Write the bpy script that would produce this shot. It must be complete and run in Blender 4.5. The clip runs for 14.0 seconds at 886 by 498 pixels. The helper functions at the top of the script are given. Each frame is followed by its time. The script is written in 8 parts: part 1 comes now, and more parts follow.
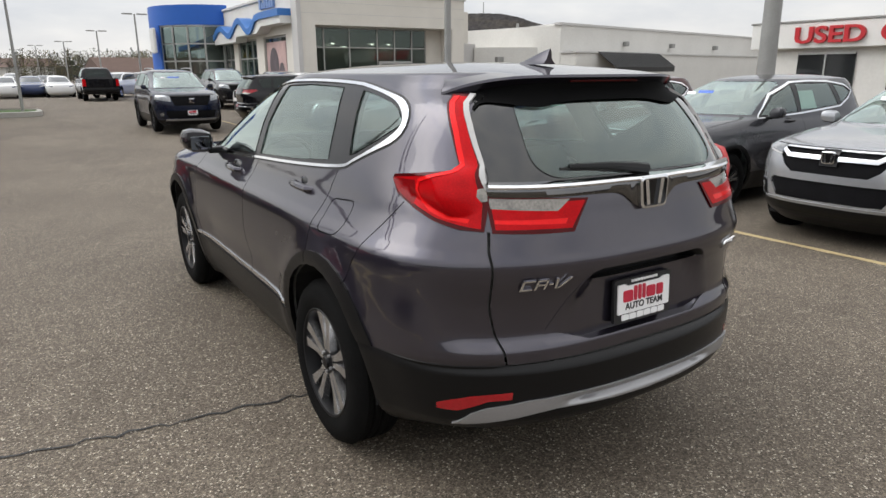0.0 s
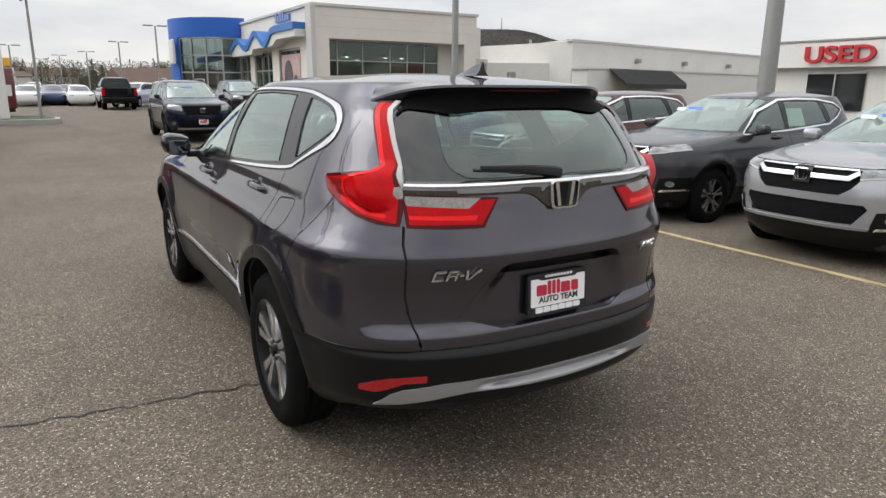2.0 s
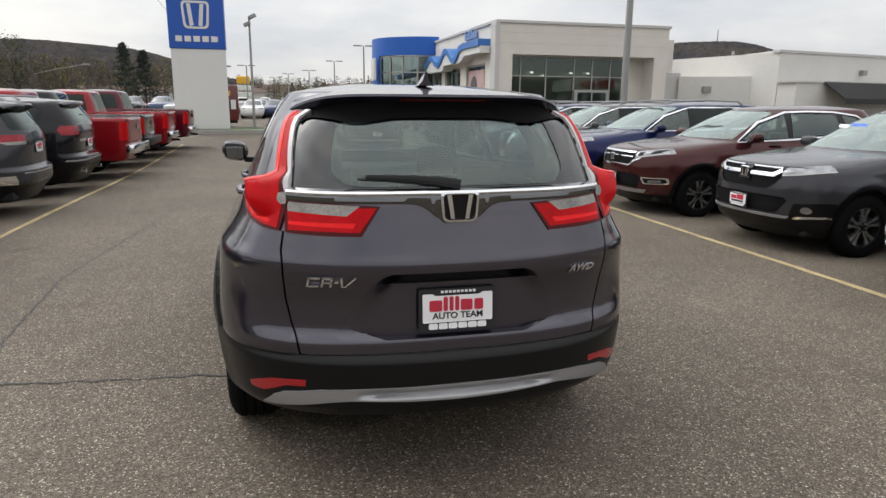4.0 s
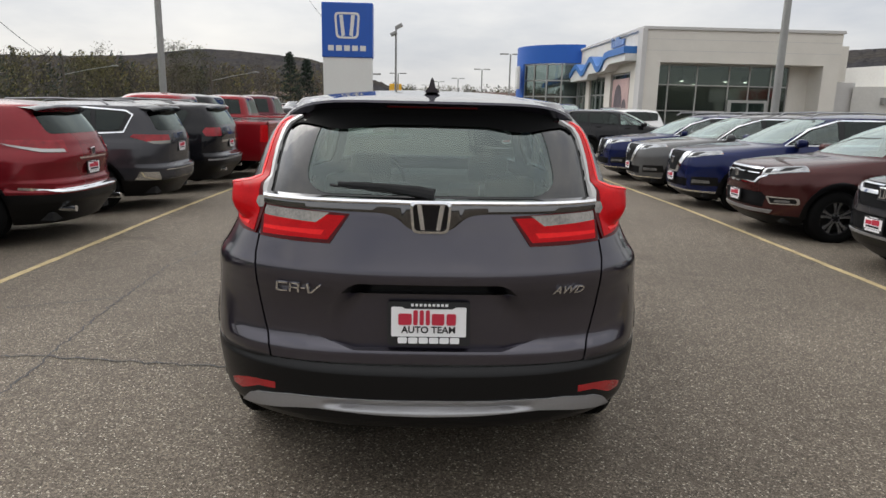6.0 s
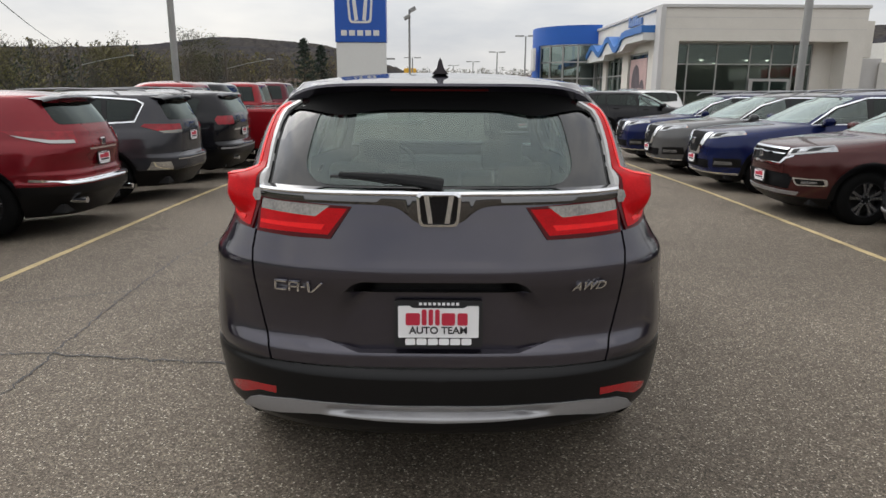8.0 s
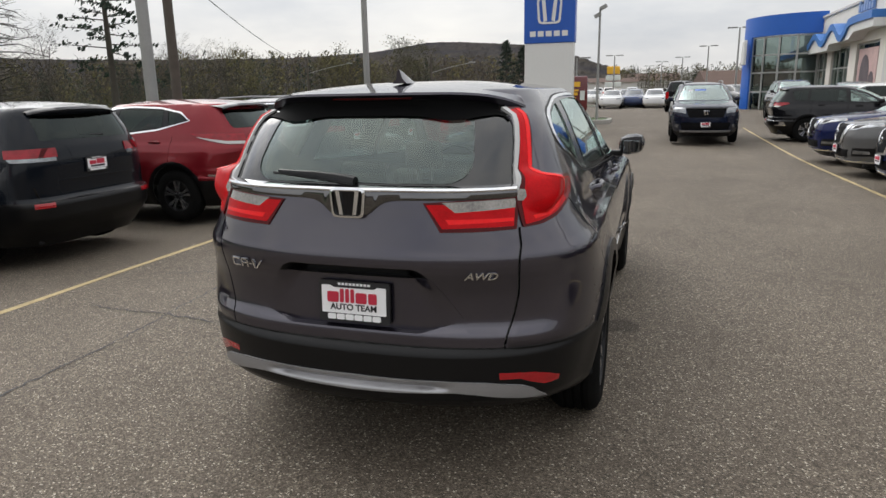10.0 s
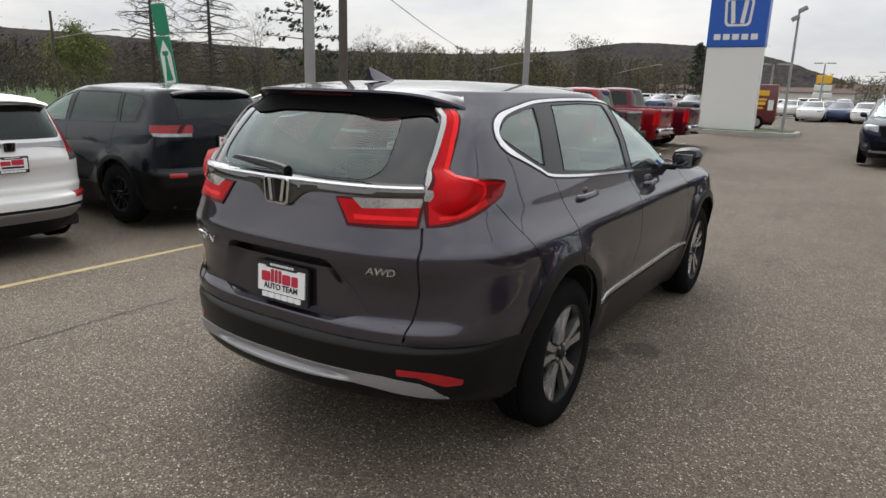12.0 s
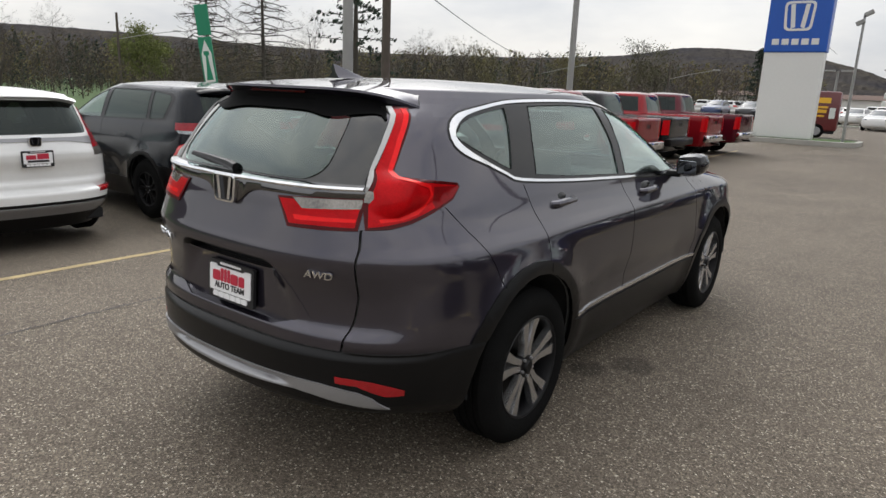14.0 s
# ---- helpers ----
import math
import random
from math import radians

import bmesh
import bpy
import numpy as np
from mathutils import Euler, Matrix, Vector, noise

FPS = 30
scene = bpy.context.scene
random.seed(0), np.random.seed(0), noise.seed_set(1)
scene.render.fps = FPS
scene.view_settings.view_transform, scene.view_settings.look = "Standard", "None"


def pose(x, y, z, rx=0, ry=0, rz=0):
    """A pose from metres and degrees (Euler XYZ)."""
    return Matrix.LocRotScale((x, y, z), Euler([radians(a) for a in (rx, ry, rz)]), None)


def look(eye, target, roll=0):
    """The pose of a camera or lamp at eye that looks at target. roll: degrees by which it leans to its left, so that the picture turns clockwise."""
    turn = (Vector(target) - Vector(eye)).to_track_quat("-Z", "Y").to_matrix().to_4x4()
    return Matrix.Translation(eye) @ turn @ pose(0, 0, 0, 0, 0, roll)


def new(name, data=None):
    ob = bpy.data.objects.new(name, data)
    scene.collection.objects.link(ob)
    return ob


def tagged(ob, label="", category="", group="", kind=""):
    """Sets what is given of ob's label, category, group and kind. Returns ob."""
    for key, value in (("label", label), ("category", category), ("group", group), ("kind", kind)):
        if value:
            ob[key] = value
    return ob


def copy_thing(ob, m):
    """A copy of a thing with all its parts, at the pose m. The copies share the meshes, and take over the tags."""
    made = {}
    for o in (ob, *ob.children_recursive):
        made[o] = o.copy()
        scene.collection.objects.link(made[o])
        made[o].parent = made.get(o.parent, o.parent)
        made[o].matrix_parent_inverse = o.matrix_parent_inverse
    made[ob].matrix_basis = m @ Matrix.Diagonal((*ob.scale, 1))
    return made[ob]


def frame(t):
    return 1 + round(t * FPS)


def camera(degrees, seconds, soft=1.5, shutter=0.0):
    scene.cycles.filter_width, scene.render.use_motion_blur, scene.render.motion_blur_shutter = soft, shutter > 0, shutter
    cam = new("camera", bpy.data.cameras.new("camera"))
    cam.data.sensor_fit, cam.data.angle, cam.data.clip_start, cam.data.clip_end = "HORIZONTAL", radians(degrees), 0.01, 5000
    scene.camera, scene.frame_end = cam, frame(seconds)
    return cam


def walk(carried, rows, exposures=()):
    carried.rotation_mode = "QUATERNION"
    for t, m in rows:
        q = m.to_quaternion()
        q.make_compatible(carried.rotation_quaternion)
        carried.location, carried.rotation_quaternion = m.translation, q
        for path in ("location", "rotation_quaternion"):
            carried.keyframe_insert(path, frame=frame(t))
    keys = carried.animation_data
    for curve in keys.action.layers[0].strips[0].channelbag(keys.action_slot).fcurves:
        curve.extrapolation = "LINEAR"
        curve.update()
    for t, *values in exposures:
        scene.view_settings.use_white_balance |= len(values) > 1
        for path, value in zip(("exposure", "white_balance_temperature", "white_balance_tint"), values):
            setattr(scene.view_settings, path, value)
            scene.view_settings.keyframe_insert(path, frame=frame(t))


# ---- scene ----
cam = camera(67.8, 14.0)
PATH = [
    (0, (-1.848, -1.444, 1.555), (-0.815, 0.188, 1.037), -0.3),
    (0.5, (-1.858, -1.455, 1.554), (-0.813, 0.171, 1.041), -0.4),
    (1, (-1.885, -1.469, 1.549), (-0.815, 0.142, 1.035), -0.3),
    (1.5, (-1.835, -1.595, 1.542), (-0.777, 0.024, 1.034), 0.4),
    (2, (-1.672, -1.794, 1.536), (-0.67, -0.13, 1.058), 0.5),
    (2.2, (-1.599, -1.84, 1.527), (-0.623, -0.159, 1.057), -0.0),
    (4.3, (-0.49, -2.203, 1.523), (-0.116, -0.286, 1.094), 0.8),
    (4.5, (-0.405, -2.206, 1.536), (-0.095, -0.275, 1.116), 0.9),
    (5, (-0.192, -2.261, 1.528), (-0.023, -0.313, 1.109), 1.4),
    (5.5, (-0.051, -2.265, 1.537), (0.028, -0.31, 1.123), 1.8),
    (6, (-0.015, -2.175, 1.529), (0.037, -0.221, 1.105), 1.3),
    (6.5, (-0.02, -2.068, 1.518), (0.031, -0.121, 1.061), 0.9),
    (7, (-0.028, -2.009, 1.51), (0.014, -0.068, 1.028), 1.0),
    (7.5, (-0.025, -1.993, 1.509), (0.013, -0.053, 1.023), 0.9),
    (8, (0.013, -1.999, 1.523), (0.014, -0.055, 1.054), 0.3),
    (8.2, (0.061, -2.028, 1.527), (0.029, -0.082, 1.066), 0.0),
    (10.3, (1.247, -2.121, 1.554), (0.557, -0.304, 1.079), -0.5),
    (10.5, (1.343, -2.09, 1.558), (0.595, -0.299, 1.076), -0.0),
    (11, (1.531, -1.937, 1.525), (0.668, -0.197, 1.043), 1.0),
    (11.5, (1.731, -1.79, 1.548), (0.773, -0.102, 1.065), 1.4),
    (12, (1.978, -1.737, 1.56), (0.924, -0.104, 1.086), 1.7),
    (12.5, (2.097, -1.624, 1.547), (0.977, -0.037, 1.067), 1.9),
    (13, (2.159, -1.49, 1.552), (0.996, 0.067, 1.078), 1.7),
    (13.5, (2.219, -1.443, 1.552), (1.038, 0.102, 1.086), 2.2),
    (14, (2.233, -1.417, 1.553), (1.055, 0.13, 1.083), 2.4),
]
walk(cam, [(t, look(eye, target, roll)) for t, eye, target, roll in PATH],
     exposures=[(0.0, 0.0), (2.0, 0.0), (4.5, -0.12), (7.5, -0.2), (8.2, -0.2), (10.5, -0.15), (14.0, -0.13)])

# ---- sky, sun and exposure: a bright overcast spring day ----
world = bpy.data.worlds.new("overcast_sky")
scene.world = world
world.use_nodes = True
wn, wl = world.node_tree.nodes, world.node_tree.links
wn.clear()
w_out = wn.new("ShaderNodeOutputWorld")
w_bg = wn.new("ShaderNodeBackground")
w_sky = wn.new("ShaderNodeTexSky")
w_sky.sky_type = "NISHITA"
w_sky.sun_disc = False
w_sky.sun_elevation = radians(48)
w_sky.sun_rotation = radians(-50)
w_sky.air_density, w_sky.dust_density = 1.2, 2.5
w_co = wn.new("ShaderNodeTexCoord")
w_map = wn.new("ShaderNodeMapping")
w_map.inputs["Scale"].default_value = (1.0, 1.0, 3.2)
w_noise = wn.new("ShaderNodeTexNoise")
w_noise.inputs["Scale"].default_value = 2.6
w_noise.inputs["Detail"].default_value = 6
w_noise.inputs["Roughness"].default_value = 0.55
w_ramp = wn.new("ShaderNodeValToRGB")
w_ramp.color_ramp.elements[0].position, w_ramp.color_ramp.elements[0].color = 0.30, (7.0, 7.3, 7.9, 1)
w_ramp.color_ramp.elements[1].position, w_ramp.color_ramp.elements[1].color = 0.66, (11.2, 11.0, 10.7, 1)
w_mix = wn.new("ShaderNodeMixRGB")
w_mix.inputs["Fac"].default_value = 0.86
wl.new(w_co.outputs["Generated"], w_map.inputs["Vector"])
wl.new(w_map.outputs["Vector"], w_noise.inputs["Vector"])
wl.new(w_noise.outputs["Fac"], w_ramp.inputs["Fac"])
SUN_AZ, SUN_EL = radians(-48), radians(42)
SUN_DIR = Vector((math.sin(SUN_AZ) * math.cos(SUN_EL), math.cos(SUN_AZ) * math.cos(SUN_EL), math.sin(SUN_EL)))
w_dot = wn.new("ShaderNodeVectorMath")
w_dot.operation = "DOT_PRODUCT"
w_dot.inputs[1].default_value = SUN_DIR
w_glow = wn.new("ShaderNodeMapRange")
w_glow.interpolation_type = "SMOOTHSTEP"
for key, value in (("From Min", 0.80), ("From Max", 1.0), ("To Min", 1.0), ("To Max", 2.8)):
    w_glow.inputs[key].default_value = value
w_lit = wn.new("ShaderNodeVectorMath")
w_lit.operation = "SCALE"
wl.new(w_co.outputs["Generated"], w_dot.inputs[0])
wl.new(w_dot.outputs["Value"], w_glow.inputs["Value"])
# an overcast dome is brighter overhead than at the horizon
w_sep, w_up, w_dome, w_both = (wn.new("ShaderNode" + k) for k in ("SeparateXYZ", "Math", "Math", "Math"))
w_up.operation, w_up.inputs[1].default_value = "MAXIMUM", 0.0
w_dome.operation, w_dome.inputs[1].default_value, w_dome.inputs[2].default_value = "MULTIPLY_ADD", 1.0, 0.96
w_both.operation = "MULTIPLY"
wl.new(w_co.outputs["Generated"], w_sep.inputs["Vector"])
wl.new(w_sep.outputs["Z"], w_up.inputs[0]); wl.new(w_up.outputs[0], w_dome.inputs[0])
w_side, w_far = wn.new("ShaderNodeMapRange"), wn.new("ShaderNodeMath")
for key, value in (("From Min", -0.6), ("From Max", 0.75), ("To Min", 0.98), ("To Max", 1.07)):
    w_side.inputs[key].default_value = value
w_far.operation = "MULTIPLY"
wl.new(w_dot.outputs["Value"], w_side.inputs["Value"])
wl.new(w_side.outputs["Result"], w_far.inputs[0]); wl.new(w_glow.outputs["Result"], w_far.inputs[1])
wl.new(w_dome.outputs[0], w_both.inputs[0]); wl.new(w_far.outputs[0], w_both.inputs[1])
wl.new(w_both.outputs[0], w_lit.inputs["Scale"])
wl.new(w_ramp.outputs["Color"], w_lit.inputs[0])
wl.new(w_sky.outputs["Color"], w_mix.inputs["Color1"])
wl.new(w_lit.outputs["Vector"], w_mix.inputs["Color2"])
wl.new(w_mix.outputs["Color"], w_bg.inputs["Color"])
w_bg.inputs["Strength"].default_value = 0.094
wl.new(w_bg.outputs["Background"], w_out.inputs["Surface"])

sun = new("sun", bpy.data.lights.new("sun", "SUN"))
sun.data.energy, sun.data.angle, sun.data.color = 0.5, radians(40), (1.0, 0.95, 0.87)
sun.matrix_world = look(SUN_DIR * 80, (0, 0, 0))
scene.view_settings.exposure = 0.0


# ---- materials ----
def material(name, color, rough=0.5, metal=0.0, coat=0.0, spec=0.5, vary=0.0, scale=8.0, bump=0.0, bump_scale=60.0, emit=0.0,
             flakes=0.0, island=0.0, coat_rough=0.03):
    """A principled material with two scales of colour variation, optional relief and clear coat."""
    m = bpy.data.materials.new(name)
    m.use_nodes = True
    n, l = m.node_tree.nodes, m.node_tree.links
    b = n["Principled BSDF"]
    b.inputs["Base Color"].default_value = (*color, 1)
    b.inputs["Roughness"].default_value = rough
    b.inputs["Metallic"].default_value = metal
    b.inputs["Specular IOR Level"].default_value = spec
    b.inputs["Coat Weight"].default_value = coat
    b.inputs["Coat Roughness"].default_value = coat_rough
    if emit:
        b.inputs["Emission Color"].default_value = (*color, 1)
        b.inputs["Emission Strength"].default_value = emit
    if vary or bump or flakes:
        co = n.new("ShaderNodeTexCoord")
    if vary:
        big, fine, mix, hsv = n.new("ShaderNodeTexNoise"), n.new("ShaderNodeTexNoise"), n.new("ShaderNodeMath"), n.new("ShaderNodeHueSaturation")
        big.inputs["Scale"].default_value, big.inputs["Detail"].default_value = scale, 3
        fine.inputs["Scale"].default_value, fine.inputs["Detail"].default_value = scale * 14, 4
        mix.operation = "ADD"
        rng = n.new("ShaderNodeMapRange")
        rng.inputs["From Min"].default_value, rng.inputs["From Max"].default_value = 0.6, 1.4
        rng.inputs["To Min"].default_value, rng.inputs["To Max"].default_value = 1 - vary, 1 + vary
        hsv.inputs["Color"].default_value = (*color, 1)
        l.new(co.outputs["Object"], big.inputs["Vector"]); l.new(co.outputs["Object"], fine.inputs["Vector"])
        l.new(big.outputs["Fac"], mix.inputs[0]); l.new(fine.outputs["Fac"], mix.inputs[1])
        l.new(mix.outputs[0], rng.inputs["Value"]); l.new(rng.outputs["Result"], hsv.inputs["Value"])
        l.new(hsv.outputs["Color"], b.inputs["Base Color"])
        if island:
            geo, hsv2, rng2 = n.new("ShaderNodeNewGeometry"), n.new("ShaderNodeHueSaturation"), n.new("ShaderNodeMapRange")
            rng2.inputs["To Min"].default_value, rng2.inputs["To Max"].default_value = 1 - island, 1 + island
            l.new(geo.outputs["Random Per Island"], rng2.inputs["Value"])
            l.new(rng2.outputs["Result"], hsv2.inputs["Value"])
            l.new(hsv.outputs["Color"], hsv2.inputs["Color"]); l.new(hsv2.outputs["Color"], b.inputs["Base Color"])
    if bump:
        t, bp = n.new("ShaderNodeTexNoise"), n.new("ShaderNodeBump")
        t.inputs["Scale"].default_value, t.inputs["Detail"].default_value = bump_scale, 5
        bp.inputs["Strength"].default_value, bp.inputs["Distance"].default_value = bump, 0.01
        l.new(co.outputs["Object"], t.inputs["Vector"]); l.new(t.outputs["Fac"], bp.inputs["Height"])
        l.new(bp.outputs["Normal"], b.inputs["Normal"])
    if flakes:
        t, rg = n.new("ShaderNodeTexNoise"), n.new("ShaderNodeMapRange")
        t.inputs["Scale"].default_value, t.inputs["Detail"].default_value = 900, 1
        rg.inputs["To Min"].default_value, rg.inputs["To Max"].default_value = rough - flakes, rough + flakes
        l.new(co.outputs["Object"], t.inputs["Vector"]); l.new(t.outputs["Fac"], rg.inputs["Value"])
        l.new(rg.outputs["Result"], b.inputs["Roughness"])
    return m


def paint(name, color, metal=0.3, coat_ior=1.42, rough=0.24, coat=0.75):
    m = material(name, color, rough=rough, metal=metal, coat=coat, vary=0.05, scale=1.5, flakes=0.05)
    m.node_tree.nodes["Principled BSDF"].inputs["Specular Tint"].default_value = (0.3, 0.3, 0.3, 1)
    m.node_tree.nodes["Principled BSDF"].inputs["Specular IOR Level"].default_value = 0.22
    m.node_tree.nodes["Principled BSDF"].inputs["Coat IOR"].default_value = coat_ior
    return m


def glass(name, tint, opacity, mirror=0.12, power=2.6):
    """Tinted pane: part clear, part mirror-like, more so at a glancing angle."""
    m = bpy.data.materials.new(name)
    m.use_nodes = True
    n, l = m.node_tree.nodes, m.node_tree.links
    n.clear()
    out, tr, gl, fr, mx = (n.new("ShaderNode" + k) for k in ("OutputMaterial", "BsdfTransparent", "BsdfGlossy", "LayerWeight", "MixShader"))
    pw = n.new("ShaderNodeMath")
    pw.operation, pw.inputs[1].default_value = "POWER", power
    rg = n.new("ShaderNodeMapRange")
    rg.inputs["To Min"].default_value, rg.inputs["To Max"].default_value = mirror, 0.95
    tr.inputs["Color"].default_value = (*[c * (1 - opacity) for c in tint], 1)
    gl.inputs["Roughness"].default_value = 0.02
    gl.inputs["Color"].default_value = (0.88, 1.0, 0.96, 1)
    fr.inputs["Blend"].default_value = 0.5
    l.new(fr.outputs["Facing"], pw.inputs[0]); l.new(pw.outputs[0], rg.inputs["Value"])
    l.new(rg.outputs["Result"], mx.inputs["Fac"])
    l.new(tr.outputs["BSDF"], mx.inputs[1]); l.new(gl.outputs["BSDF"], mx.inputs[2])
    l.new(mx.outputs["Shader"], out.inputs["Surface"])
    return m


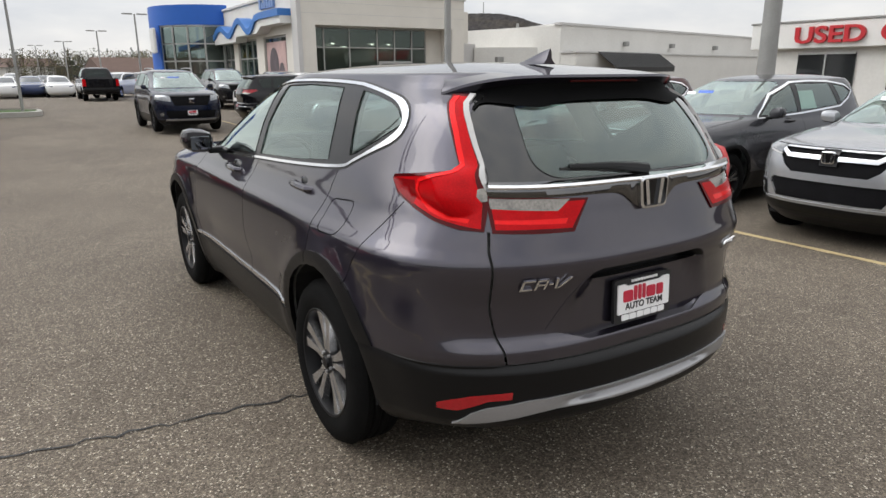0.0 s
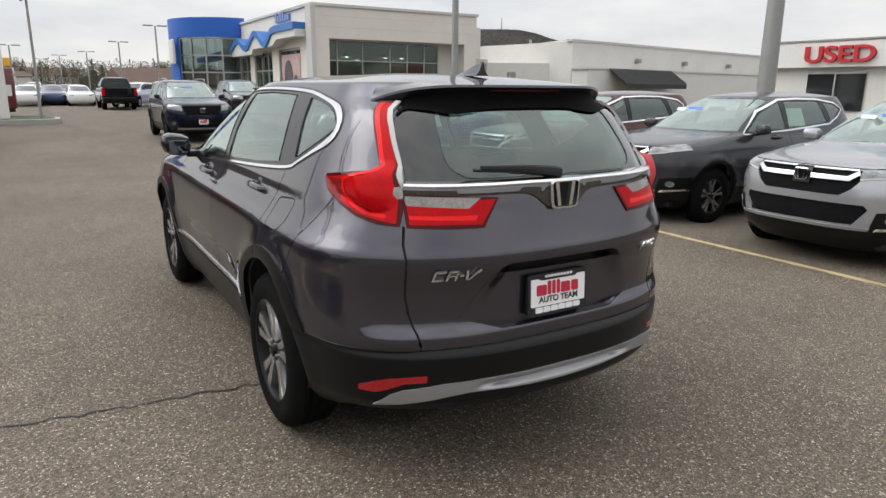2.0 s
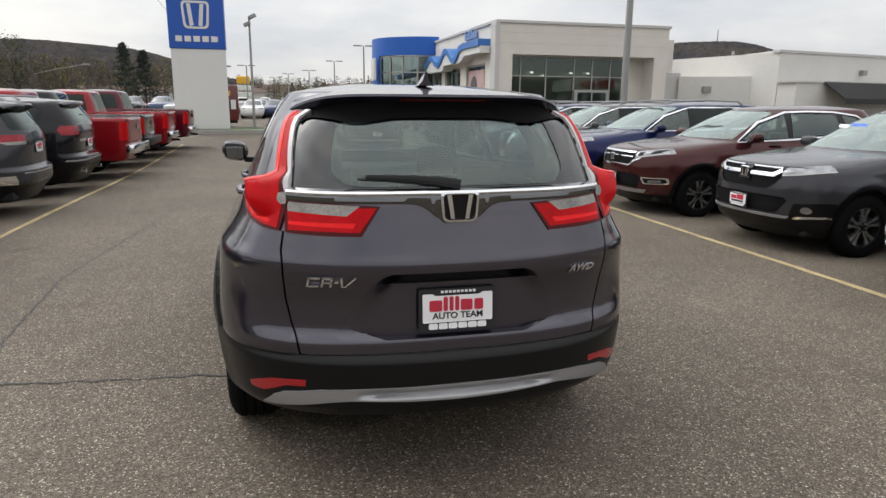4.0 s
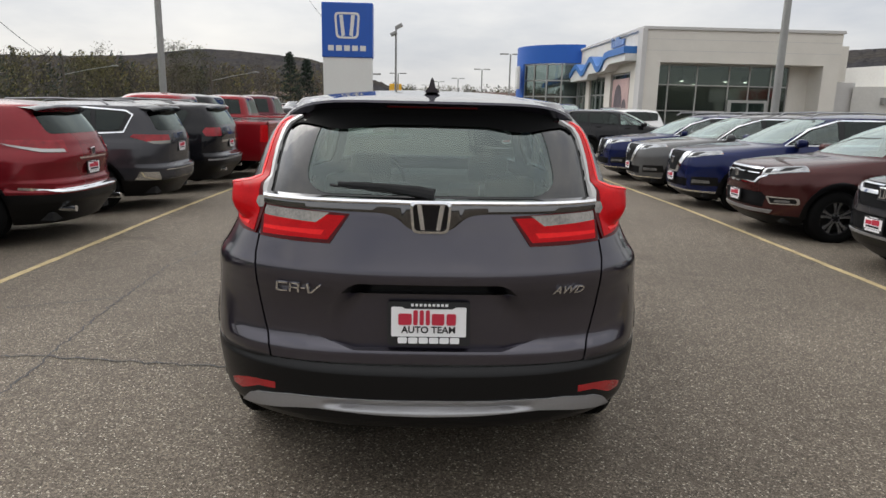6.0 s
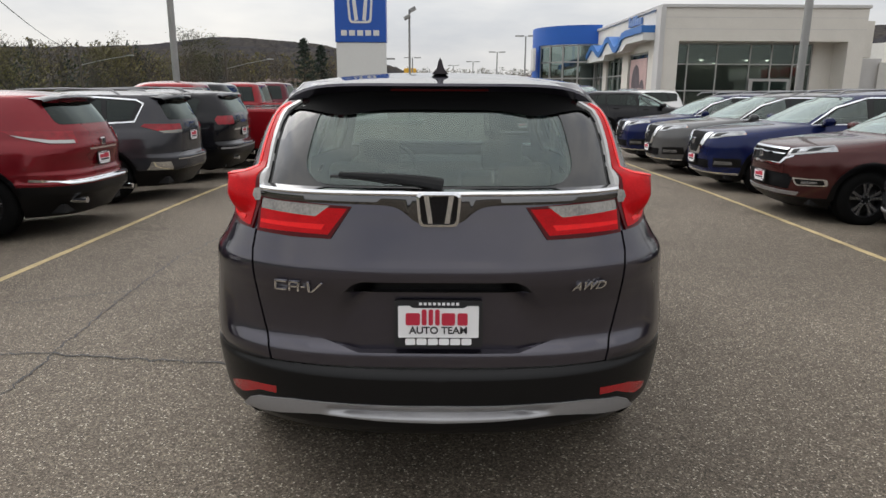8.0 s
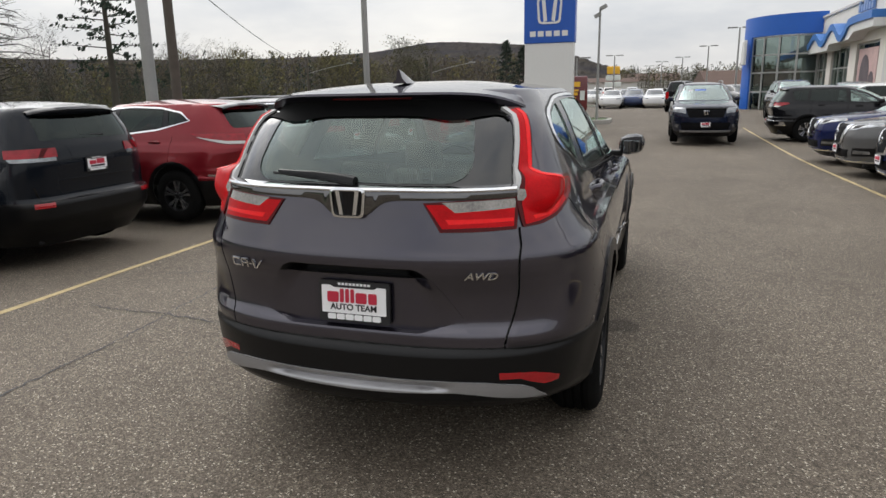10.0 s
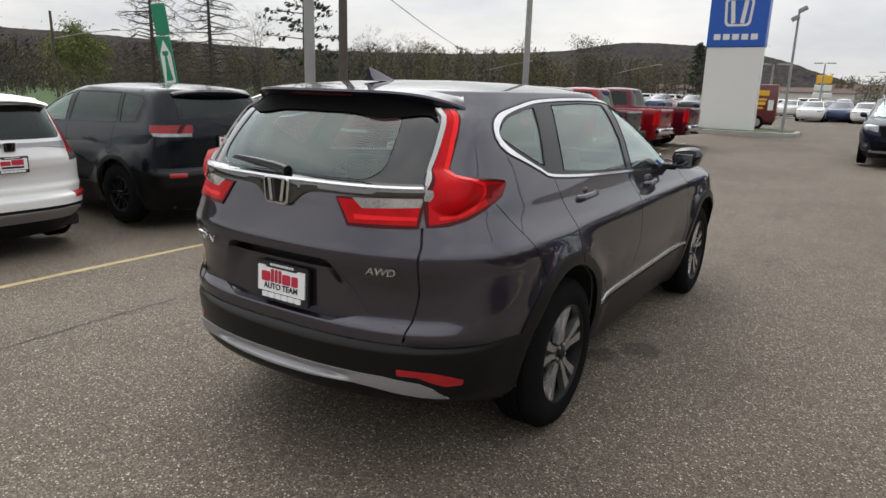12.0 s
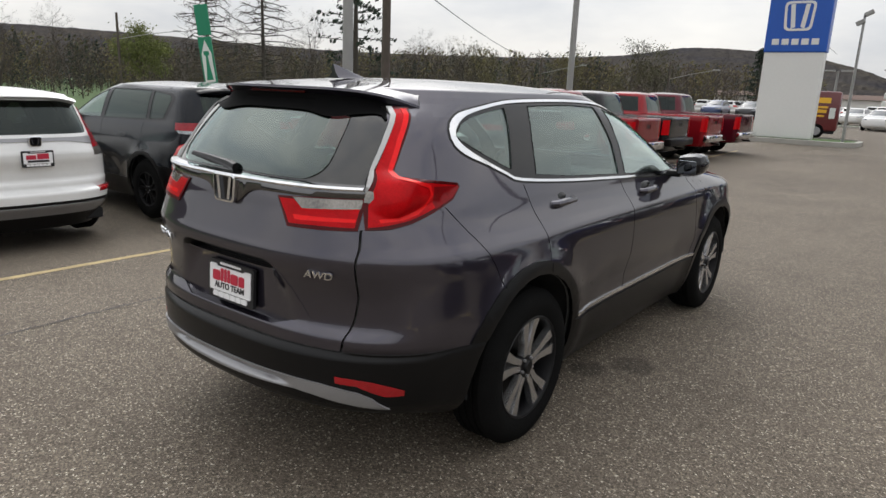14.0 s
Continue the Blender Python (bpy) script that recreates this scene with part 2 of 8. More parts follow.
M = {
    "steel": paint("steel_grey_metallic_paint", (0.046, 0.041, 0.058), 0.75, 1.7, 0.30, 1.0),
    "darkgrey": paint("dark_grey_metallic_paint", (0.045, 0.045, 0.051)),
    "silver": paint("silver_metallic_paint", (0.42, 0.43, 0.45), 0.6),
    "crimson": paint("dark_copper_red_paint", (0.066, 0.018, 0.017), 0.45),
    "blue": paint("deep_blue_metallic_paint", (0.008, 0.015, 0.072), 0.35),
    "gunmetal": paint("gunmetal_paint", (0.12, 0.12, 0.12)),
    "white": material("white_car_paint", (0.76, 0.76, 0.75), rough=0.35, coat=1.0, vary=0.03, scale=1.5),
    "slate": paint("blue_black_paint", (0.006, 0.008, 0.012), 0.0, 1.33),
    "red": paint("bright_red_paint", (0.23, 0.007, 0.012), 0.25),
    "wine": paint("wine_red_paint", (0.19, 0.012, 0.018), 0.4),
    "maroon": paint("dark_maroon_paint", (0.085, 0.006, 0.014), 0.3),
    "black": paint("black_car_paint", (0.008, 0.008, 0.010), 0.0, 1.4),
    "navy": paint("blue_black_navy_paint", (0.010, 0.014, 0.030), 0.35),
    "mirror": material("mirror_glass", (0.22, 0.24, 0.26), rough=0.03, metal=1.0),
    "darkchrome": material("dark_mirror_chrome", (0.17, 0.17, 0.175), rough=0.06, metal=1.0),
    "mesh": material("black_grille_mesh", (0.006, 0.006, 0.007), rough=0.6, spec=0.08, bump=0.5, bump_scale=170, vary=0.3),
    "plastic": material("black_bumper_plastic", (0.004, 0.004, 0.0045), rough=0.33, spec=0.28, vary=0.15, scale=6, bump=0.06, bump_scale=500),
    "dullblack": material("dull_black_plastic", (0.003, 0.003, 0.0032), rough=0.7, spec=0.05, vary=0.2, scale=8),
    "paneblack": material("black_printed_glass_border", (0.006, 0.0065, 0.0065), rough=0.04, spec=0.5, coat=0.8, coat_rough=0.02, vary=0.15, scale=5),
    "rearglass": glass("dark_rear_window_glass", (0.60, 0.71, 0.68), 0.22, 0.10, 3.0),
    "gloss": material("piano_black_plastic", (0.007, 0.007, 0.008), rough=0.14, spec=0.3),
    "liner": material("dark_cabin_lining", (0.010, 0.010, 0.011), rough=0.85, vary=0.15, scale=4),
    "headliner": material("grey_cabin_lining", (0.11, 0.112, 0.11), rough=0.9, vary=0.15, scale=4),
    "brakeiron": material("dull_brake_iron", (0.030, 0.029, 0.028), rough=0.6, metal=0.4, vary=0.2),
    "seat": material("grey_cloth_upholstery", (0.045, 0.046, 0.048), rough=0.9, vary=0.2, scale=10, bump=0.2, bump_scale=300),
    "chrome": material("chrome", (0.80, 0.81, 0.83), rough=0.07, metal=1.0),
    "satin": material("satin_silver_trim", (0.34, 0.34, 0.35), rough=0.38, metal=0.6, vary=0.05),
    "alloy": material("machined_alloy", (0.60, 0.60, 0.61), rough=0.26, metal=0.95, vary=0.06),
    "alloydark": material("dark_grey_wheel_paint", (0.008, 0.008, 0.009), rough=0.4, spec=0.2),
    "tyre": material("tyre_rubber", (0.007, 0.007, 0.007), rough=0.8, spec=0.05, vary=0.25, scale=9, bump=0.25, bump_scale=120),
    "rubber": material("black_rubber", (0.010, 0.010, 0.010), rough=0.6),
    "lens": material("red_tail_lamp_lens", (0.46, 0.002, 0.005), rough=0.35, spec=0.05, coat=0.18, coat_rough=0.02, vary=0.3, scale=14),
    "lensdeep": material("deep_red_tail_lamp", (0.070, 0.001, 0.002), rough=0.3, spec=0.08, coat=0.25, vary=0.15, scale=40),
    "lensdim": material("dark_turn_lamp_chamber", (0.20, 0.001, 0.003), rough=0.3, spec=0.08, coat=0.25, vary=0.4, scale=10),
    "lensbright": material("bright_red_light_guide", (0.80, 0.010, 0.012), rough=0.2, spec=0.08, coat=0.25, vary=0.1, scale=60),
    "lenspark": material("dark_red_lamp_lens", (0.25, 0.003, 0.010), rough=0.25, spec=0.2, coat=0.6, vary=0.5, scale=9),
    "stripwhite": material("milky_lamp_edge", (0.44, 0.435, 0.43), rough=0.25, coat=0.8, vary=0.08, scale=12),
    "lensclear": material("clear_lamp_lens", (0.22, 0.205, 0.185), rough=0.16, metal=0.6, coat=0.6, vary=0.45, scale=9),
    "headlamp": material("headlamp_glass", (0.24, 0.25, 0.26), rough=0.12, metal=0.75, coat=1.0, vary=0.75, scale=7),
    "amber": material("orange_lens", (0.7, 0.18, 0.03), rough=0.2, coat=1.0),
    "reflector": material("red_reflector", (0.33, 0.006, 0.010), rough=0.2, coat=0.6, vary=0.15, scale=60, bump=0.2, bump_scale=400),
    "plate": material("white_dealer_plate", (0.84, 0.84, 0.85), rough=0.45),
    "platered": material("red_plate_print", (0.50, 0.02, 0.05), rough=0.5),
    "plateblack": material("black_plate_print", (0.012, 0.012, 0.014), rough=0.5),
    "sticker": material("white_window_sticker", (0.55, 0.66, 0.60), rough=0.6),
    "bluesticker": material("blue_window_sticker", (0.10, 0.20, 0.65), rough=0.6),
    "glass": glass("tinted_car_glass", (0.72, 0.86, 0.81), 0.20, 0.10, 3.5),
    "privacy": glass("dark_privacy_glass", (0.20, 0.22, 0.22), 0.78, 0.035, 4.2),
    "screen": glass("clear_windscreen", (0.80, 0.92, 0.88), 0.10, 0.20),
    "stucco": material("cream_stucco", (0.66, 0.63, 0.575), rough=0.85, vary=0.06, scale=1.2, bump=0.15, bump_scale=60),
    "stucco2": material("grey_stucco_trim", (0.52, 0.51, 0.50), rough=0.85, vary=0.06, scale=1.2, bump=0.1, bump_scale=60),
    "whitewall": material("white_painted_wall", (0.62, 0.61, 0.58), rough=0.8, vary=0.07, scale=0.6, bump=0.1, bump_scale=40),
    "signblue": material("blue_sign_panel", (0.010, 0.085, 0.42), rough=0.35, vary=0.04, scale=0.7),
    "archblue": material("blue_cladding", (0.012, 0.11, 0.48), rough=0.4, vary=0.05, scale=0.5),
    "signwhite": material("white_sign_panel", (0.68, 0.68, 0.66), rough=0.4, vary=0.03, scale=0.6),
    "letterred": material("red_channel_letter", (0.45, 0.015, 0.022), rough=0.4),
    "letterblue": material("pale_blue_letter", (0.16, 0.26, 0.48), rough=0.4),
    "mullion": material("aluminium_mullion", (0.40, 0.40, 0.39), rough=0.45, metal=0.5),
    "showroom": glass("showroom_glass", (0.62, 0.70, 0.68), 0.25, 0.06, 4.0),
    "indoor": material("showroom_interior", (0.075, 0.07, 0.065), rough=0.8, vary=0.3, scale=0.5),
    "lampglow": material("pendant_lamp", (1.0, 0.93, 0.8), emit=5.0),
    "awning": material("black_metal_awning", (0.012, 0.012, 0.012), rough=0.5, vary=0.2),
    "concrete": material("concrete_kerb", (0.34, 0.33, 0.30), rough=0.9, vary=0.18, scale=3, bump=0.3, bump_scale=60),
    "galv": material("galvanised_pole", (0.30, 0.30, 0.29), rough=0.5, metal=0.4, vary=0.12, scale=3),
    "poledark": material("weathered_wood_pole", (0.085, 0.070, 0.058), rough=0.9, vary=0.25, scale=5, bump=0.4, bump_scale=30),
    "green": material("green_sign_panel", (0.006, 0.21, 0.105), rough=0.45, vary=0.05, scale=2),
    "signpaint": material("white_sign_print", (0.66, 0.70, 0.66), rough=0.5),
    "grass": material("spring_grass", (0.040, 0.082, 0.013), rough=0.95, vary=0.35, scale=0.8, bump=0.6, bump_scale=30),
    "roofbrown": material("brown_shingle_roof", (0.105, 0.066, 0.052), rough=0.9, vary=0.2, scale=2, bump=0.3, bump_scale=20),
    "vanred": material("maroon_truck_paint", (0.12, 0.014, 0.016), rough=0.4, coat=0.5, vary=0.1, scale=1),
    "yellow": material("yellow_print", (0.75, 0.42, 0.03), rough=0.5),
    "lineyellow": material("worn_yellow_road_paint", (0.41, 0.325, 0.17), rough=0.85, vary=0.35, scale=4, bump=0.3, bump_scale=120),
    "cable": material("black_cable", (0.02, 0.02, 0.02), rough=0.7),
    "bark": material("grey_brown_bark", (0.062, 0.052, 0.044), rough=0.95, vary=0.3, scale=2),
    "twig": material("bare_brown_twigs", (0.088, 0.068, 0.047), rough=0.95, vary=0.3, scale=1, island=0.35),
    "leafyellow": material("young_yellow_green_leaves", (0.125, 0.110, 0.040), rough=0.8, vary=0.3, scale=1, island=0.35),
    "leafgreen": material("spring_green_leaves", (0.075, 0.074, 0.032), rough=0.8, vary=0.3, scale=1, island=0.35),
    "conifer": material("dark_pine_needles", (0.016, 0.030, 0.018), rough=0.85, vary=0.3, scale=1, island=0.35),
    "leafbright": material("bright_lime_leaves", (0.135, 0.155, 0.040), rough=0.8, vary=0.3, scale=1, island=0.3),
}


def asphalt():
    m = bpy.data.materials.new("worn_asphalt")
    m.use_nodes = True
    n, l = m.node_tree.nodes, m.node_tree.links
    b = n["Principled BSDF"]
    co = n.new("ShaderNodeTexCoord")

    def noise_node(scale, detail=4, rough=0.6):
        t = n.new("ShaderNodeTexNoise")
        t.inputs["Scale"].default_value, t.inputs["Detail"].default_value, t.inputs["Roughness"].default_value = scale, detail, rough
        l.new(co.outputs["Object"], t.inputs["Vector"])
        return t

    def ramp(src, *stops):
        r = n.new("ShaderNodeValToRGB")
        while len(r.color_ramp.elements) < len(stops):
            r.color_ramp.elements.new(0.5)
        for e, (p, c) in zip(r.color_ramp.elements, stops):
            e.position, e.color = p, (*c, 1)
        l.new(src, r.inputs["Fac"])
        return r

    def mul(a, c, fac=1.0, kind="MULTIPLY"):
        x = n.new("ShaderNodeMixRGB")
        x.blend_type = kind
        x.inputs["Fac"].default_value = fac
        l.new(a, x.inputs["Color1"]); l.new(c, x.inputs["Color2"])
        return x

    vor = n.new("ShaderNodeTexVoronoi")
    vor.inputs["Scale"].default_value = 130
    l.new(co.outputs["Object"], vor.inputs["Vector"])
    pick = n.new("ShaderNodeSeparateColor")
    l.new(vor.outputs["Color"], pick.inputs["Color"])
    stones = ramp(pick.outputs["Red"], (0.0, (0.073, 0.060, 0.046)), (0.50, (0.160, 0.133, 0.104)), (0.92, (0.252, 0.211, 0.163)), (1.0, (0.62, 0.57, 0.48)))
    gaps = ramp(vor.outputs["Distance"], (0.0, (1, 1, 1)), (0.75, (0.45, 0.45, 0.45)))
    base = mul(stones.outputs["Color"], gaps.outputs["Color"], 0.7)
    grit = ramp(noise_node(260, 2).outputs["Fac"], (0.35, (0.60, 0.595, 0.59)), (0.7, (1.48, 1.47, 1.44)))
    base = mul(base.outputs["Color"], grit.outputs["Color"])
    patches = ramp(noise_node(0.35, 5).outputs["Fac"], (0.35, (0.86, 0.85, 0.84)), (0.65, (1.12, 1.12, 1.12)))
    base = mul(base.outputs["Color"], patches.outputs["Color"])
    stains = ramp(noise_node(1.7, 6, 0.7).outputs["Fac"], (0.30, (0.80, 0.79, 0.78)), (0.48, (1.0, 1.0, 1.0)))
    base = mul(base.outputs["Color"], stains.outputs["Color"])
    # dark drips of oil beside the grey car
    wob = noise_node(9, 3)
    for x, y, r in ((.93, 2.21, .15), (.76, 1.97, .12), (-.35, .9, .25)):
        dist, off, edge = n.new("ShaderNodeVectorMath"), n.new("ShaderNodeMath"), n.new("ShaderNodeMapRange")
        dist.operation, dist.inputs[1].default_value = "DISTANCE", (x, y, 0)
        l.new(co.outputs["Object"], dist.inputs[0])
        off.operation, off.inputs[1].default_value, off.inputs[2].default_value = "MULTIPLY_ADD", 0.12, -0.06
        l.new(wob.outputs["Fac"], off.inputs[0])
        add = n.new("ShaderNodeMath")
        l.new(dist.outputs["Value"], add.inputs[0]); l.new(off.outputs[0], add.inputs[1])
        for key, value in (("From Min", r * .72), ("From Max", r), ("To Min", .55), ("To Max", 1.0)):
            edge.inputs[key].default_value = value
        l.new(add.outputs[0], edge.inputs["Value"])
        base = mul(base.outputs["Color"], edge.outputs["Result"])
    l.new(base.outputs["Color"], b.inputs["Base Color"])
    b.inputs["Roughness"].default_value = 0.82
    b.inputs["Specular IOR Level"].default_value = 0.35
    bp = n.new("ShaderNodeBump")
    bp.inputs["Strength"].default_value, bp.inputs["Distance"].default_value = 0.35, 0.005
    l.new(vor.outputs["Distance"], bp.inputs["Height"])
    l.new(bp.outputs["Normal"], b.inputs["Normal"])
    return m


M["asphalt"] = asphalt()


# ---- the lie of the land ----
def fall(x, y):
    """Height of the asphalt: the grey car stands on a slight crown that drains to both rows."""
    d = math.hypot(x, (y - 2.2) * .6)
    crown = -(.14 - .04 * math.tanh(x / 3)) * (1 - math.exp(-(d / 3) ** 4))
    ease = lambda v: (lambda c: c * c * (3 - 2 * c))(min(1.0, max(0.0, v)))
    crown -= .12 * ease((-x - 3.7) / 2.4) + .05 * ease((x - 4.2) / 2.4) + .12 * ease((y - 7) / 10)
    return crown * math.exp(-(math.hypot(x, y) / 27) ** 4)


def stand(x, y, turn=0, dz=0.0):
    """Pose of a thing that stands on the asphalt."""
    return pose(x, y, fall(x, y) + dz, 0, 0, turn)


# ---- mesh helpers ----
def link_mesh(name, verts, faces, mat, parent=None, label="", smooth=True):
    me = bpy.data.meshes.new(name)
    me.from_pydata([tuple(v) for v in verts], [], faces)
    me.materials.append(mat)
    if smooth:
        me.polygons.foreach_set("use_smooth", [True] * len(me.polygons))
    me.update()
    ob = new(name, me)
    ob.parent = parent
    if label:
        tagged(ob, label)
    return ob


def part(name, bm, mat, parent=None, label="", smooth=False):
    """One bmesh as one mesh object under a thing or a part."""
    me = bpy.data.meshes.new(name)
    bmesh.ops.recalc_face_normals(bm, faces=bm.faces)
    bm.to_mesh(me)
    bm.free()
    me.materials.append(mat)
    if smooth:
        me.polygons.foreach_set("use_smooth", [True] * len(me.polygons))
        me.set_sharp_from_angle(angle=radians(35))
    ob = new(name, me)
    ob.parent = parent
    if label:
        tagged(ob, label)
    return ob


def thing(name, label, category, m=None, group="", kind=""):
    e = new(name)
    e.empty_display_size = 0.2
    if m is not None:
        e.matrix_basis = m
    return tagged(e, label, category, group, kind)


def box(bm, lo, hi, bevel=0.0, m=None):
    r = bmesh.ops.create_cube(bm, size=1.0)
    c = [(a + b) / 2 for a, b in zip(lo, hi)]
    s = [abs(b - a) for a, b in zip(lo, hi)]
    bmesh.ops.scale(bm, vec=s, verts=r["verts"])
    bmesh.ops.translate(bm, vec=c, verts=r["verts"])
    vs = r["verts"]
    if bevel:
        es = list({e for v in vs for e in v.link_edges})
        vs = bmesh.ops.bevel(bm, geom=es, offset=bevel, segments=2, profile=0.5, affect="EDGES")["verts"]
    if m is not None:
        bmesh.ops.transform(bm, matrix=m, verts=vs)
    return vs


def rod(bm, a, b, r0, r1=None, segs=10):
    """A tapered round bar from a to b."""
    a, b = Vector(a), Vector(b)
    r1 = r0 if r1 is None else r1
    d = b - a
    m = Matrix.Translation((a + b) / 2) @ d.to_track_quat("Z", "Y").to_matrix().to_4x4()
    bmesh.ops.create_cone(bm, cap_ends=True, segments=segs, radius1=max(r0, 1e-4), radius2=max(r1, 1e-4), depth=d.length, matrix=m)


def tube(bm, pts, r, segs=8):
    """A round bar along a polyline, with shared rings at the bends."""
    pts = [Vector(p) for p in pts]
    rings = []
    for i, p in enumerate(pts):
        d = (pts[min(i + 1, len(pts) - 1)] - pts[max(i - 1, 0)]).normalized()
        q = d.to_track_quat("Z", "Y")
        rr = r[i] if isinstance(r, (list, tuple)) else r
        rings.append([bm.verts.new(p + q @ Vector((rr * math.cos(k * math.tau / segs), rr * math.sin(k * math.tau / segs), 0))) for k in range(segs)])
    for a, b in zip(rings, rings[1:]):
        for k in range(segs):
            bm.faces.new((a[k], a[(k + 1) % segs], b[(k + 1) % segs], b[k]))
    bm.faces.new(rings[0][::-1])
    bm.faces.new(rings[-1])


def slab(bm, poly, d0, d1, place):
    """A flat polygon given thickness; place maps (u, v, depth) to the world."""
    a = [bm.verts.new(place(u, v, d0)) for u, v in poly]
    b = [bm.verts.new(place(u, v, d1)) for u, v in poly]
    bm.faces.new(a)
    bm.faces.new(b[::-1])
    for k in range(len(poly)):
        bm.faces.new((a[k], b[k], b[(k + 1) % len(poly)], a[(k + 1) % len(poly)]))


def lathe(bm, prof, segs, m):
    """A profile of (radius, along) turned round the local x axis."""
    rings = [[bm.verts.new(m @ Vector((h, r * math.cos(k * math.tau / segs), r * math.sin(k * math.tau / segs)))) for k in range(segs)] for r, h in prof]
    for a, b in zip(rings, rings[1:]):
        for k in range(segs):
            bm.faces.new((a[k], a[(k + 1) % segs], b[(k + 1) % segs], b[k]))
    return rings


def lettering(name, text, size, depth, mat, m, parent, label="", width=None, shear=0.0):
    """Raised letters in the built-in font, as a mesh."""
    cu = bpy.data.curves.new(name, "FONT")
    cu.body, cu.size, cu.extrude = text, size, depth
    cu.align_x, cu.align_y, cu.shear = "CENTER", "CENTER", shear
    cu.offset = size * 0.02
    tmp = bpy.data.objects.new(name, cu)
    scene.collection.objects.link(tmp)
    me = bpy.data.meshes.new_from_object(tmp.evaluated_get(bpy.context.evaluated_depsgraph_get()))
    bpy.data.objects.remove(tmp)
    bpy.data.curves.remove(cu)
    if width:
        xs = [v.co.x for v in me.vertices]
        k = width / (max(xs) - min(xs))
        for v in me.vertices:
            v.co.x *= k
    me.transform(m)
    me.materials.clear()
    me.materials.append(mat)
    me.name = name
    ob = new(name, me)
    ob.parent = parent
    if label:
        tagged(ob, label)
    return ob


def mono(keys):
    """A smooth curve without overshoot through (at, value) keys."""
    xs, ys = np.array([k[0] for k in keys], float), np.array([k[1] for k in keys], float)
    h = np.diff(xs)
    d = np.diff(ys) / h
    s = np.zeros(len(xs))
    s[0], s[-1] = d[0], d[-1]
    for i in range(1, len(xs) - 1):
        s[i] = 0 if d[i - 1] * d[i] <= 0 else 2 * d[i - 1] * d[i] / (d[i - 1] + d[i])

    def f(x):
        x = np.clip(np.asarray(x, float), xs[0], xs[-1])
        i = np.clip(np.searchsorted(xs, x) - 1, 0, len(h) - 1)
        t = (x - xs[i]) / h[i]
        return (2 * t**3 - 3 * t**2 + 1) * ys[i] + (t**3 - 2 * t**2 + t) * h[i] * s[i] + (3 * t**2 - 2 * t**3) * ys[i + 1] + (t**3 - t**2) * h[i] * s[i + 1]
    return f


def inside(p, poly):
    x, y = p
    hit = False
    for i in range(len(poly)):
        (x0, y0), (x1, y1) = poly[i - 1], poly[i]
        if (y0 > y) != (y1 > y) and x < (x1 - x0) * (y - y0) / (y1 - y0) + x0:
            hit = not hit
    return hit


def strip(pts, half):
    """Thin quads along a polyline, for the seams between panels."""
    quads = []
    for (x0, y0), (x1, y1) in zip(pts, pts[1:]):
        d = math.hypot(x1 - x0, y1 - y0)
        ux, uy = (x1 - x0) / d, (y1 - y0) / d
        ex, ey = ux * half * 0.6, uy * half * 0.6
        nx, ny = -uy * half, ux * half
        quads.append([(x0 - ex + nx, y0 - ey + ny), (x0 - ex - nx, y0 - ey - ny), (x1 + ex - nx, y1 + ey - ny), (x1 + ex + nx, y1 + ey + ny)])
    return quads


def rounded(poly, r, n=3):
    """The polygon with its corners rounded by about r."""
    out = []
    for i in range(len(poly)):
        a, b, c = (Vector(poly[i - 1]), Vector(poly[i]), Vector(poly[(i + 1) % len(poly)]))
        k1, k2 = min(r, (a - b).length * 0.45), min(r, (c - b).length * 0.45)
        p, q = b + (a - b).normalized() * k1, b + (c - b).normalized() * k2
        for j in range(n + 1):
            t = j / n
            out.append(tuple(p * (1 - t) ** 2 + b * 2 * t * (1 - t) + q * t * t))
    return out


def mirrored(poly):
    return [(-x, y) for x, y in poly][::-1]


# ---- cars: a body shell, cut along the edges of its panels, lamps and panes ----
def suv_shape(**over):
    """The curves of a body by height: half width, rear and front ends, lengths of the rounded corners."""
    s = dict(
        W=[(.20, .78), (.30, .835), (.45, .872), (.60, .893), (.75, .903), (.90, .88), (1.0, .842), (1.07, .805), (1.12, .788), (1.2, .757), (1.3, .715),
           (1.4, .668), (1.5, .61), (1.55, .57)],
        YR=[(.20, .22), (.33, .13), (.42, .05), (.455, .012), (.50, .0), (.585, .0), (.598, .012), (.607, .082), (.66, .078), (.69, .084), (.715, .106), (.80, .10),
            (.86, .083), (.92, .062), (.97, .058), (1.03, .075), (1.10, .10), (1.14, .11), (1.19, .135), (1.475, .36), (1.55, .42)],
        LR=[(.2, 1.0), (.6, .95), (.7, .9), (1.15, .9), (1.475, .45), (1.55, .4)],
        YF=[(.20, 4.35), (.35, 4.55), (.5, 4.586), (.7, 4.58), (.85, 4.555), (.93, 4.525), (.975, 4.44), (1.01, 4.25), (1.04, 4.02), (1.07, 3.72), (1.09, 3.46), (1.105, 3.37), (1.2, 3.18), (1.3, 2.98),
            (1.4, 2.77), (1.5, 2.5), (1.55, 2.35)],
        LF=[(.2, .85), (.9, .85), (1.0, .95), (1.1, .7), (1.55, .7)],
        nr=3.3, nf=2.9, crown=.062, axles=(1.03, 3.69), flare=.022, arch=.40, grid=(30, 44, 22), dz=.028, length=4.586)
    s.update(over)
    return s


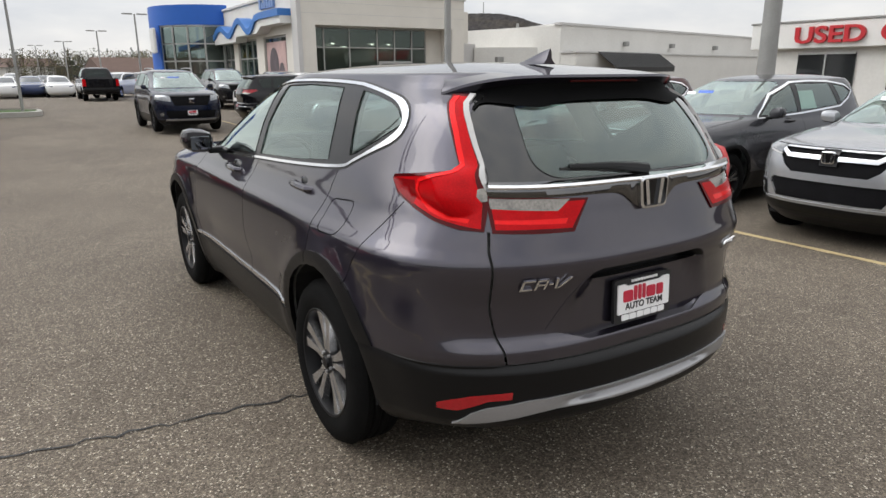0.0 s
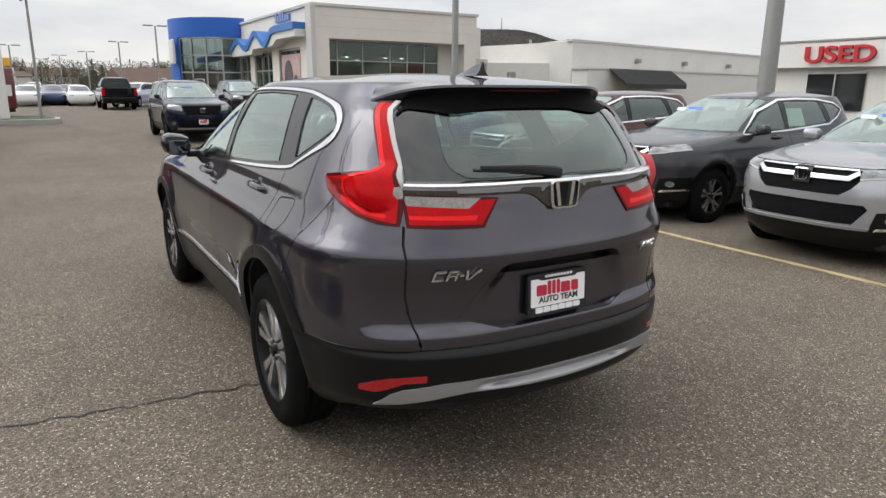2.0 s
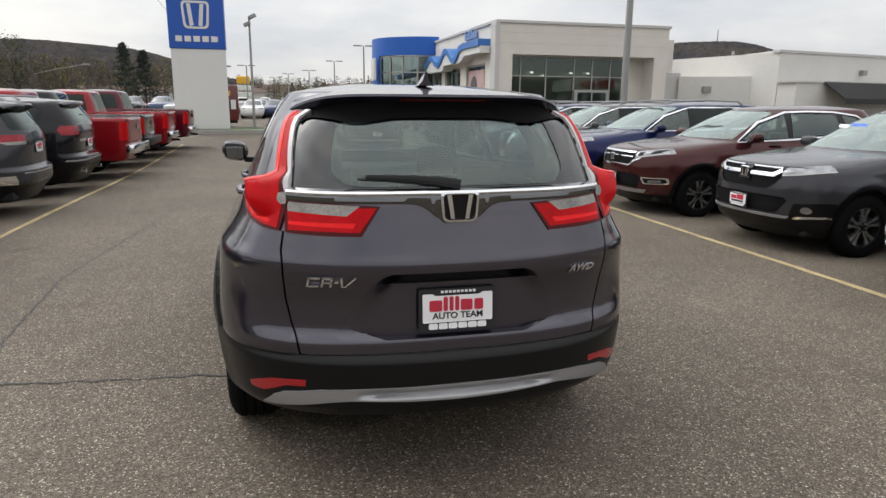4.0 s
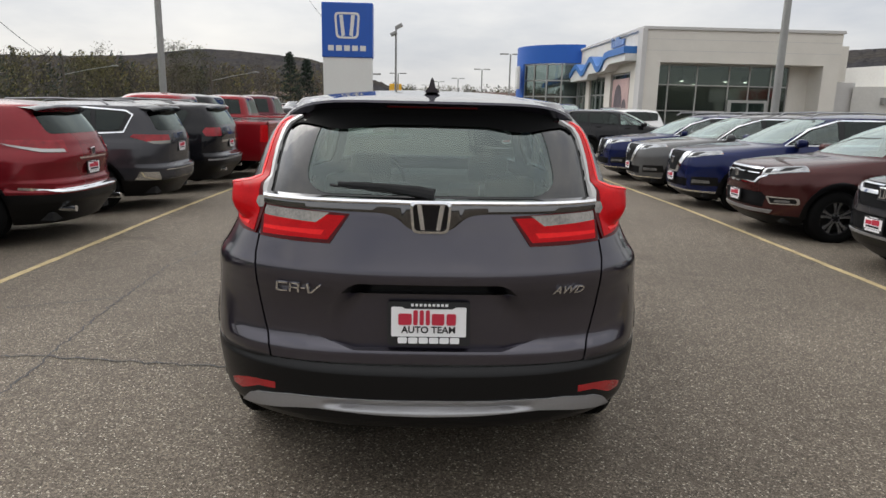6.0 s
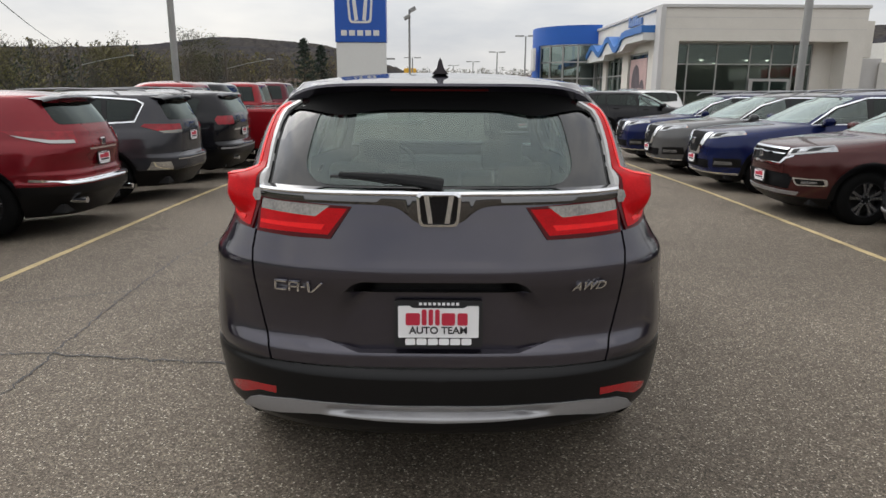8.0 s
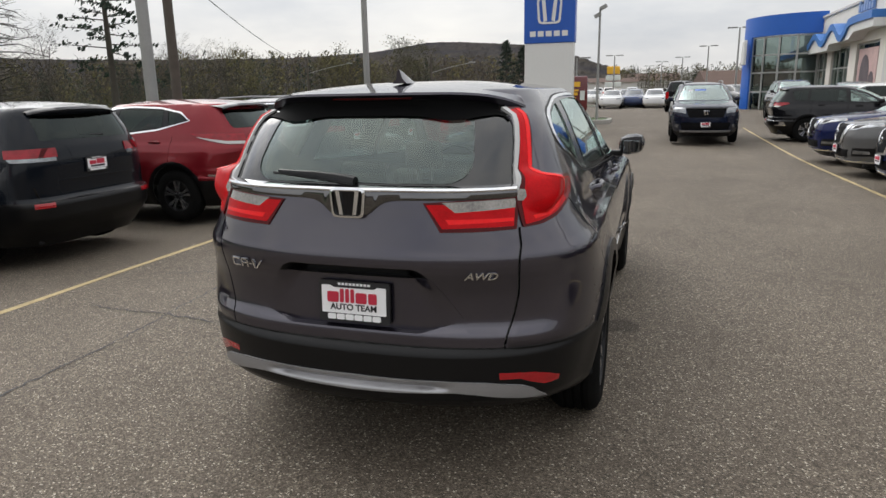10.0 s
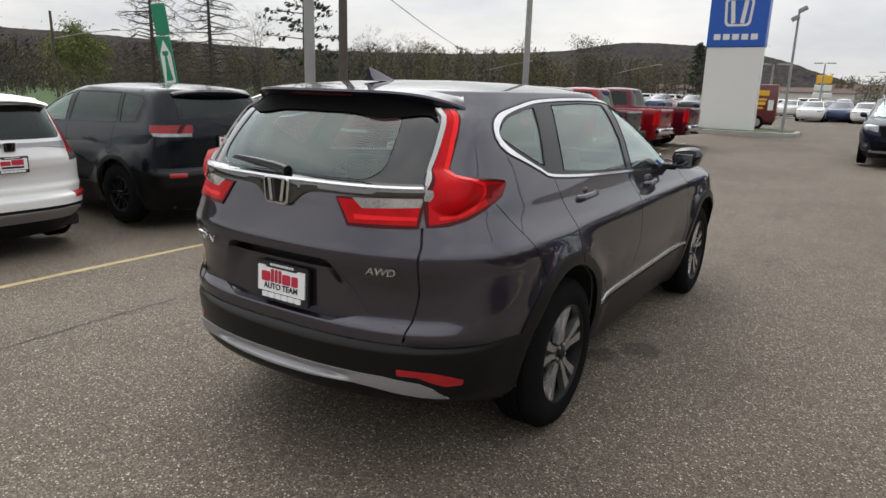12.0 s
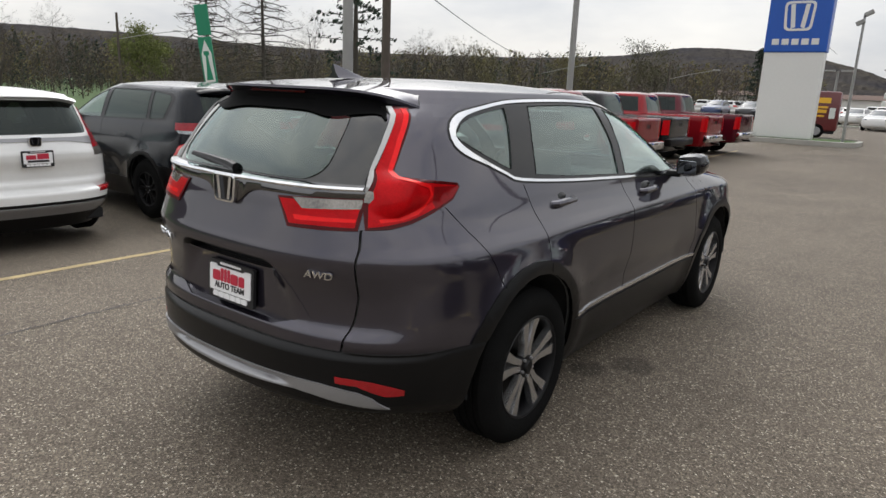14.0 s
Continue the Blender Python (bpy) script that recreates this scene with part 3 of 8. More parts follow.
def car_shell(s):
    """A closed sheet of faces over the whole body, by heights and round the plan."""
    W, YR, LR, YF, LF = (mono(s[k]) for k in ("W", "YR", "LR", "YF", "LF"))
    z0, z1 = s["W"][0][0], s["W"][-1][0]
    zs = list(np.arange(z0, z1, s["dz"])) + [z1]
    hood = [z for z in np.arange(.84, 1.12, s["dz"] * .5)]
    knots = [k[0] for k in s["YR"] if z0 < k[0] < z1]
    zs = sorted(set(round(float(z), 4) for z in zs + hood + knots))
    zs = [z for i, z in enumerate(zs) if i == 0 or z - zs[i - 1] > .0035]
    n1, n2, n3 = s["grid"]
    a = np.linspace(0, math.pi / 2, 600)

    def arc(n, e):
        x, y = np.sin(a) ** (2 / e), np.cos(a) ** (2 / e)
        d = np.concatenate([[0], np.cumsum(np.hypot(np.diff(x), np.diff(y)))])
        q = np.linspace(0, d[-1], n + 1)
        return np.interp(q, d, x), np.interp(q, d, y)

    NR, dent = mono(s["NR"]) if "NR" in s else (lambda z: s["nr"]), mono(s["crease"]) if "crease" in s else None
    fx, fy = arc(n3, s["nf"])
    rings = []

    def outline(z, k=1.0, mid=None):
        w, yr, lr, yf, lf = float(W(z)), float(YR(z)), float(LR(z)), float(YF(z)), float(LF(z))
        rx, ry = arc(n1, float(NR(z)))
        xs = np.concatenate([w * rx, np.full(n2 - 1, w), w * fx[::-1]])
        ys = np.concatenate([yr + lr - lr * ry, np.linspace(yr + lr, yf - lf, n2 + 1)[1:-1], (yf - lf + lf * fy)[::-1]])
        if dent is not None:
            ys = ys + float(dent(z)) * (ys < 1.2) * np.clip((.80 - xs) / .10, 0, 1)
        return xs, ys

    def flare(xs, ys, z):
        out = xs.copy()
        for ax in s["axles"]:
            d = np.hypot(ys - ax, z - .36)
            out += s["flare"] * np.exp(-((d - s["arch"] - .02) / .085) ** 2) * (z < .95)
        door = np.clip((ys - s["axles"][0] - .55) / .25, 0, 1) * np.clip((s["axles"][1] - .55 - ys) / .25, 0, 1)
        out -= .020 * door * np.exp(-((z - .60) / .11) ** 2)
        return out

    for z in zs:
        xs, ys = outline(z)
        rings.append((flare(xs, ys, z), ys, np.full(len(xs), z)))
    xs, ys = outline(z1)
    mid = float(YR(z1) + YF(z1)) / 2
    for k in (.965, .92, .85, .75, .62, .47, .31, .15, .0):
        rings.append((xs * k, mid + (ys - mid) * (k * .94 + .06 * k * k), np.full(len(xs), z1 + s["crown"] * (1 - k ** 2.4))))
    verts, faces, n = [], [], len(rings[0][0])
    for x, y, z in rings:
        verts += [(float(p), float(q), float(r)) for p, q, r in zip(x, y, z)]
        verts += [(-float(p), float(q), float(r)) for p, q, r in zip(x[-2:0:-1], y[-2:0:-1], z[-2:0:-1])]
    m = 2 * n - 2
    for i in range(len(rings) - 1):
        for j in range(m):
            faces.append((i * m + j, i * m + (j + 1) % m, (i + 1) * m + (j + 1) % m, (i + 1) * m + j))
    bm = bmesh.new()
    bv = [bm.verts.new(v) for v in verts]
    for f in faces:
        bm.faces.new([bv[k] for k in f])
    bmesh.ops.remove_doubles(bm, verts=bm.verts, dist=.0008)
    bm.normal_update()
    top = max(bm.faces, key=lambda f: f.calc_center_median().z)
    if top.normal.z < 0:
        bmesh.ops.reverse_faces(bm, faces=bm.faces)
    bm.normal_update()
    return bm


VIEWS = {  # the axis across the drawing, and the part of the body that it is laid on
    "rear": (0, lambda c, L: c.y < L * .22), "front": (0, lambda c, L: c.y > L * .89), "screen": (0, lambda c, L: c.y > L * .5),
    "left": (1, lambda c, L: c.x < -.02), "right": (1, lambda c, L: c.x > .02)}


def carve(bm, regions, length):
    """Cuts the sheet along each region's outline and marks the faces within: a panel is its own piece.
    Piece -1 only cuts; a fourth entry keeps the mark to faces farther out than that from the middle."""
    mark = bm.faces.layers.int.new("piece")
    for view, poly, piece, *clip in regions:
        ax, ok = VIEWS[view]
        lo, hi = [min(p[i] for p in poly) for i in (0, 1)], [max(p[i] for p in poly) for i in (0, 1)]
        fs = []
        for f in bm.faces:
            if ok(f.calc_center_median(), length):
                us, vs = [v.co[ax] for v in f.verts], [v.co.z for v in f.verts]
                if max(us) > lo[0] and min(us) < hi[0] and max(vs) > lo[1] and min(vs) < hi[1]:
                    fs.append(f)
        for i in range(len(poly)):
            p, q = poly[i - 1], poly[i]
            if abs(p[0] - q[0]) + abs(p[1] - q[1]) < 1e-6 or not fs:
                continue
            co, no = Vector((0, 0, p[1])), Vector((0, 0, q[0] - p[0]))
            co[ax], no[ax] = p[0], -(q[1] - p[1])
            geom = fs + list({e for f in fs for e in f.edges}) + list({v for f in fs for v in f.verts})
            r = bmesh.ops.bisect_plane(bm, geom=geom, dist=1e-5, plane_co=co, plane_no=no)
            fs = [g for g in r["geom"] if isinstance(g, bmesh.types.BMFace)]
        for f in fs:
            if f[mark] == 0 and piece > 0:
                c = f.calc_center_median()
                if (not clip or abs(c.x) > clip[0]) and inside((c[ax], c.z), poly):
                    f[mark] = piece
    bm.normal_update()
    return mark


def piece_mesh(name, bm, mark, pieces, mat, parent, label="", proud=0.0, depth=.012, flip=False, rim=True, form=None):
    """The marked faces as a mesh of their own, raised or sunk, with a rim that gives them thickness.
    form moves each point of the sheet to its place on a piece that has a shape of its own."""
    lift = proud if callable(proud) else lambda c: proud
    place = (lambda v: form(v.co, v.normal)) if form else (lambda v: v.co + v.normal * lift(v.co))

    def facing_of(v):
        if not form:
            return v.normal.copy()
        t1 = v.normal.orthogonal().normalized() * .006
        t2 = v.normal.cross(t1)
        n = (form(v.co + t1, v.normal) - form(v.co - t1, v.normal)).cross(form(v.co + t2, v.normal) - form(v.co - t2, v.normal))
        return n.normalized() if n.length > 1e-12 else v.normal.copy()

    pos, normals, faces, index = [], [], [], {}
    count = {}
    chosen = [f for f in bm.faces if f[mark] in pieces]
    if not chosen:
        return None
    for f in chosen:
        ids = []
        for v in f.verts:
            if v not in index:
                index[v] = len(pos)
                pos.append(place(v))
                normals.append(-v.normal if flip else facing_of(v))
            ids.append(index[v])
        faces.append(ids[::-1] if flip else ids)
        for e in f.edges:
            count[e] = count.get(e, 0) + 1
    if rim:
        end = -depth if callable(proud) or proud >= 0 else 0.002
        for f in chosen:
            for lp in f.loops:
                if count[lp.edge] == 1:
                    a, b = lp.vert, lp.link_loop_next.vert
                    i = len(pos)
                    pos += [place(a), place(b), b.co + b.normal * end, a.co + a.normal * end]
                    normals += [Vector((0, 0, 0))] * 4
                    faces.append([i, i + 3, i + 2, i + 1])
    ob = link_mesh(name, pos, faces, mat, parent, label)
    ob.data.normals_split_custom_set_from_vertices(normals)
    return ob


def circle(cy, cz, r, n=26):
    return [(cy + r * math.cos(k * math.tau / n), cz + r * math.sin(k * math.tau / n)) for k in range(n)]


def wheel(parent, x, y, r=.36, style="two_tone", rim=.222, width=.225, side=1):
    """Tyre with tread grooves, rim barrel, spokes, cap and nuts, at a hub; side +1 is the right of the car."""
    m = Matrix.Translation((x, y, r - .004)) @ Matrix.Diagonal((side, 1, 1, 1))
    w = width
    bm = bmesh.new()
    prof = [(rim - .012, -w), (rim + .02, -w - .002), (r - .06, -w - .004), (r - .022, -w + .012), (r - .004, -w + .035)]
    for k in range(4):
        g = -w + .045 + k * (w - .09) / 3.4
        prof += [(r, g), (r, g + .022), (r - .009, g + .025), (r - .009, g + .031)]
    prof += [(r, -.04), (r - .004, -.033), (r - .02, -.010), (r - .055, .006), (rim + .04, .006), (rim + .012, .001), (rim - .004, -.006), (rim - .012, -.02)]
    lathe(bm, prof, 48, m)
    tyre = part("tyre", bm, M["tyre"], parent, smooth=True)
    bm = bmesh.new()
    lathe(bm, [(rim - .012, -.02), (rim + .004, -.006), (rim - .002, -.001), (rim - .010, -.004), (rim - .016, -.02), (rim - .022, -.10), (rim - .035, -w + .01), (.05, -w + .02)], 40, m)
    part("rim", bm, M["alloydark"], tyre, smooth=True)
    bm = bmesh.new()
    lathe(bm, [(rim - .045, -.10), (.06, -.105)], 28, m)
    part("brake_disc", bm, M["brakeiron"], tyre, smooth=True)
    face, pocket = ("alloydark", "alloydark") if style == "black" else ("alloy", "alloydark")
    count = 5 if style != "multi" else 7
    for k in range(count):
        ang = k * math.tau / count + math.pi / 2
        for lean in (-1, 1):
            bm = bmesh.new()
            half = .0170 if style == "two_tone" else .013

            def at(rad, off, h, ang=ang):
                return m @ Vector((h, rad * math.cos(ang) - off * math.sin(ang), rad * math.sin(ang) + off * math.cos(ang)))

            wide = .74 if style == "two_tone" else 1.0
            rows = [(.045, lean * .015, half * .75, -.022), (.11, lean * .026 * wide, half * .85, -.020), (.17, lean * .046 * wide, half * 1.1, -.016), (rim - .006, lean * .064 * wide, half * 1.5, -.010)]
            top = [[bm.verts.new(at(rad, off - hw, h)) for rad, off, hw, h in rows], [bm.verts.new(at(rad, off + hw, h)) for rad, off, hw, h in rows]]
            low = [[bm.verts.new(at(rad, off - hw * 1.25, h - .032)) for rad, off, hw, h in rows], [bm.verts.new(at(rad, off + hw * 1.25, h - .032)) for rad, off, hw, h in rows]]
            for i in range(3):
                bm.faces.new((top[0][i], top[0][i + 1], top[1][i + 1], top[1][i]))
                bm.faces.new((top[0][i], low[0][i], low[0][i + 1], top[0][i + 1]))
                bm.faces.new((top[1][i], top[1][i + 1], low[1][i + 1], low[1][i]))
            part("spoke", bm, M[face], tyre)
        if style == "two_tone":
            bm = bmesh.new()
            rows = [(.06, .008, -.034), (.12, .012, -.034), (rim - .014, .020, -.030)]
            aa = [bm.verts.new(at(rad, -hw, h)) for rad, hw, h in rows]
            bb = [bm.verts.new(at(rad, hw, h)) for rad, hw, h in rows]
            for i in range(2):
                bm.faces.new((aa[i], aa[i + 1], bb[i + 1], bb[i]))
            part("spoke_inlay", bm, M["alloydark"], tyre)
    bm = bmesh.new()
    lathe(bm, [(.0001, -.006), (.024, -.007), (.028, -.012), (.030, -.02), (.055, -.022), (.062, -.035), (.062, -.06)], 24, m)
    part("wheel_cap", bm, M["alloydark"], tyre, smooth=True)
    for k in range(5):
        ang = (k + .5) * math.tau / 5 + math.pi / 2
        bm = bmesh.new()
        p = m @ Vector((-.03, .044 * math.cos(ang), .044 * math.sin(ang)))
        q = m @ Vector((-.012, .044 * math.cos(ang), .044 * math.sin(ang)))
        rod(bm, p, q, .0075, segs=6)
        part("wheel_nut", bm, M["satin"], tyre)
    return tyre


def wheels(parent, s, style, x=.893, r=.36, rim=.222):
    for ax in s["axles"]:
        for side in (-1, 1):
            wheel(parent, side * x, ax, r, style, rim, side=side)


def cabin(parent, s, wheel_side=-1, belt=1.0, y0=None):
    """Floor, seats with head restraints, dashboard, steering wheel and mirror, seen through the panes."""
    ax0, ax1 = s["axles"]
    bm = bmesh.new()
    box(bm, (-.74, s["axles"][0] - .55, .34), (.74, ax1 - .1, .42), .01)
    part("floor_pan", bm, M["liner"], parent)
    bm = bmesh.new()
    box(bm, (-.60, .34, .70), (.60, 1.05, .80), .02)
    part("parcel_floor", bm, M["liner"], parent)

    def seat(x0, x1, yb, heads, back_top):
        bm = bmesh.new()
        vs = box(bm, (x0, yb, .60), (x1, yb + .12, back_top), .035)
        bmesh.ops.transform(bm, matrix=Matrix.Translation((0, yb, .6)) @ Matrix.Rotation(radians(14), 4, "X") @ Matrix.Translation((0, -yb, -.6)), verts=bm.verts)
        st = part("seat_back", bm, M["seat"], parent, smooth=True)
        bm = bmesh.new()
        box(bm, (x0, yb + .02, .46), (x1, yb + .52, .62), .04)
        part("seat_cushion", bm, M["seat"], parent, smooth=True)
        for hx in heads:
            bm = bmesh.new()
            box(bm, (hx - .125, yb - .17, back_top + .02), (hx + .125, yb - .07, back_top + .20), .035)
            part("head_restraint", bm, M["seat"], st, smooth=True)
            for dx in (-.05, .05):
                bm = bmesh.new()
                rod(bm, (hx + dx, yb - .11, back_top - .06), (hx + dx, yb - .11, back_top + .06), .007, segs=6)
                part("restraint_post", bm, M["satin"], st)

    seat(-.62, .62, ax0 + .22, (-.40, .40), .99)
    seat(-.62, -.12, ax0 + 1.12, (-.37,), 1.03)
    seat(.12, .62, ax0 + 1.12, (.37,), 1.03)
    bm = bmesh.new()
    box(bm, (-.70, ax1 - .72, .70), (.70, ax1 - .30, 1.02), .06)
    part("dashboard", bm, M["liner"], parent, smooth=True)
    bm = bmesh.new()
    cy, cz, cx = ax1 - .84, .98, .37 * wheel_side
    n = 20
    tube(bm, [(cx + .18 * math.cos(k * math.tau / n), cy - .07 * math.sin(k * math.tau / n), cz + .165 * math.sin(k * math.tau / n)) for k in range(n + 1)], .015, 6)
    part("steering_wheel", bm, M["liner"], parent, smooth=True)
    bm = bmesh.new()
    box(bm, (-.125, ax1 - 1.10, 1.375), (.125, ax1 - 1.06, 1.445), .012)
    part("interior_mirror", bm, M["gloss"], parent, smooth=True)


def dealer_plate(parent, m, w=.283, fine=True):
    """Dealer's show plate in a black frame: red name as bars, readable words below it."""
    def pl(u, v, d):
        return m @ Vector((u, d, v))
    bm = bmesh.new()
    outer = rounded([(-w / 2 - .008, -.083), (w / 2 + .008, -.083), (w / 2 + .008, .080), (-w / 2 - .008, .080)], .012)
    slab(bm, outer, -.004, .010, pl)
    fr = part("plate_frame", bm, M["plateblack"], parent, "black plate frame with white print")
    bm = bmesh.new()
    slab(bm, rounded([(-w / 2 + .006, -.048), (w / 2 - .006, -.048), (w / 2 - .006, .062), (w / 2 - .045, .062), (w / 2 - .055, .054), (-w / 2 + .055, .054), (-w / 2 + .045, .062), (-w / 2 + .006, .062)], .005), -.009, -.003, pl)
    part("plate_card", bm, M["plate"], fr, "white plate with red and black print")
    bm = bmesh.new()
    bars = [(-.110, -.062), (-.056, -.040), (-.033, -.018), (-.011, .004), (.011, .056), (.064, .098)] if fine else [(-.110, -.02), (-.01, .10)]
    for k, (a, b) in enumerate(bars):
        top = .038 if k in (0, 4, 5) else .051
        slab(bm, rounded([(a, -.004), (b, -.004), (b, top), (a, top)], .006, 2), -.0125, -.008, pl)
    part("red_print", bm, M["platered"], fr)
    bm = bmesh.new()
    for k in range(6):
        a = -.112 + k * .038
        slab(bm, rounded([(a, -.074), (a + .034, -.074), (a + .034, -.052), (a, -.052)], .005, 2), -.0085, -.003, pl)
    part("white_print", bm, M["plate"], fr)
    bm = bmesh.new()
    for k in range(9):
        a = -.065 + k * .0155
        slab(bm, [(a, .0645), (a + .010, .0645), (a + .010, .0735), (a, .0735)], -.0085, -.003, pl)
    part("fine_white_print", bm, M["plate"], fr)
    if fine:
        rot = Matrix(((1, 0, 0, 0), (0, 0, -1, 0), (0, 1, 0, 0), (0, 0, 0, 1)))
        lettering("plate_lettering", "AUTO TEAM", .034, .001, M["plateblack"], m @ Matrix.Translation((0, -.010, -.023)) @ rot, fr, "black printed words", width=.196)
    else:
        bm = bmesh.new()
        slab(bm, [(-.10, -.034), (.10, -.034), (.10, -.014), (-.10, -.014)], -.0125, -.008, pl)
        part("black_print", bm, M["plateblack"], fr)


def badge(parent, m, w=.105, h=.098, dark="gloss"):
    """Chrome maker's badge: a rounded frame with two uprights, no letter."""
    def pl(u, v, d):
        return m @ Vector((u, d, v))
    bm = bmesh.new()
    out = rounded([(-w * .43, -h / 2), (w * .43, -h / 2), (w / 2, h / 2), (-w / 2, h / 2)], .022, 4)
    ins = [(u * .87, v * .86) for u, v in out]
    a, b, c, d = ([bm.verts.new(pl(u, v, dd)) for u, v in q] for q, dd in ((out, .0), (out, -.012), (ins, -.015), (ins, .0)))
    n = len(out)
    for p, q in ((a, b), (b, c), (c, d)):
        for k in range(n):
            bm.faces.new((p[k], p[(k + 1) % n], q[(k + 1) % n], q[k]))
    fr = part("badge", bm, M["chrome"], parent, "chrome badge", smooth=True)
    bm = bmesh.new()
    slab(bm, ins, -.004, .004, pl)
    part("badge_field", bm, M[dark], fr)
    for sx in (-1, 1):
        bm = bmesh.new()
        slab(bm, [(sx * w * .13, -h * .40), (sx * w * .23, -h * .40), (sx * w * .33, h * .41), (sx * w * .22, h * .41)], -.013, -.003, pl)
        part("badge_upright", bm, M["chrome"], fr)


def side_mirror(parent, y, z, x, mat, side):
    bm = bmesh.new()
    vs = box(bm, (.0, -.09, -.070), (.178, .07, .070), .055)
    for v in bm.verts:
        v.co.z += .02 * (v.co.x / .2)
        v.co.y += .05 * (v.co.x / .2) ** 2 * (1 if v.co.y > 0 else .2)
    m = Matrix.Translation((side * x, y, z)) @ Matrix.Diagonal((side, 1, 1, 1))
    bmesh.ops.transform(bm, matrix=m, verts=bm.verts)
    sm = part("side_mirror", bm, mat, parent, smooth=True)
    bm = bmesh.new()
    box(bm, (.034, -.093, -.036), (.146, -.0885, .046), .002, m @ Matrix.Rotation(radians(4), 4, "X"))
    part("mirror_glass", bm, M["mirror"], sm)
    bm = bmesh.new()
    box(bm, (-.06, -.03, -.075), (.03, .03, -.035), .01, m)
    part("mirror_arm", bm, M["plastic"], sm)


def door_handle(parent, y, z, x, mat, side):
    bm = bmesh.new()
    pts = [(side * x, y - .11, z), (side * (x + .028), y - .085, z + .002), (side * (x + .036), y, z + .006), (side * (x + .028), y + .085, z + .006), (side * x, y + .10, z + .006)]
    tube(bm, pts, [.012, .016, .017, .016, .012], 8)
    h = part("door_handle", bm, mat, parent, smooth=True)
    # shade in the bowl behind the handle, put in as a flat black dome
    bm = bmesh.new()
    bmesh.ops.create_uvsphere(bm, u_segments=14, v_segments=8, radius=1, matrix=Matrix.Translation((side * (x - .014), y, z + .004)) @ Matrix.Diagonal((.022, .092, .046, 1)))
    part("handle_recess", bm, M["gloss"], h, smooth=True)


# ---- the grey crossover that the camera walks round ----
def door_line():
    dlo = [(.705, 1.415), (.80, 1.455), (1.0, 1.487), (1.22, 1.506), (1.7, 1.514), (2.10, 1.500), (2.35, 1.448), (2.6, 1.352), (2.84, 1.225), (3.04, 1.085),
           (2.6, 1.103), (2.07, 1.128), (1.5, 1.157), (1.06, 1.192), (.95, 1.225), (.80, 1.288), (.715, 1.332), (.675, 1.373)]
    return dlo


def grow(poly, d):
    """The polygon moved outwards by d (d may be a function of the place)."""
    area = sum(poly[i - 1][0] * poly[i][1] - poly[i][0] * poly[i - 1][1] for i in range(len(poly)))
    s = 1 if area > 0 else -1
    out = []
    for i in range(len(poly)):
        a, b, c = Vector(poly[i - 1]), Vector(poly[i]), Vector(poly[(i + 1) % len(poly)])
        t1, t2 = (b - a).normalized(), (c - b).normalized()
        n = Vector(((t1.y + t2.y), -(t1.x + t2.x))).normalized() * s
        k = d(poly[i]) if callable(d) else d
        out.append((b.x + n.x * k, b.y + n.y * k))
    return out


def flowing(poly, corner, n=3):
    """A smooth closed curve through the points, sharp at one of them."""
    out = []
    for i in range(len(poly)):
        a, b, c, d = (Vector(poly[(i + k) % len(poly)]) for k in (-1, 0, 1, 2))
        if i == corner:
            a = b
        if (i + 1) % len(poly) == corner:
            d = c
        for k in range(n):
            t = k / n
            out.append(tuple(.5 * (2 * b + (c - a) * t + (2 * a - 5 * b + 4 * c - d) * t * t + (3 * b - a - 3 * c + d) * t ** 3)))
    return out


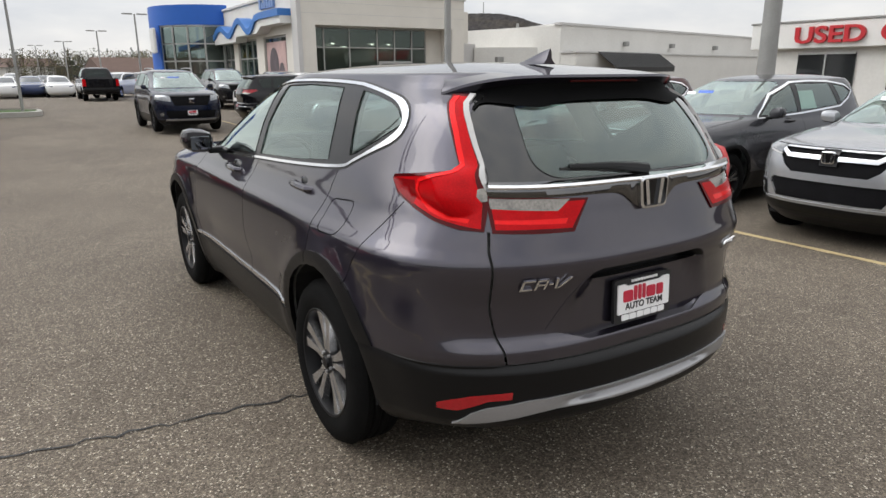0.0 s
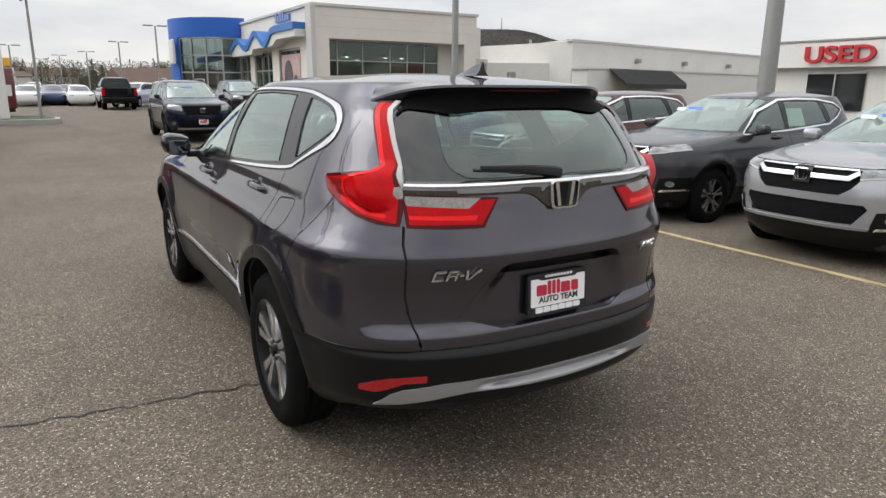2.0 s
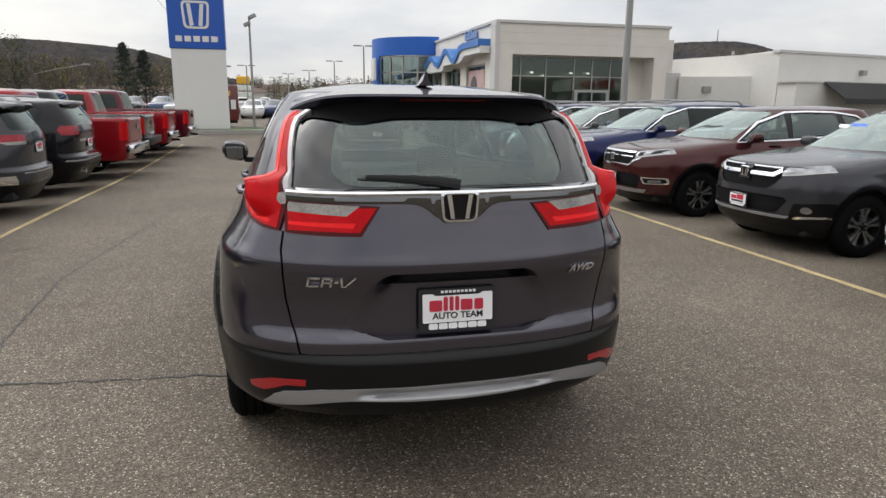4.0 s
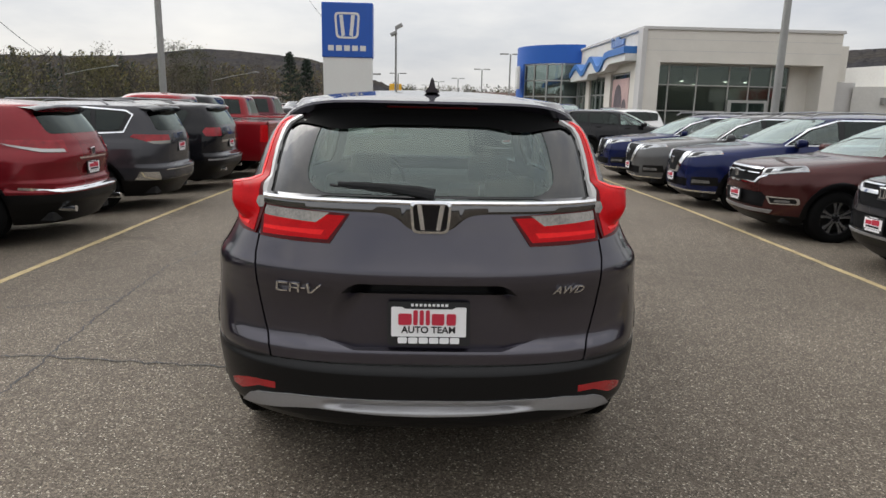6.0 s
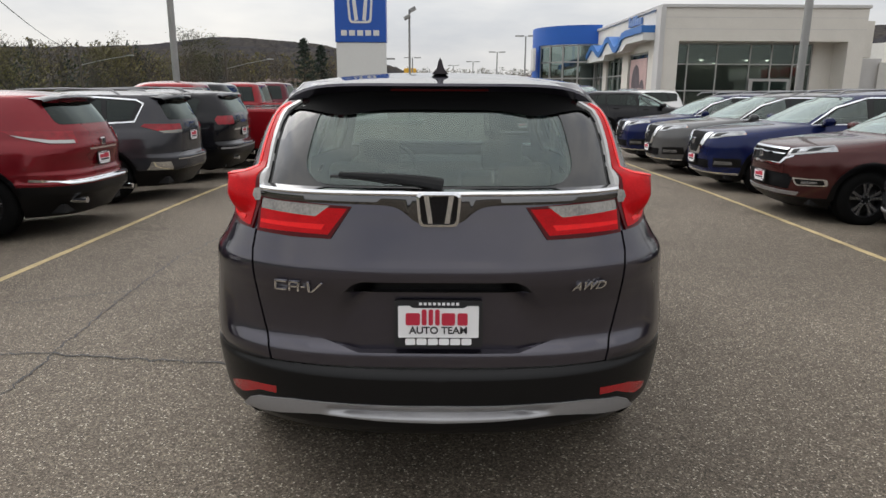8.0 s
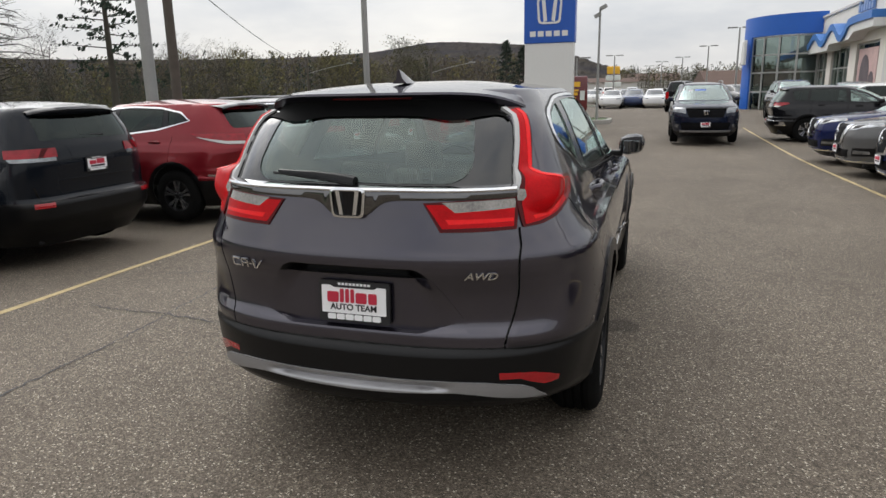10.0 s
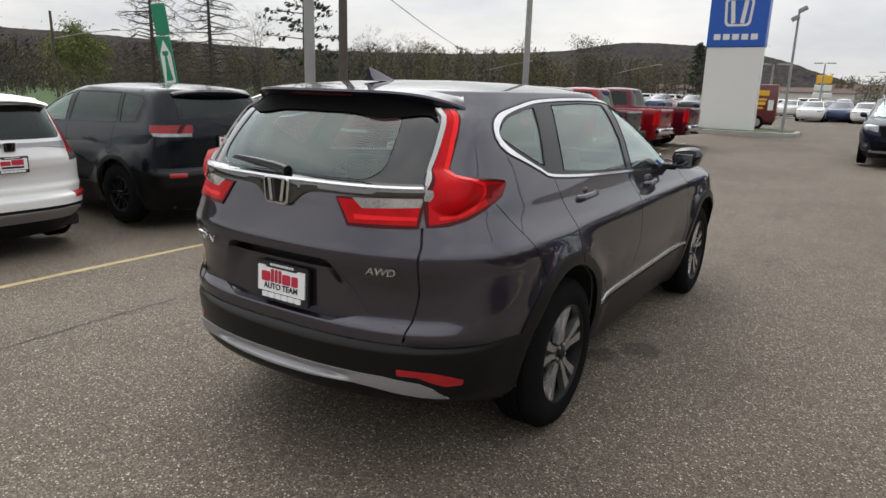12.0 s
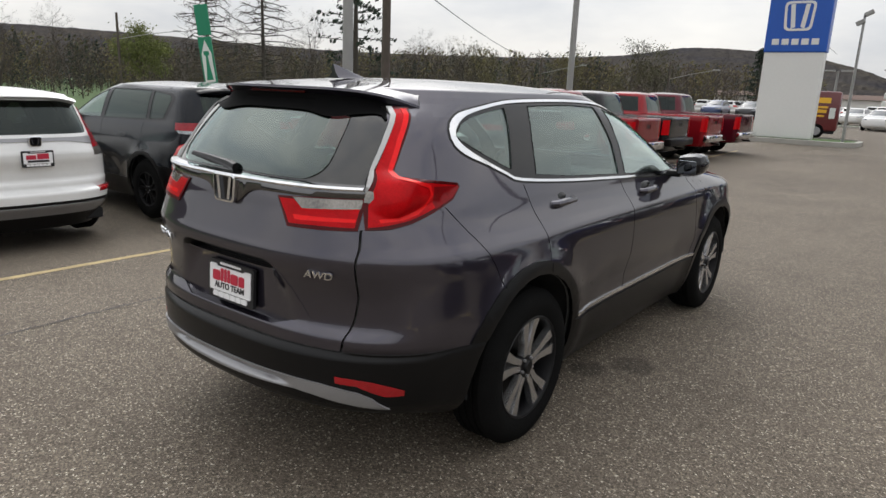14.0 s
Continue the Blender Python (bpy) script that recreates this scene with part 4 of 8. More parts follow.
def hero_regions(fine=True):
    dlo = flowing(door_line(), 9)
    rim = grow(dlo, lambda p: .012 + .024 * math.exp(-((p[0] - .64) / .13) ** 2))
    edge = grow(rim, .007)
    quarter = [(.672, 1.376), (.735, 1.42), (.81, 1.445), (1.0, 1.474), (1.10, 1.484), (1.075, 1.40), (1.0, 1.235), (.96, 1.245), (.81, 1.31)]
    rear_pane = [(1.31, 1.494), (1.7, 1.502), (2.02, 1.492), (2.08, 1.30), (2.06, 1.142), (1.5, 1.172), (1.19, 1.200), (1.24, 1.35)]
    front_pane = [(2.14, 1.480), (2.34, 1.438), (2.58, 1.345), (2.80, 1.23), (2.96, 1.112), (2.6, 1.116), (2.15, 1.138), (2.165, 1.30)]
    lamp_edge = [(.222, 1.058), (.236, 1.13), (.250, 1.18), (.278, 1.232), (.312, 1.28), (.386, 1.38), (.466, 1.476)]
    lamp = lamp_edge + [(.526, 1.476), (.462, 1.398), (.420, 1.342), (.387, 1.294), (.362, 1.258), (.346, 1.243), (.40, 1.236), (.50, 1.222), (.60, 1.208), (.612, 1.194),
                        (.558, 1.15), (.456, 1.112), (.36, 1.079), (.284, 1.062)]
    white_strip = lamp_edge[2:] + [(.480, 1.476), (.400, 1.38), (.324, 1.28), (.286, 1.232), (.255, 1.182)]
    lamp_guide = strip([(.497, 1.462), (.420, 1.365), (.368, 1.285), (.336, 1.240), (.372, 1.224), (.432, 1.206), (.444, 1.175), (.424, 1.140), (.385, 1.114), (.330, 1.096), (.268, 1.088)], .0065)
    lamp_face = grow(lamp, -.012)
    lamp_cup = [(.244, 1.150), (.254, 1.148), (.263, 1.165), (.268, 1.188), (.258, 1.191)]
    lamp_low = [(.458, 1.203), (.594, 1.196), (.602, 1.190), (.553, 1.156), (.462, 1.122), (.455, 1.150)]
    lamp_inner = [(.285, 1.15), (.355, 1.046), (.48, 1.048), (.617, 1.054), (.613, 1.165), (.45, 1.160)]
    lamp_clear = [(.355, 1.152), (.405, 1.116), (.606, 1.128), (.606, 1.160), (.45, 1.156)]
    glow = [(.385, 1.074), (.603, 1.082), (.603, 1.094), (.372, 1.092)]
    pane = rounded([(-.395, 1.217), (.395, 1.217), (.452, 1.262), (.438, 1.36), (.415, 1.462), (-.415, 1.462), (-.438, 1.36), (-.452, 1.262)], .045, 4)
    border = [(-.62, 1.2085), (.62, 1.2085), (.57, 1.40), (.50, 1.495), (-.50, 1.495), (-.57, 1.40)]
    recess = rounded([(-.272, .656), (.272, .656), (.439, .706), (.326, .863), (.288, .898), (.255, .910), (-.255, .910), (-.288, .898), (-.326, .863), (-.439, .706)], .010, 2)
    recess_black = [(-.256, .907), (.256, .907), (.290, .893), (.312, .870), (.235, .866), (-.235, .866), (-.312, .870), (-.290, .893)]
    skid = [(0, .420), (.18, .424), (.34, .432), (.41, .434), (.48, .426), (.59, .406), (.665, .394), (.724, .386), (.700, .412), (.684, .432), (.644, .453), (.515, .474), (.36, .480), (0, .482)]
    refl = [(.569, .482), (.568, .509), (.630, .505), (.690, .498), (.740, .480), (.772, .462), (.768, .440), (.722, .438), (.684, .456), (.640, .478)]
    R = []

    def both(view, poly, piece):
        R.append((view, poly, piece)); R.append((view, mirrored(poly), piece))

    def sides(poly, piece, step=0):
        R.append(("left", poly, piece)); R.append(("right", poly, piece + step))

    for ax, r in ((.985, .430), (3.68, .425)):
        sides(circle(ax, .372, r, 32), 1)                    # open wheel arches
    for q in strip([(.626, 1.056), (.637, .994), (.634, .90), (.628, .81), (.612, .725), (.596, .668), (.585, .604)], .004):
        both("rear", q, 2)                                   # tailgate seam
    R.append(("rear", [(-.585, .600), (.585, .600), (.585, .608), (-.585, .608)], 2))
    if fine:
        for q in strip([(1.062, 1.165), (1.085, 1.08), (1.11, 1.0), (1.118, .90), (1.10, .795)], .0028) + strip([(2.065, 1.10), (2.10, 1.0), (2.075, .75), (2.06, .49)], .0028) \
                + strip([(1.42, .49), (1.50, .482), (2.06, .482), (3.14, .482), (3.2, .62), (3.17, .95), (3.10, 1.06)], .0026) + strip([(.515, 1.125), (.62, 1.0), (.70, .885), (.745, .79)], .0022):
            sides(q, 2)
        door = rounded([(1.035, 1.062), (.832, 1.080), (.845, .975), (.885, .945), (1.045, .938)], .035, 3)
        for q in strip(door + [door[0]], .0026):
            R.append(("left", q, 2))
    sides(quarter, 10, 1); sides(rear_pane, 12, 1); sides(front_pane, 14, 1)
    sides(dlo, 16, 1)
    sides(rim, 18, 1); sides(edge, 40, 16)
    sides(white_strip, 22, 1); sides(lamp_cup, 57, 1)
    for q in lamp_guide:
        sides(q, 24, 1)
    sides(lamp_low, 26, 1); sides(lamp_face, 28, 1); sides(lamp, 20, 1)
    R.append(("rear", pane, 30))
    R.append(("rear", [(-.600, 1.208), (-.605, 1.1955), (.605, 1.1955), (.600, 1.208)], 32))
    R.append(("rear", [(-.613, 1.168), (-.30, 1.160), (.30, 1.160), (.613, 1.168), (.605, 1.195), (-.605, 1.195)], 33))
    R.append(("rear", lamp_clear, 37)); R.append(("rear", mirrored(lamp_clear), 36))
    R.append(("rear", glow, 39)); R.append(("rear", mirrored(glow), 38))
    R.append(("rear", grow(lamp_inner, -.015), 65)); R.append(("rear", mirrored(grow(lamp_inner, -.015)), 64))
    R.append(("rear", lamp_inner, 35)); R.append(("rear", mirrored(lamp_inner), 34))
    R.append(("rear", border, 31))
    R.append(("rear", recess_black, 42)); R.append(("rear", recess, 41))
    R.append(("rear", refl, 44)); R.append(("rear", mirrored(refl), 43))
    full = [(-x, z) for x, z in skid[:0:-1]] + skid
    R.append(("rear", full, 45))
    R.append(("rear", [(-.95, .6068), (.95, .6068), (.95, .20), (-.95, .20)], 47))
    for k, (ax, r) in enumerate(((.972, .488), (3.68, .475))):
        sides(circle(ax, .372, r, 32), 60 + 2 * k, 1)
    sides([(.0, .20), (1.0, .20), (1.0, .560), (.64, .564), (.52, .582), (.42, .6066), (.0, .6068)], 47)
    sides([(1.40, .497), (3.26, .497), (3.26, .515), (1.40, .515)], 50, 1)
    sides([(.9, .2), (3.8, .2), (3.8, .478), (.9, .478)], 49, 6)
    # windscreen and front end
    R.append(("screen", [(-.70, 1.125), (.70, 1.125), (.53, 1.52), (-.53, 1.52)], 52))
    return R


def crossover(name, label, body, m, group=""):
    car = thing(name, label, "car", m, group)
    s = suv_shape(grid=(58, 60, 24), dz=.024, arch=.435, crown=.052,
                  YR=[(.20, .50), (.30, .22), (.36, .09), (.40, .056), (.45, .050), (.50, .049), (.572, .050), (.592, .062), (.602, .076), (.607, .080), (.645, .080), (.69, .084), (.715, .084), (.80, .084),
                      (.86, .078), (.90, .068), (.925, .064), (.945, .065), (.97, .073), (1.03, .090), (1.10, .107), (1.14, .115), (1.19, .129), (1.475, .355), (1.55, .42)],
                  LR=[(.2, .62), (.598, .62), (.607, .70), (.90, .75), (1.07, .75), (1.2, .78), (1.45, .47), (1.49, .50), (1.55, .5)],
                  NR=[(.2, 2.5), (.598, 2.5), (.607, 2.95), (.90, 2.9), (1.07, 3.3), (1.44, 3.3), (1.49, 2.75), (1.55, 2.6)],
                  crease=[(.2, 0), (.645, 0), (.69, .022), (.715, .025), (.80, .017), (.86, .004), (.90, 0), (1.6, 0)],
                  W=[(.20, .78), (.30, .835), (.45, .872), (.60, .893), (.69, .902), (.75, .900), (.90, .889), (.95, .880), (.972, .866), (1.0, .845), (1.07, .806), (1.12, .788), (1.2, .757),
                     (1.3, .715), (1.4, .668), (1.5, .61), (1.55, .57)])
    bm = car_shell(s)
    mark = carve(bm, hero_regions(), s["length"])
    P = lambda nm, ids, mat, lab="", **k: piece_mesh(nm, bm, mark, ids if isinstance(ids, (set, tuple)) else {ids}, M[mat], car, lab, **k)
    clamp = lambda v: min(1.0, max(0.0, v))

    lamp_y, lamp_w = mono([(1.04, .218), (1.058, .222), (1.13, .236), (1.18, .250), (1.232, .278), (1.30, .326)]), mono([(1.04, .60), (1.07, .655), (1.10, .702), (1.13, .731), (1.17, .746), (1.22, .746), (1.27, .738)])

    def lamp_form(off):
        """The lamp stands out from the corner: a slanting rear face, a sharp edge, a side that runs back to the tip."""
        def f(c, n):
            p = c + n * off
            if not 1.045 < c.z < 1.262:
                return p
            edge, wl = float(lamp_y(c.z)), float(lamp_w(c.z)) + off
            q = clamp((c.y - edge) / .09)
            k = clamp((1.258 - c.z) / .030)
            x = max(abs(p.x), .60 + (wl - .60) * (1 - (1 - q) ** 1.5)) if q > 0 else abs(p.x)
            return Vector((math.copysign(abs(p.x) + (x - abs(p.x)) * k, p.x), p.y, p.z))
        return f

    def recess_form(off):
        """A panel that leans in from the slanting sides to a flat, upright middle."""
        def f(c, n):
            side = ((.439 - abs(c.x)) * .157 - (c.z - .706) * .113) / .1934
            t = clamp(side / .085)
            return Vector((c.x, c.y + n.y * .002 + (.128 + off + (c.z - .65) * .02 - c.y) * t * t * (3 - 2 * t), c.z))
        return f

    def skid_form(c, n):
        """A lip with a shallow scoop below its upper edge, which runs out to both sides."""
        t = clamp((c.z - .435) / (.470 - .435))
        scoop = .024 * math.sin(math.pi * t) ** 2 * clamp((.40 - abs(c.x)) / .10) if .435 < c.z < .470 else 0
        return c + n * .010 + Vector((0, scoop, 0))

    P("body", {0}, body)
    P("cabin_lining", set(range(70)) - {1, 10, 11, 12, 13, 14, 15, 30, 41, 42, 52}, "headliner", proud=-.028, flip=True, rim=False)
    for k in (10, 11):
        P("quarter_pane", k, "glass", "tinted rear quarter pane", proud=-.004, depth=.004)
        P("rear_door_pane", k + 2, "glass", "tinted rear door pane", proud=-.004, depth=.004)
        P("front_door_pane", k + 4, "screen", proud=-.004, depth=.004)
        P("window_pillar", k + 6, "gloss", proud=-.001)
        P("window_trim", k + 8, "chrome", "chrome window surround", proud=.005)
    P("window_seal", 40, "rubber", proud=.001)
    P("window_seal", 56, "rubber", proud=.001)
    for k in (0, 1):
        lamp = P("tail_lamp", 20 + k, "lensdeep", "red wrap-round tail lamp", form=lamp_form(.008), depth=.02)
        ws = P("lamp_edge_strip", 22 + k, "stripwhite", "milky white lamp edge", form=lamp_form(.010))
        ws.parent = lamp
        for nm, i, mt in (("light_guide", 24 + k, "lensbright"), ("turn_chamber", 26 + k, "lensdim"), ("lamp_lens", 28 + k, "lens"), ("reflector_cup", 57 + k, "lensclear")):
            o = P(nm, i, mt, form=lamp_form(.012 if nm == "light_guide" else .010))
            o.parent = lamp
        inner = P("gate_lamp", 34 + k, "lensdeep", "red lamp on the tailgate", proud=.006, depth=.02)
        for nm, i, mt, pr in (("clear_lens", 36 + k, "lensclear", .004), ("light_bar", 38 + k, "lensbright", .007), ("lamp_lens", 64 + k, "lens", .0065)):
            o = P(nm, i, mt, proud=pr)
            o.parent = inner
        P("rear_reflector", 43 + k, "reflector", "red bumper reflector", proud=.003)
        P("sill_strip", 50 + k, "chrome", "bright sill strip", proud=.006)
    P("rear_window", 30, "rearglass", "tinted rear window", proud=-.002, depth=.004)
    P("window_border", 31, "paneblack", "black rear window border", proud=-.002)
    P("plate_recess", 41, body, "recessed plate panel", form=recess_form(0))
    P("gate_handle_trim", 42, "plastic", "black strip over the plate", form=recess_form(.012))
    P("rear_bumper", 47, "plastic", "black plastic lower bumper", proud=.002)
    P("skid_plate", 45, "satin", "silver bumper lip with a scooped middle", form=skid_form)
    for k in range(60, 64):
        P("arch_trim", k, "plastic", "black wheel arch trim", proud=.008)
    for k in (49, 55):
        P("sill", k, "plastic", "black sill", proud=.006)
    P("windscreen", 52, "screen", proud=-.002, depth=.004)
    bm.free()
    # chrome bar over the plate, with a dark mirror face that dips round the badge
    yr, lr, wd, nr = (mono(s[k]) for k in ("YR", "LR", "W", "NR"))

    def tail(x, z):
        u, e = min(1.0, abs(x) / float(wd(z))), float(nr(z))
        return float(yr(z) + lr(z) * (1 - (1 - u ** e) ** (1 / e)))

    n, top, low = 72, [], []
    for k in range(n + 1):
        x = -.612 + 1.224 * k / n
        a = abs(x) / .612
        dip = 1 / (1 + (abs(x) / .105) ** 6)
        zl = 1.163 + .006 * a ** 3 - .062 * dip
        f = tail(x, 1.166) - .012 - .010 * dip
        low.append([(x, f + .016, zl - .006), (x, f + .003, zl - .003), (x, f - .002, zl + .006), (x, f, 1.186), (x, f + .002, 1.192)])
        top.append([(x, f + .004, 1.190), (x, f - .007, 1.192), (x, f - .010, 1.198), (x, f - .004, 1.206), (x, f + .030, 1.211)])
    for nm, rows, mt, lab in (("bar_face", low, "darkchrome", "dark mirror chrome face"), ("chrome_bar", top, "chrome", "chrome bar over the plate")):
        bm = bmesh.new()
        g = [[bm.verts.new(p) for p in r] for r in rows]
        for a, b in zip(g, g[1:]):
            for i in range(4):
                bm.faces.new((a[i], a[i + 1], b[i + 1], b[i]))
        part(nm, bm, M[mt], car, lab, smooth=True)
    wheels(car, s, "two_tone", rim=.237)
    cabin(car, s)
    for ax in s["axles"]:
        for side in (-1, 1):
            bm = bmesh.new()
            n = 20
            ring = []
            for k in range(n + 1):
                t = math.pi * k / n
                c = (ax - .03 + .445 * math.cos(t), .365 + .445 * math.sin(t))
                ring.append([bm.verts.new((side * w, *c)) for w in (.52, .88)])
            for p, q in zip(ring, ring[1:]):
                bm.faces.new((p[0], p[1], q[1], q[0]))
            part("wheel_well", bm, M["liner"], car)
    bm = bmesh.new()
    box(bm, (-.52, .55, .26), (.52, 4.2, .36), .02)
    part("underbody", bm, M["liner"], car)
    # roof spoiler
    bm = bmesh.new()
    n, rows = 48, []
    for k in range(n + 1):
        u = -1 + 2 * k / n
        a = abs(u)
        lip = Vector((.577 * u, .330 + .235 * a**3.8, 1.541 - .058 * a**6.6))
        root = Vector((.560 * u, .735 - .155 * a**6, 1.581 - .036 * a**3 - .027 * a**6))
        mid = lambda t, up: root.lerp(lip, t) + Vector((0, 0, up * (1 - .4 * a**4)))
        rows.append([root, mid(.35, .004), mid(.68, .006), mid(.90, .004), lip + Vector((0, .004, .004)), lip + Vector((0, .002, -.005)), lip + Vector((-.008 * u, .035, -.024 - .012 * a**4))])
    skirt = lambda r: [p + Vector((.006 * p.x, .012, -.024)) for p in r]
    grid = [[bm.verts.new(p) for p in r] for r in [skirt(rows[0])] + rows + [skirt(rows[-1])]]
    for a, b in zip(grid, grid[1:]):
        for i in range(len(a) - 1):
            bm.faces.new((a[i], a[i + 1], b[i + 1], b[i]))
    sp = part("roof_spoiler", bm, M[body], car, smooth=True)
    bm = bmesh.new()
    under = []
    for k in range(n + 1):
        a = abs(-1 + 2 * k / n)
        p = rows[k][6]
        zl = min(p.z - .012, 1.457 - .020 * math.exp(-((a - .62) / .18) ** 2))
        xl = p.x * .955
        under.append([p + Vector((0, -.001, .003)), p.lerp(Vector((xl, tail(xl, zl), zl)), .5) + Vector((0, .012, .008)), Vector((xl, tail(xl, zl) - .008, zl))])
    grid = [[bm.verts.new(p) for p in r] for r in under]
    for a, b in zip(grid, grid[1:]):
        for i in range(2):
            bm.faces.new((a[i], a[i + 1], b[i + 1], b[i]))
    part("spoiler_underside", bm, M["dullblack"], sp, "black underside of the spoiler", smooth=True)
    bm = bmesh.new()
    box(bm, (-.17, .352, 1.519), (.17, .362, 1.531), .003)
    part("high_brake_lamp", bm, M["lensdeep"], sp)
    # antenna fin with an upright rear edge
    bm = bmesh.new()
    rows = []
    for k in range(11):
        t = k / 10
        h = .050 * (1 - t ** 1.25) ** 1.15
        w = .033 * (1 - .7 * t**2)
        y = .665 + .185 * t
        rows.append([(-w, y, 1.584), (-w * .42, y, 1.592 + h * .25), (-w * .20, y - .004, 1.594 + h * .8), (0, y - .006, 1.595 + h), (w * .20, y - .004, 1.594 + h * .8), (w * .42, y, 1.592 + h * .25), (w, y, 1.584)])
    grid = [[bm.verts.new(p) for p in r] for r in rows]
    for a, b in zip(grid, grid[1:]):
        for i in range(6):
            bm.faces.new((a[i], a[i + 1], b[i + 1], b[i]))
    bm.faces.new(grid[0]); bm.faces.new(grid[-1])
    part("antenna_fin", bm, M[body], car, smooth=True)
    # rear wiper
    bm = bmesh.new()
    tube(bm, [(.012, .140, 1.222), (-.05, .146, 1.232), (-.16, .150, 1.245), (-.33, .172, 1.252)], [.020, .019, .013, .008], 8)
    wp = part("rear_wiper", bm, M["plastic"], car, smooth=True)
    bm = bmesh.new()
    tube(bm, [(-.02, .150, 1.219), (-.18, .155, 1.232), (-.36, .182, 1.244)], [.008, .009, .006], 6)
    part("wiper_blade", bm, M["rubber"], wp)
    badge(car, Matrix.Translation((0, .100, 1.148)) @ Matrix.Rotation(radians(-2), 4, "X"), .148, .112)
    dealer_plate(car, Matrix.Translation((0, .106, .757)) @ Matrix.Rotation(radians(-3), 4, "X"))
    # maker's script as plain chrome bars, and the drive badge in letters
    rot = Matrix(((1, 0, 0, 0), (0, 0, -1, 0), (0, 1, 0, 0), (0, 0, 0, 1)))
    tilt = Matrix.Translation((-.475, .111, .885)) @ Matrix.Rotation(radians(-16), 4, "Z") @ Matrix.Rotation(radians(20), 4, "X")
    def pl(u, v, d):
        return tilt @ Vector((u + v * .25, d, v))
    for a, b, c, d in ((-.078, -.036, .014, .020), (-.078, -.036, -.020, -.014), (-.080, -.072, -.020, .020), (-.028, .012, .014, .020), (-.028, -.020, -.020, .020), (-.028, .012, -.004, .002),
                       (.004, .012, -.020, .020), (.018, .034, -.003, .003), (.046, .020, -.020, .020), (.053, .020, -.020, .020)):
        bm = bmesh.new()
        if b == .020 and d == .020 and a > .04:
            far = .037 if a < .05 else .086
            quad = [(a, c), (a + .009, c), (far + .009, d), (far, d)]
        else:
            quad = [(a, c), (b, c), (b, d), (a, d)]
        slab(bm, quad, -.004, .004, pl)
        part("badge_bar", bm, M["chrome"], car, "chrome bar of the model badge")
    lettering("drive_badge", "AWD", .044, .003, M["chrome"], Matrix.Translation((.503, .119, .888)) @ Matrix.Rotation(radians(16), 4, "Z") @ Matrix.Rotation(radians(20), 4, "X") @ rot, car, "chrome letters", width=.125, shear=.3)
    for side in (-1, 1):
        door_handle(car, 1.375, 1.062, .797, M[body], side)
        door_handle(car, 2.40, 1.030, .822, M[body], side)
        side_mirror(car, 2.86, 1.145, .838, M["black"], side)
    return car


crossover("crossover_car", "dark grey metallic crossover with red tail lamps on the asphalt", "steel", pose(0, 0, 0))


# ---- the other cars on the lot ----
def warp(bm, s, o):
    """Stretches the carved body to a model's own length, wheelbase, width and height."""
    a0, a1, L = s["axles"][0], s["axles"][1], s["length"]

    kx, kz = o["w"] / .925, o["h"] / 1.612
    for v in bm.verts:
        v.co = (v.co.x * kx, float(np.interp(v.co.y, [-1, 0, a0, a1, L], [-1, 0, o["ax"][0], o["ax"][1], o["L"]])), v.co.z * kz)
    bm.normal_update()
    return kx, kz


DLO = {
    "swoop": ([(.655, 1.376), (.80, 1.455), (1.22, 1.506), (1.7, 1.514), (2.10, 1.500), (2.6, 1.352), (3.04, 1.085), (2.07, 1.128), (1.06, 1.192), (.80, 1.292)],
              [[(.70, 1.378), (.82, 1.442), (1.08, 1.480), (1.0, 1.235), (.81, 1.31)], [(1.20, 1.488), (2.02, 1.490), (2.06, 1.142), (1.10, 1.205)],
               [(2.14, 1.478), (2.58, 1.34), (2.95, 1.112), (2.15, 1.138)]]),
    "straight": ([(.52, 1.42), (.62, 1.47), (1.2, 1.506), (2.10, 1.498), (2.6, 1.352), (3.04, 1.10), (2.07, 1.128), (1.06, 1.150), (.62, 1.175)],
                 [[(.60, 1.41), (.66, 1.452), (1.05, 1.486), (1.0, 1.175), (.68, 1.195)], [(1.12, 1.49), (2.02, 1.49), (2.06, 1.142), (1.07, 1.170)],
                  [(2.14, 1.478), (2.58, 1.34), (2.95, 1.118), (2.15, 1.142)]]),
    "wedge": ([(.86, 1.335), (1.02, 1.43), (1.35, 1.49), (1.8, 1.508), (2.15, 1.492), (2.6, 1.352), (3.04, 1.10), (2.07, 1.150), (1.35, 1.225)],
              [[(.93, 1.335), (1.04, 1.412), (1.22, 1.455), (1.18, 1.27)], [(1.30, 1.475), (2.02, 1.49), (2.06, 1.17), (1.28, 1.255)],
               [(2.14, 1.478), (2.58, 1.34), (2.95, 1.125), (2.15, 1.165)]]),
}


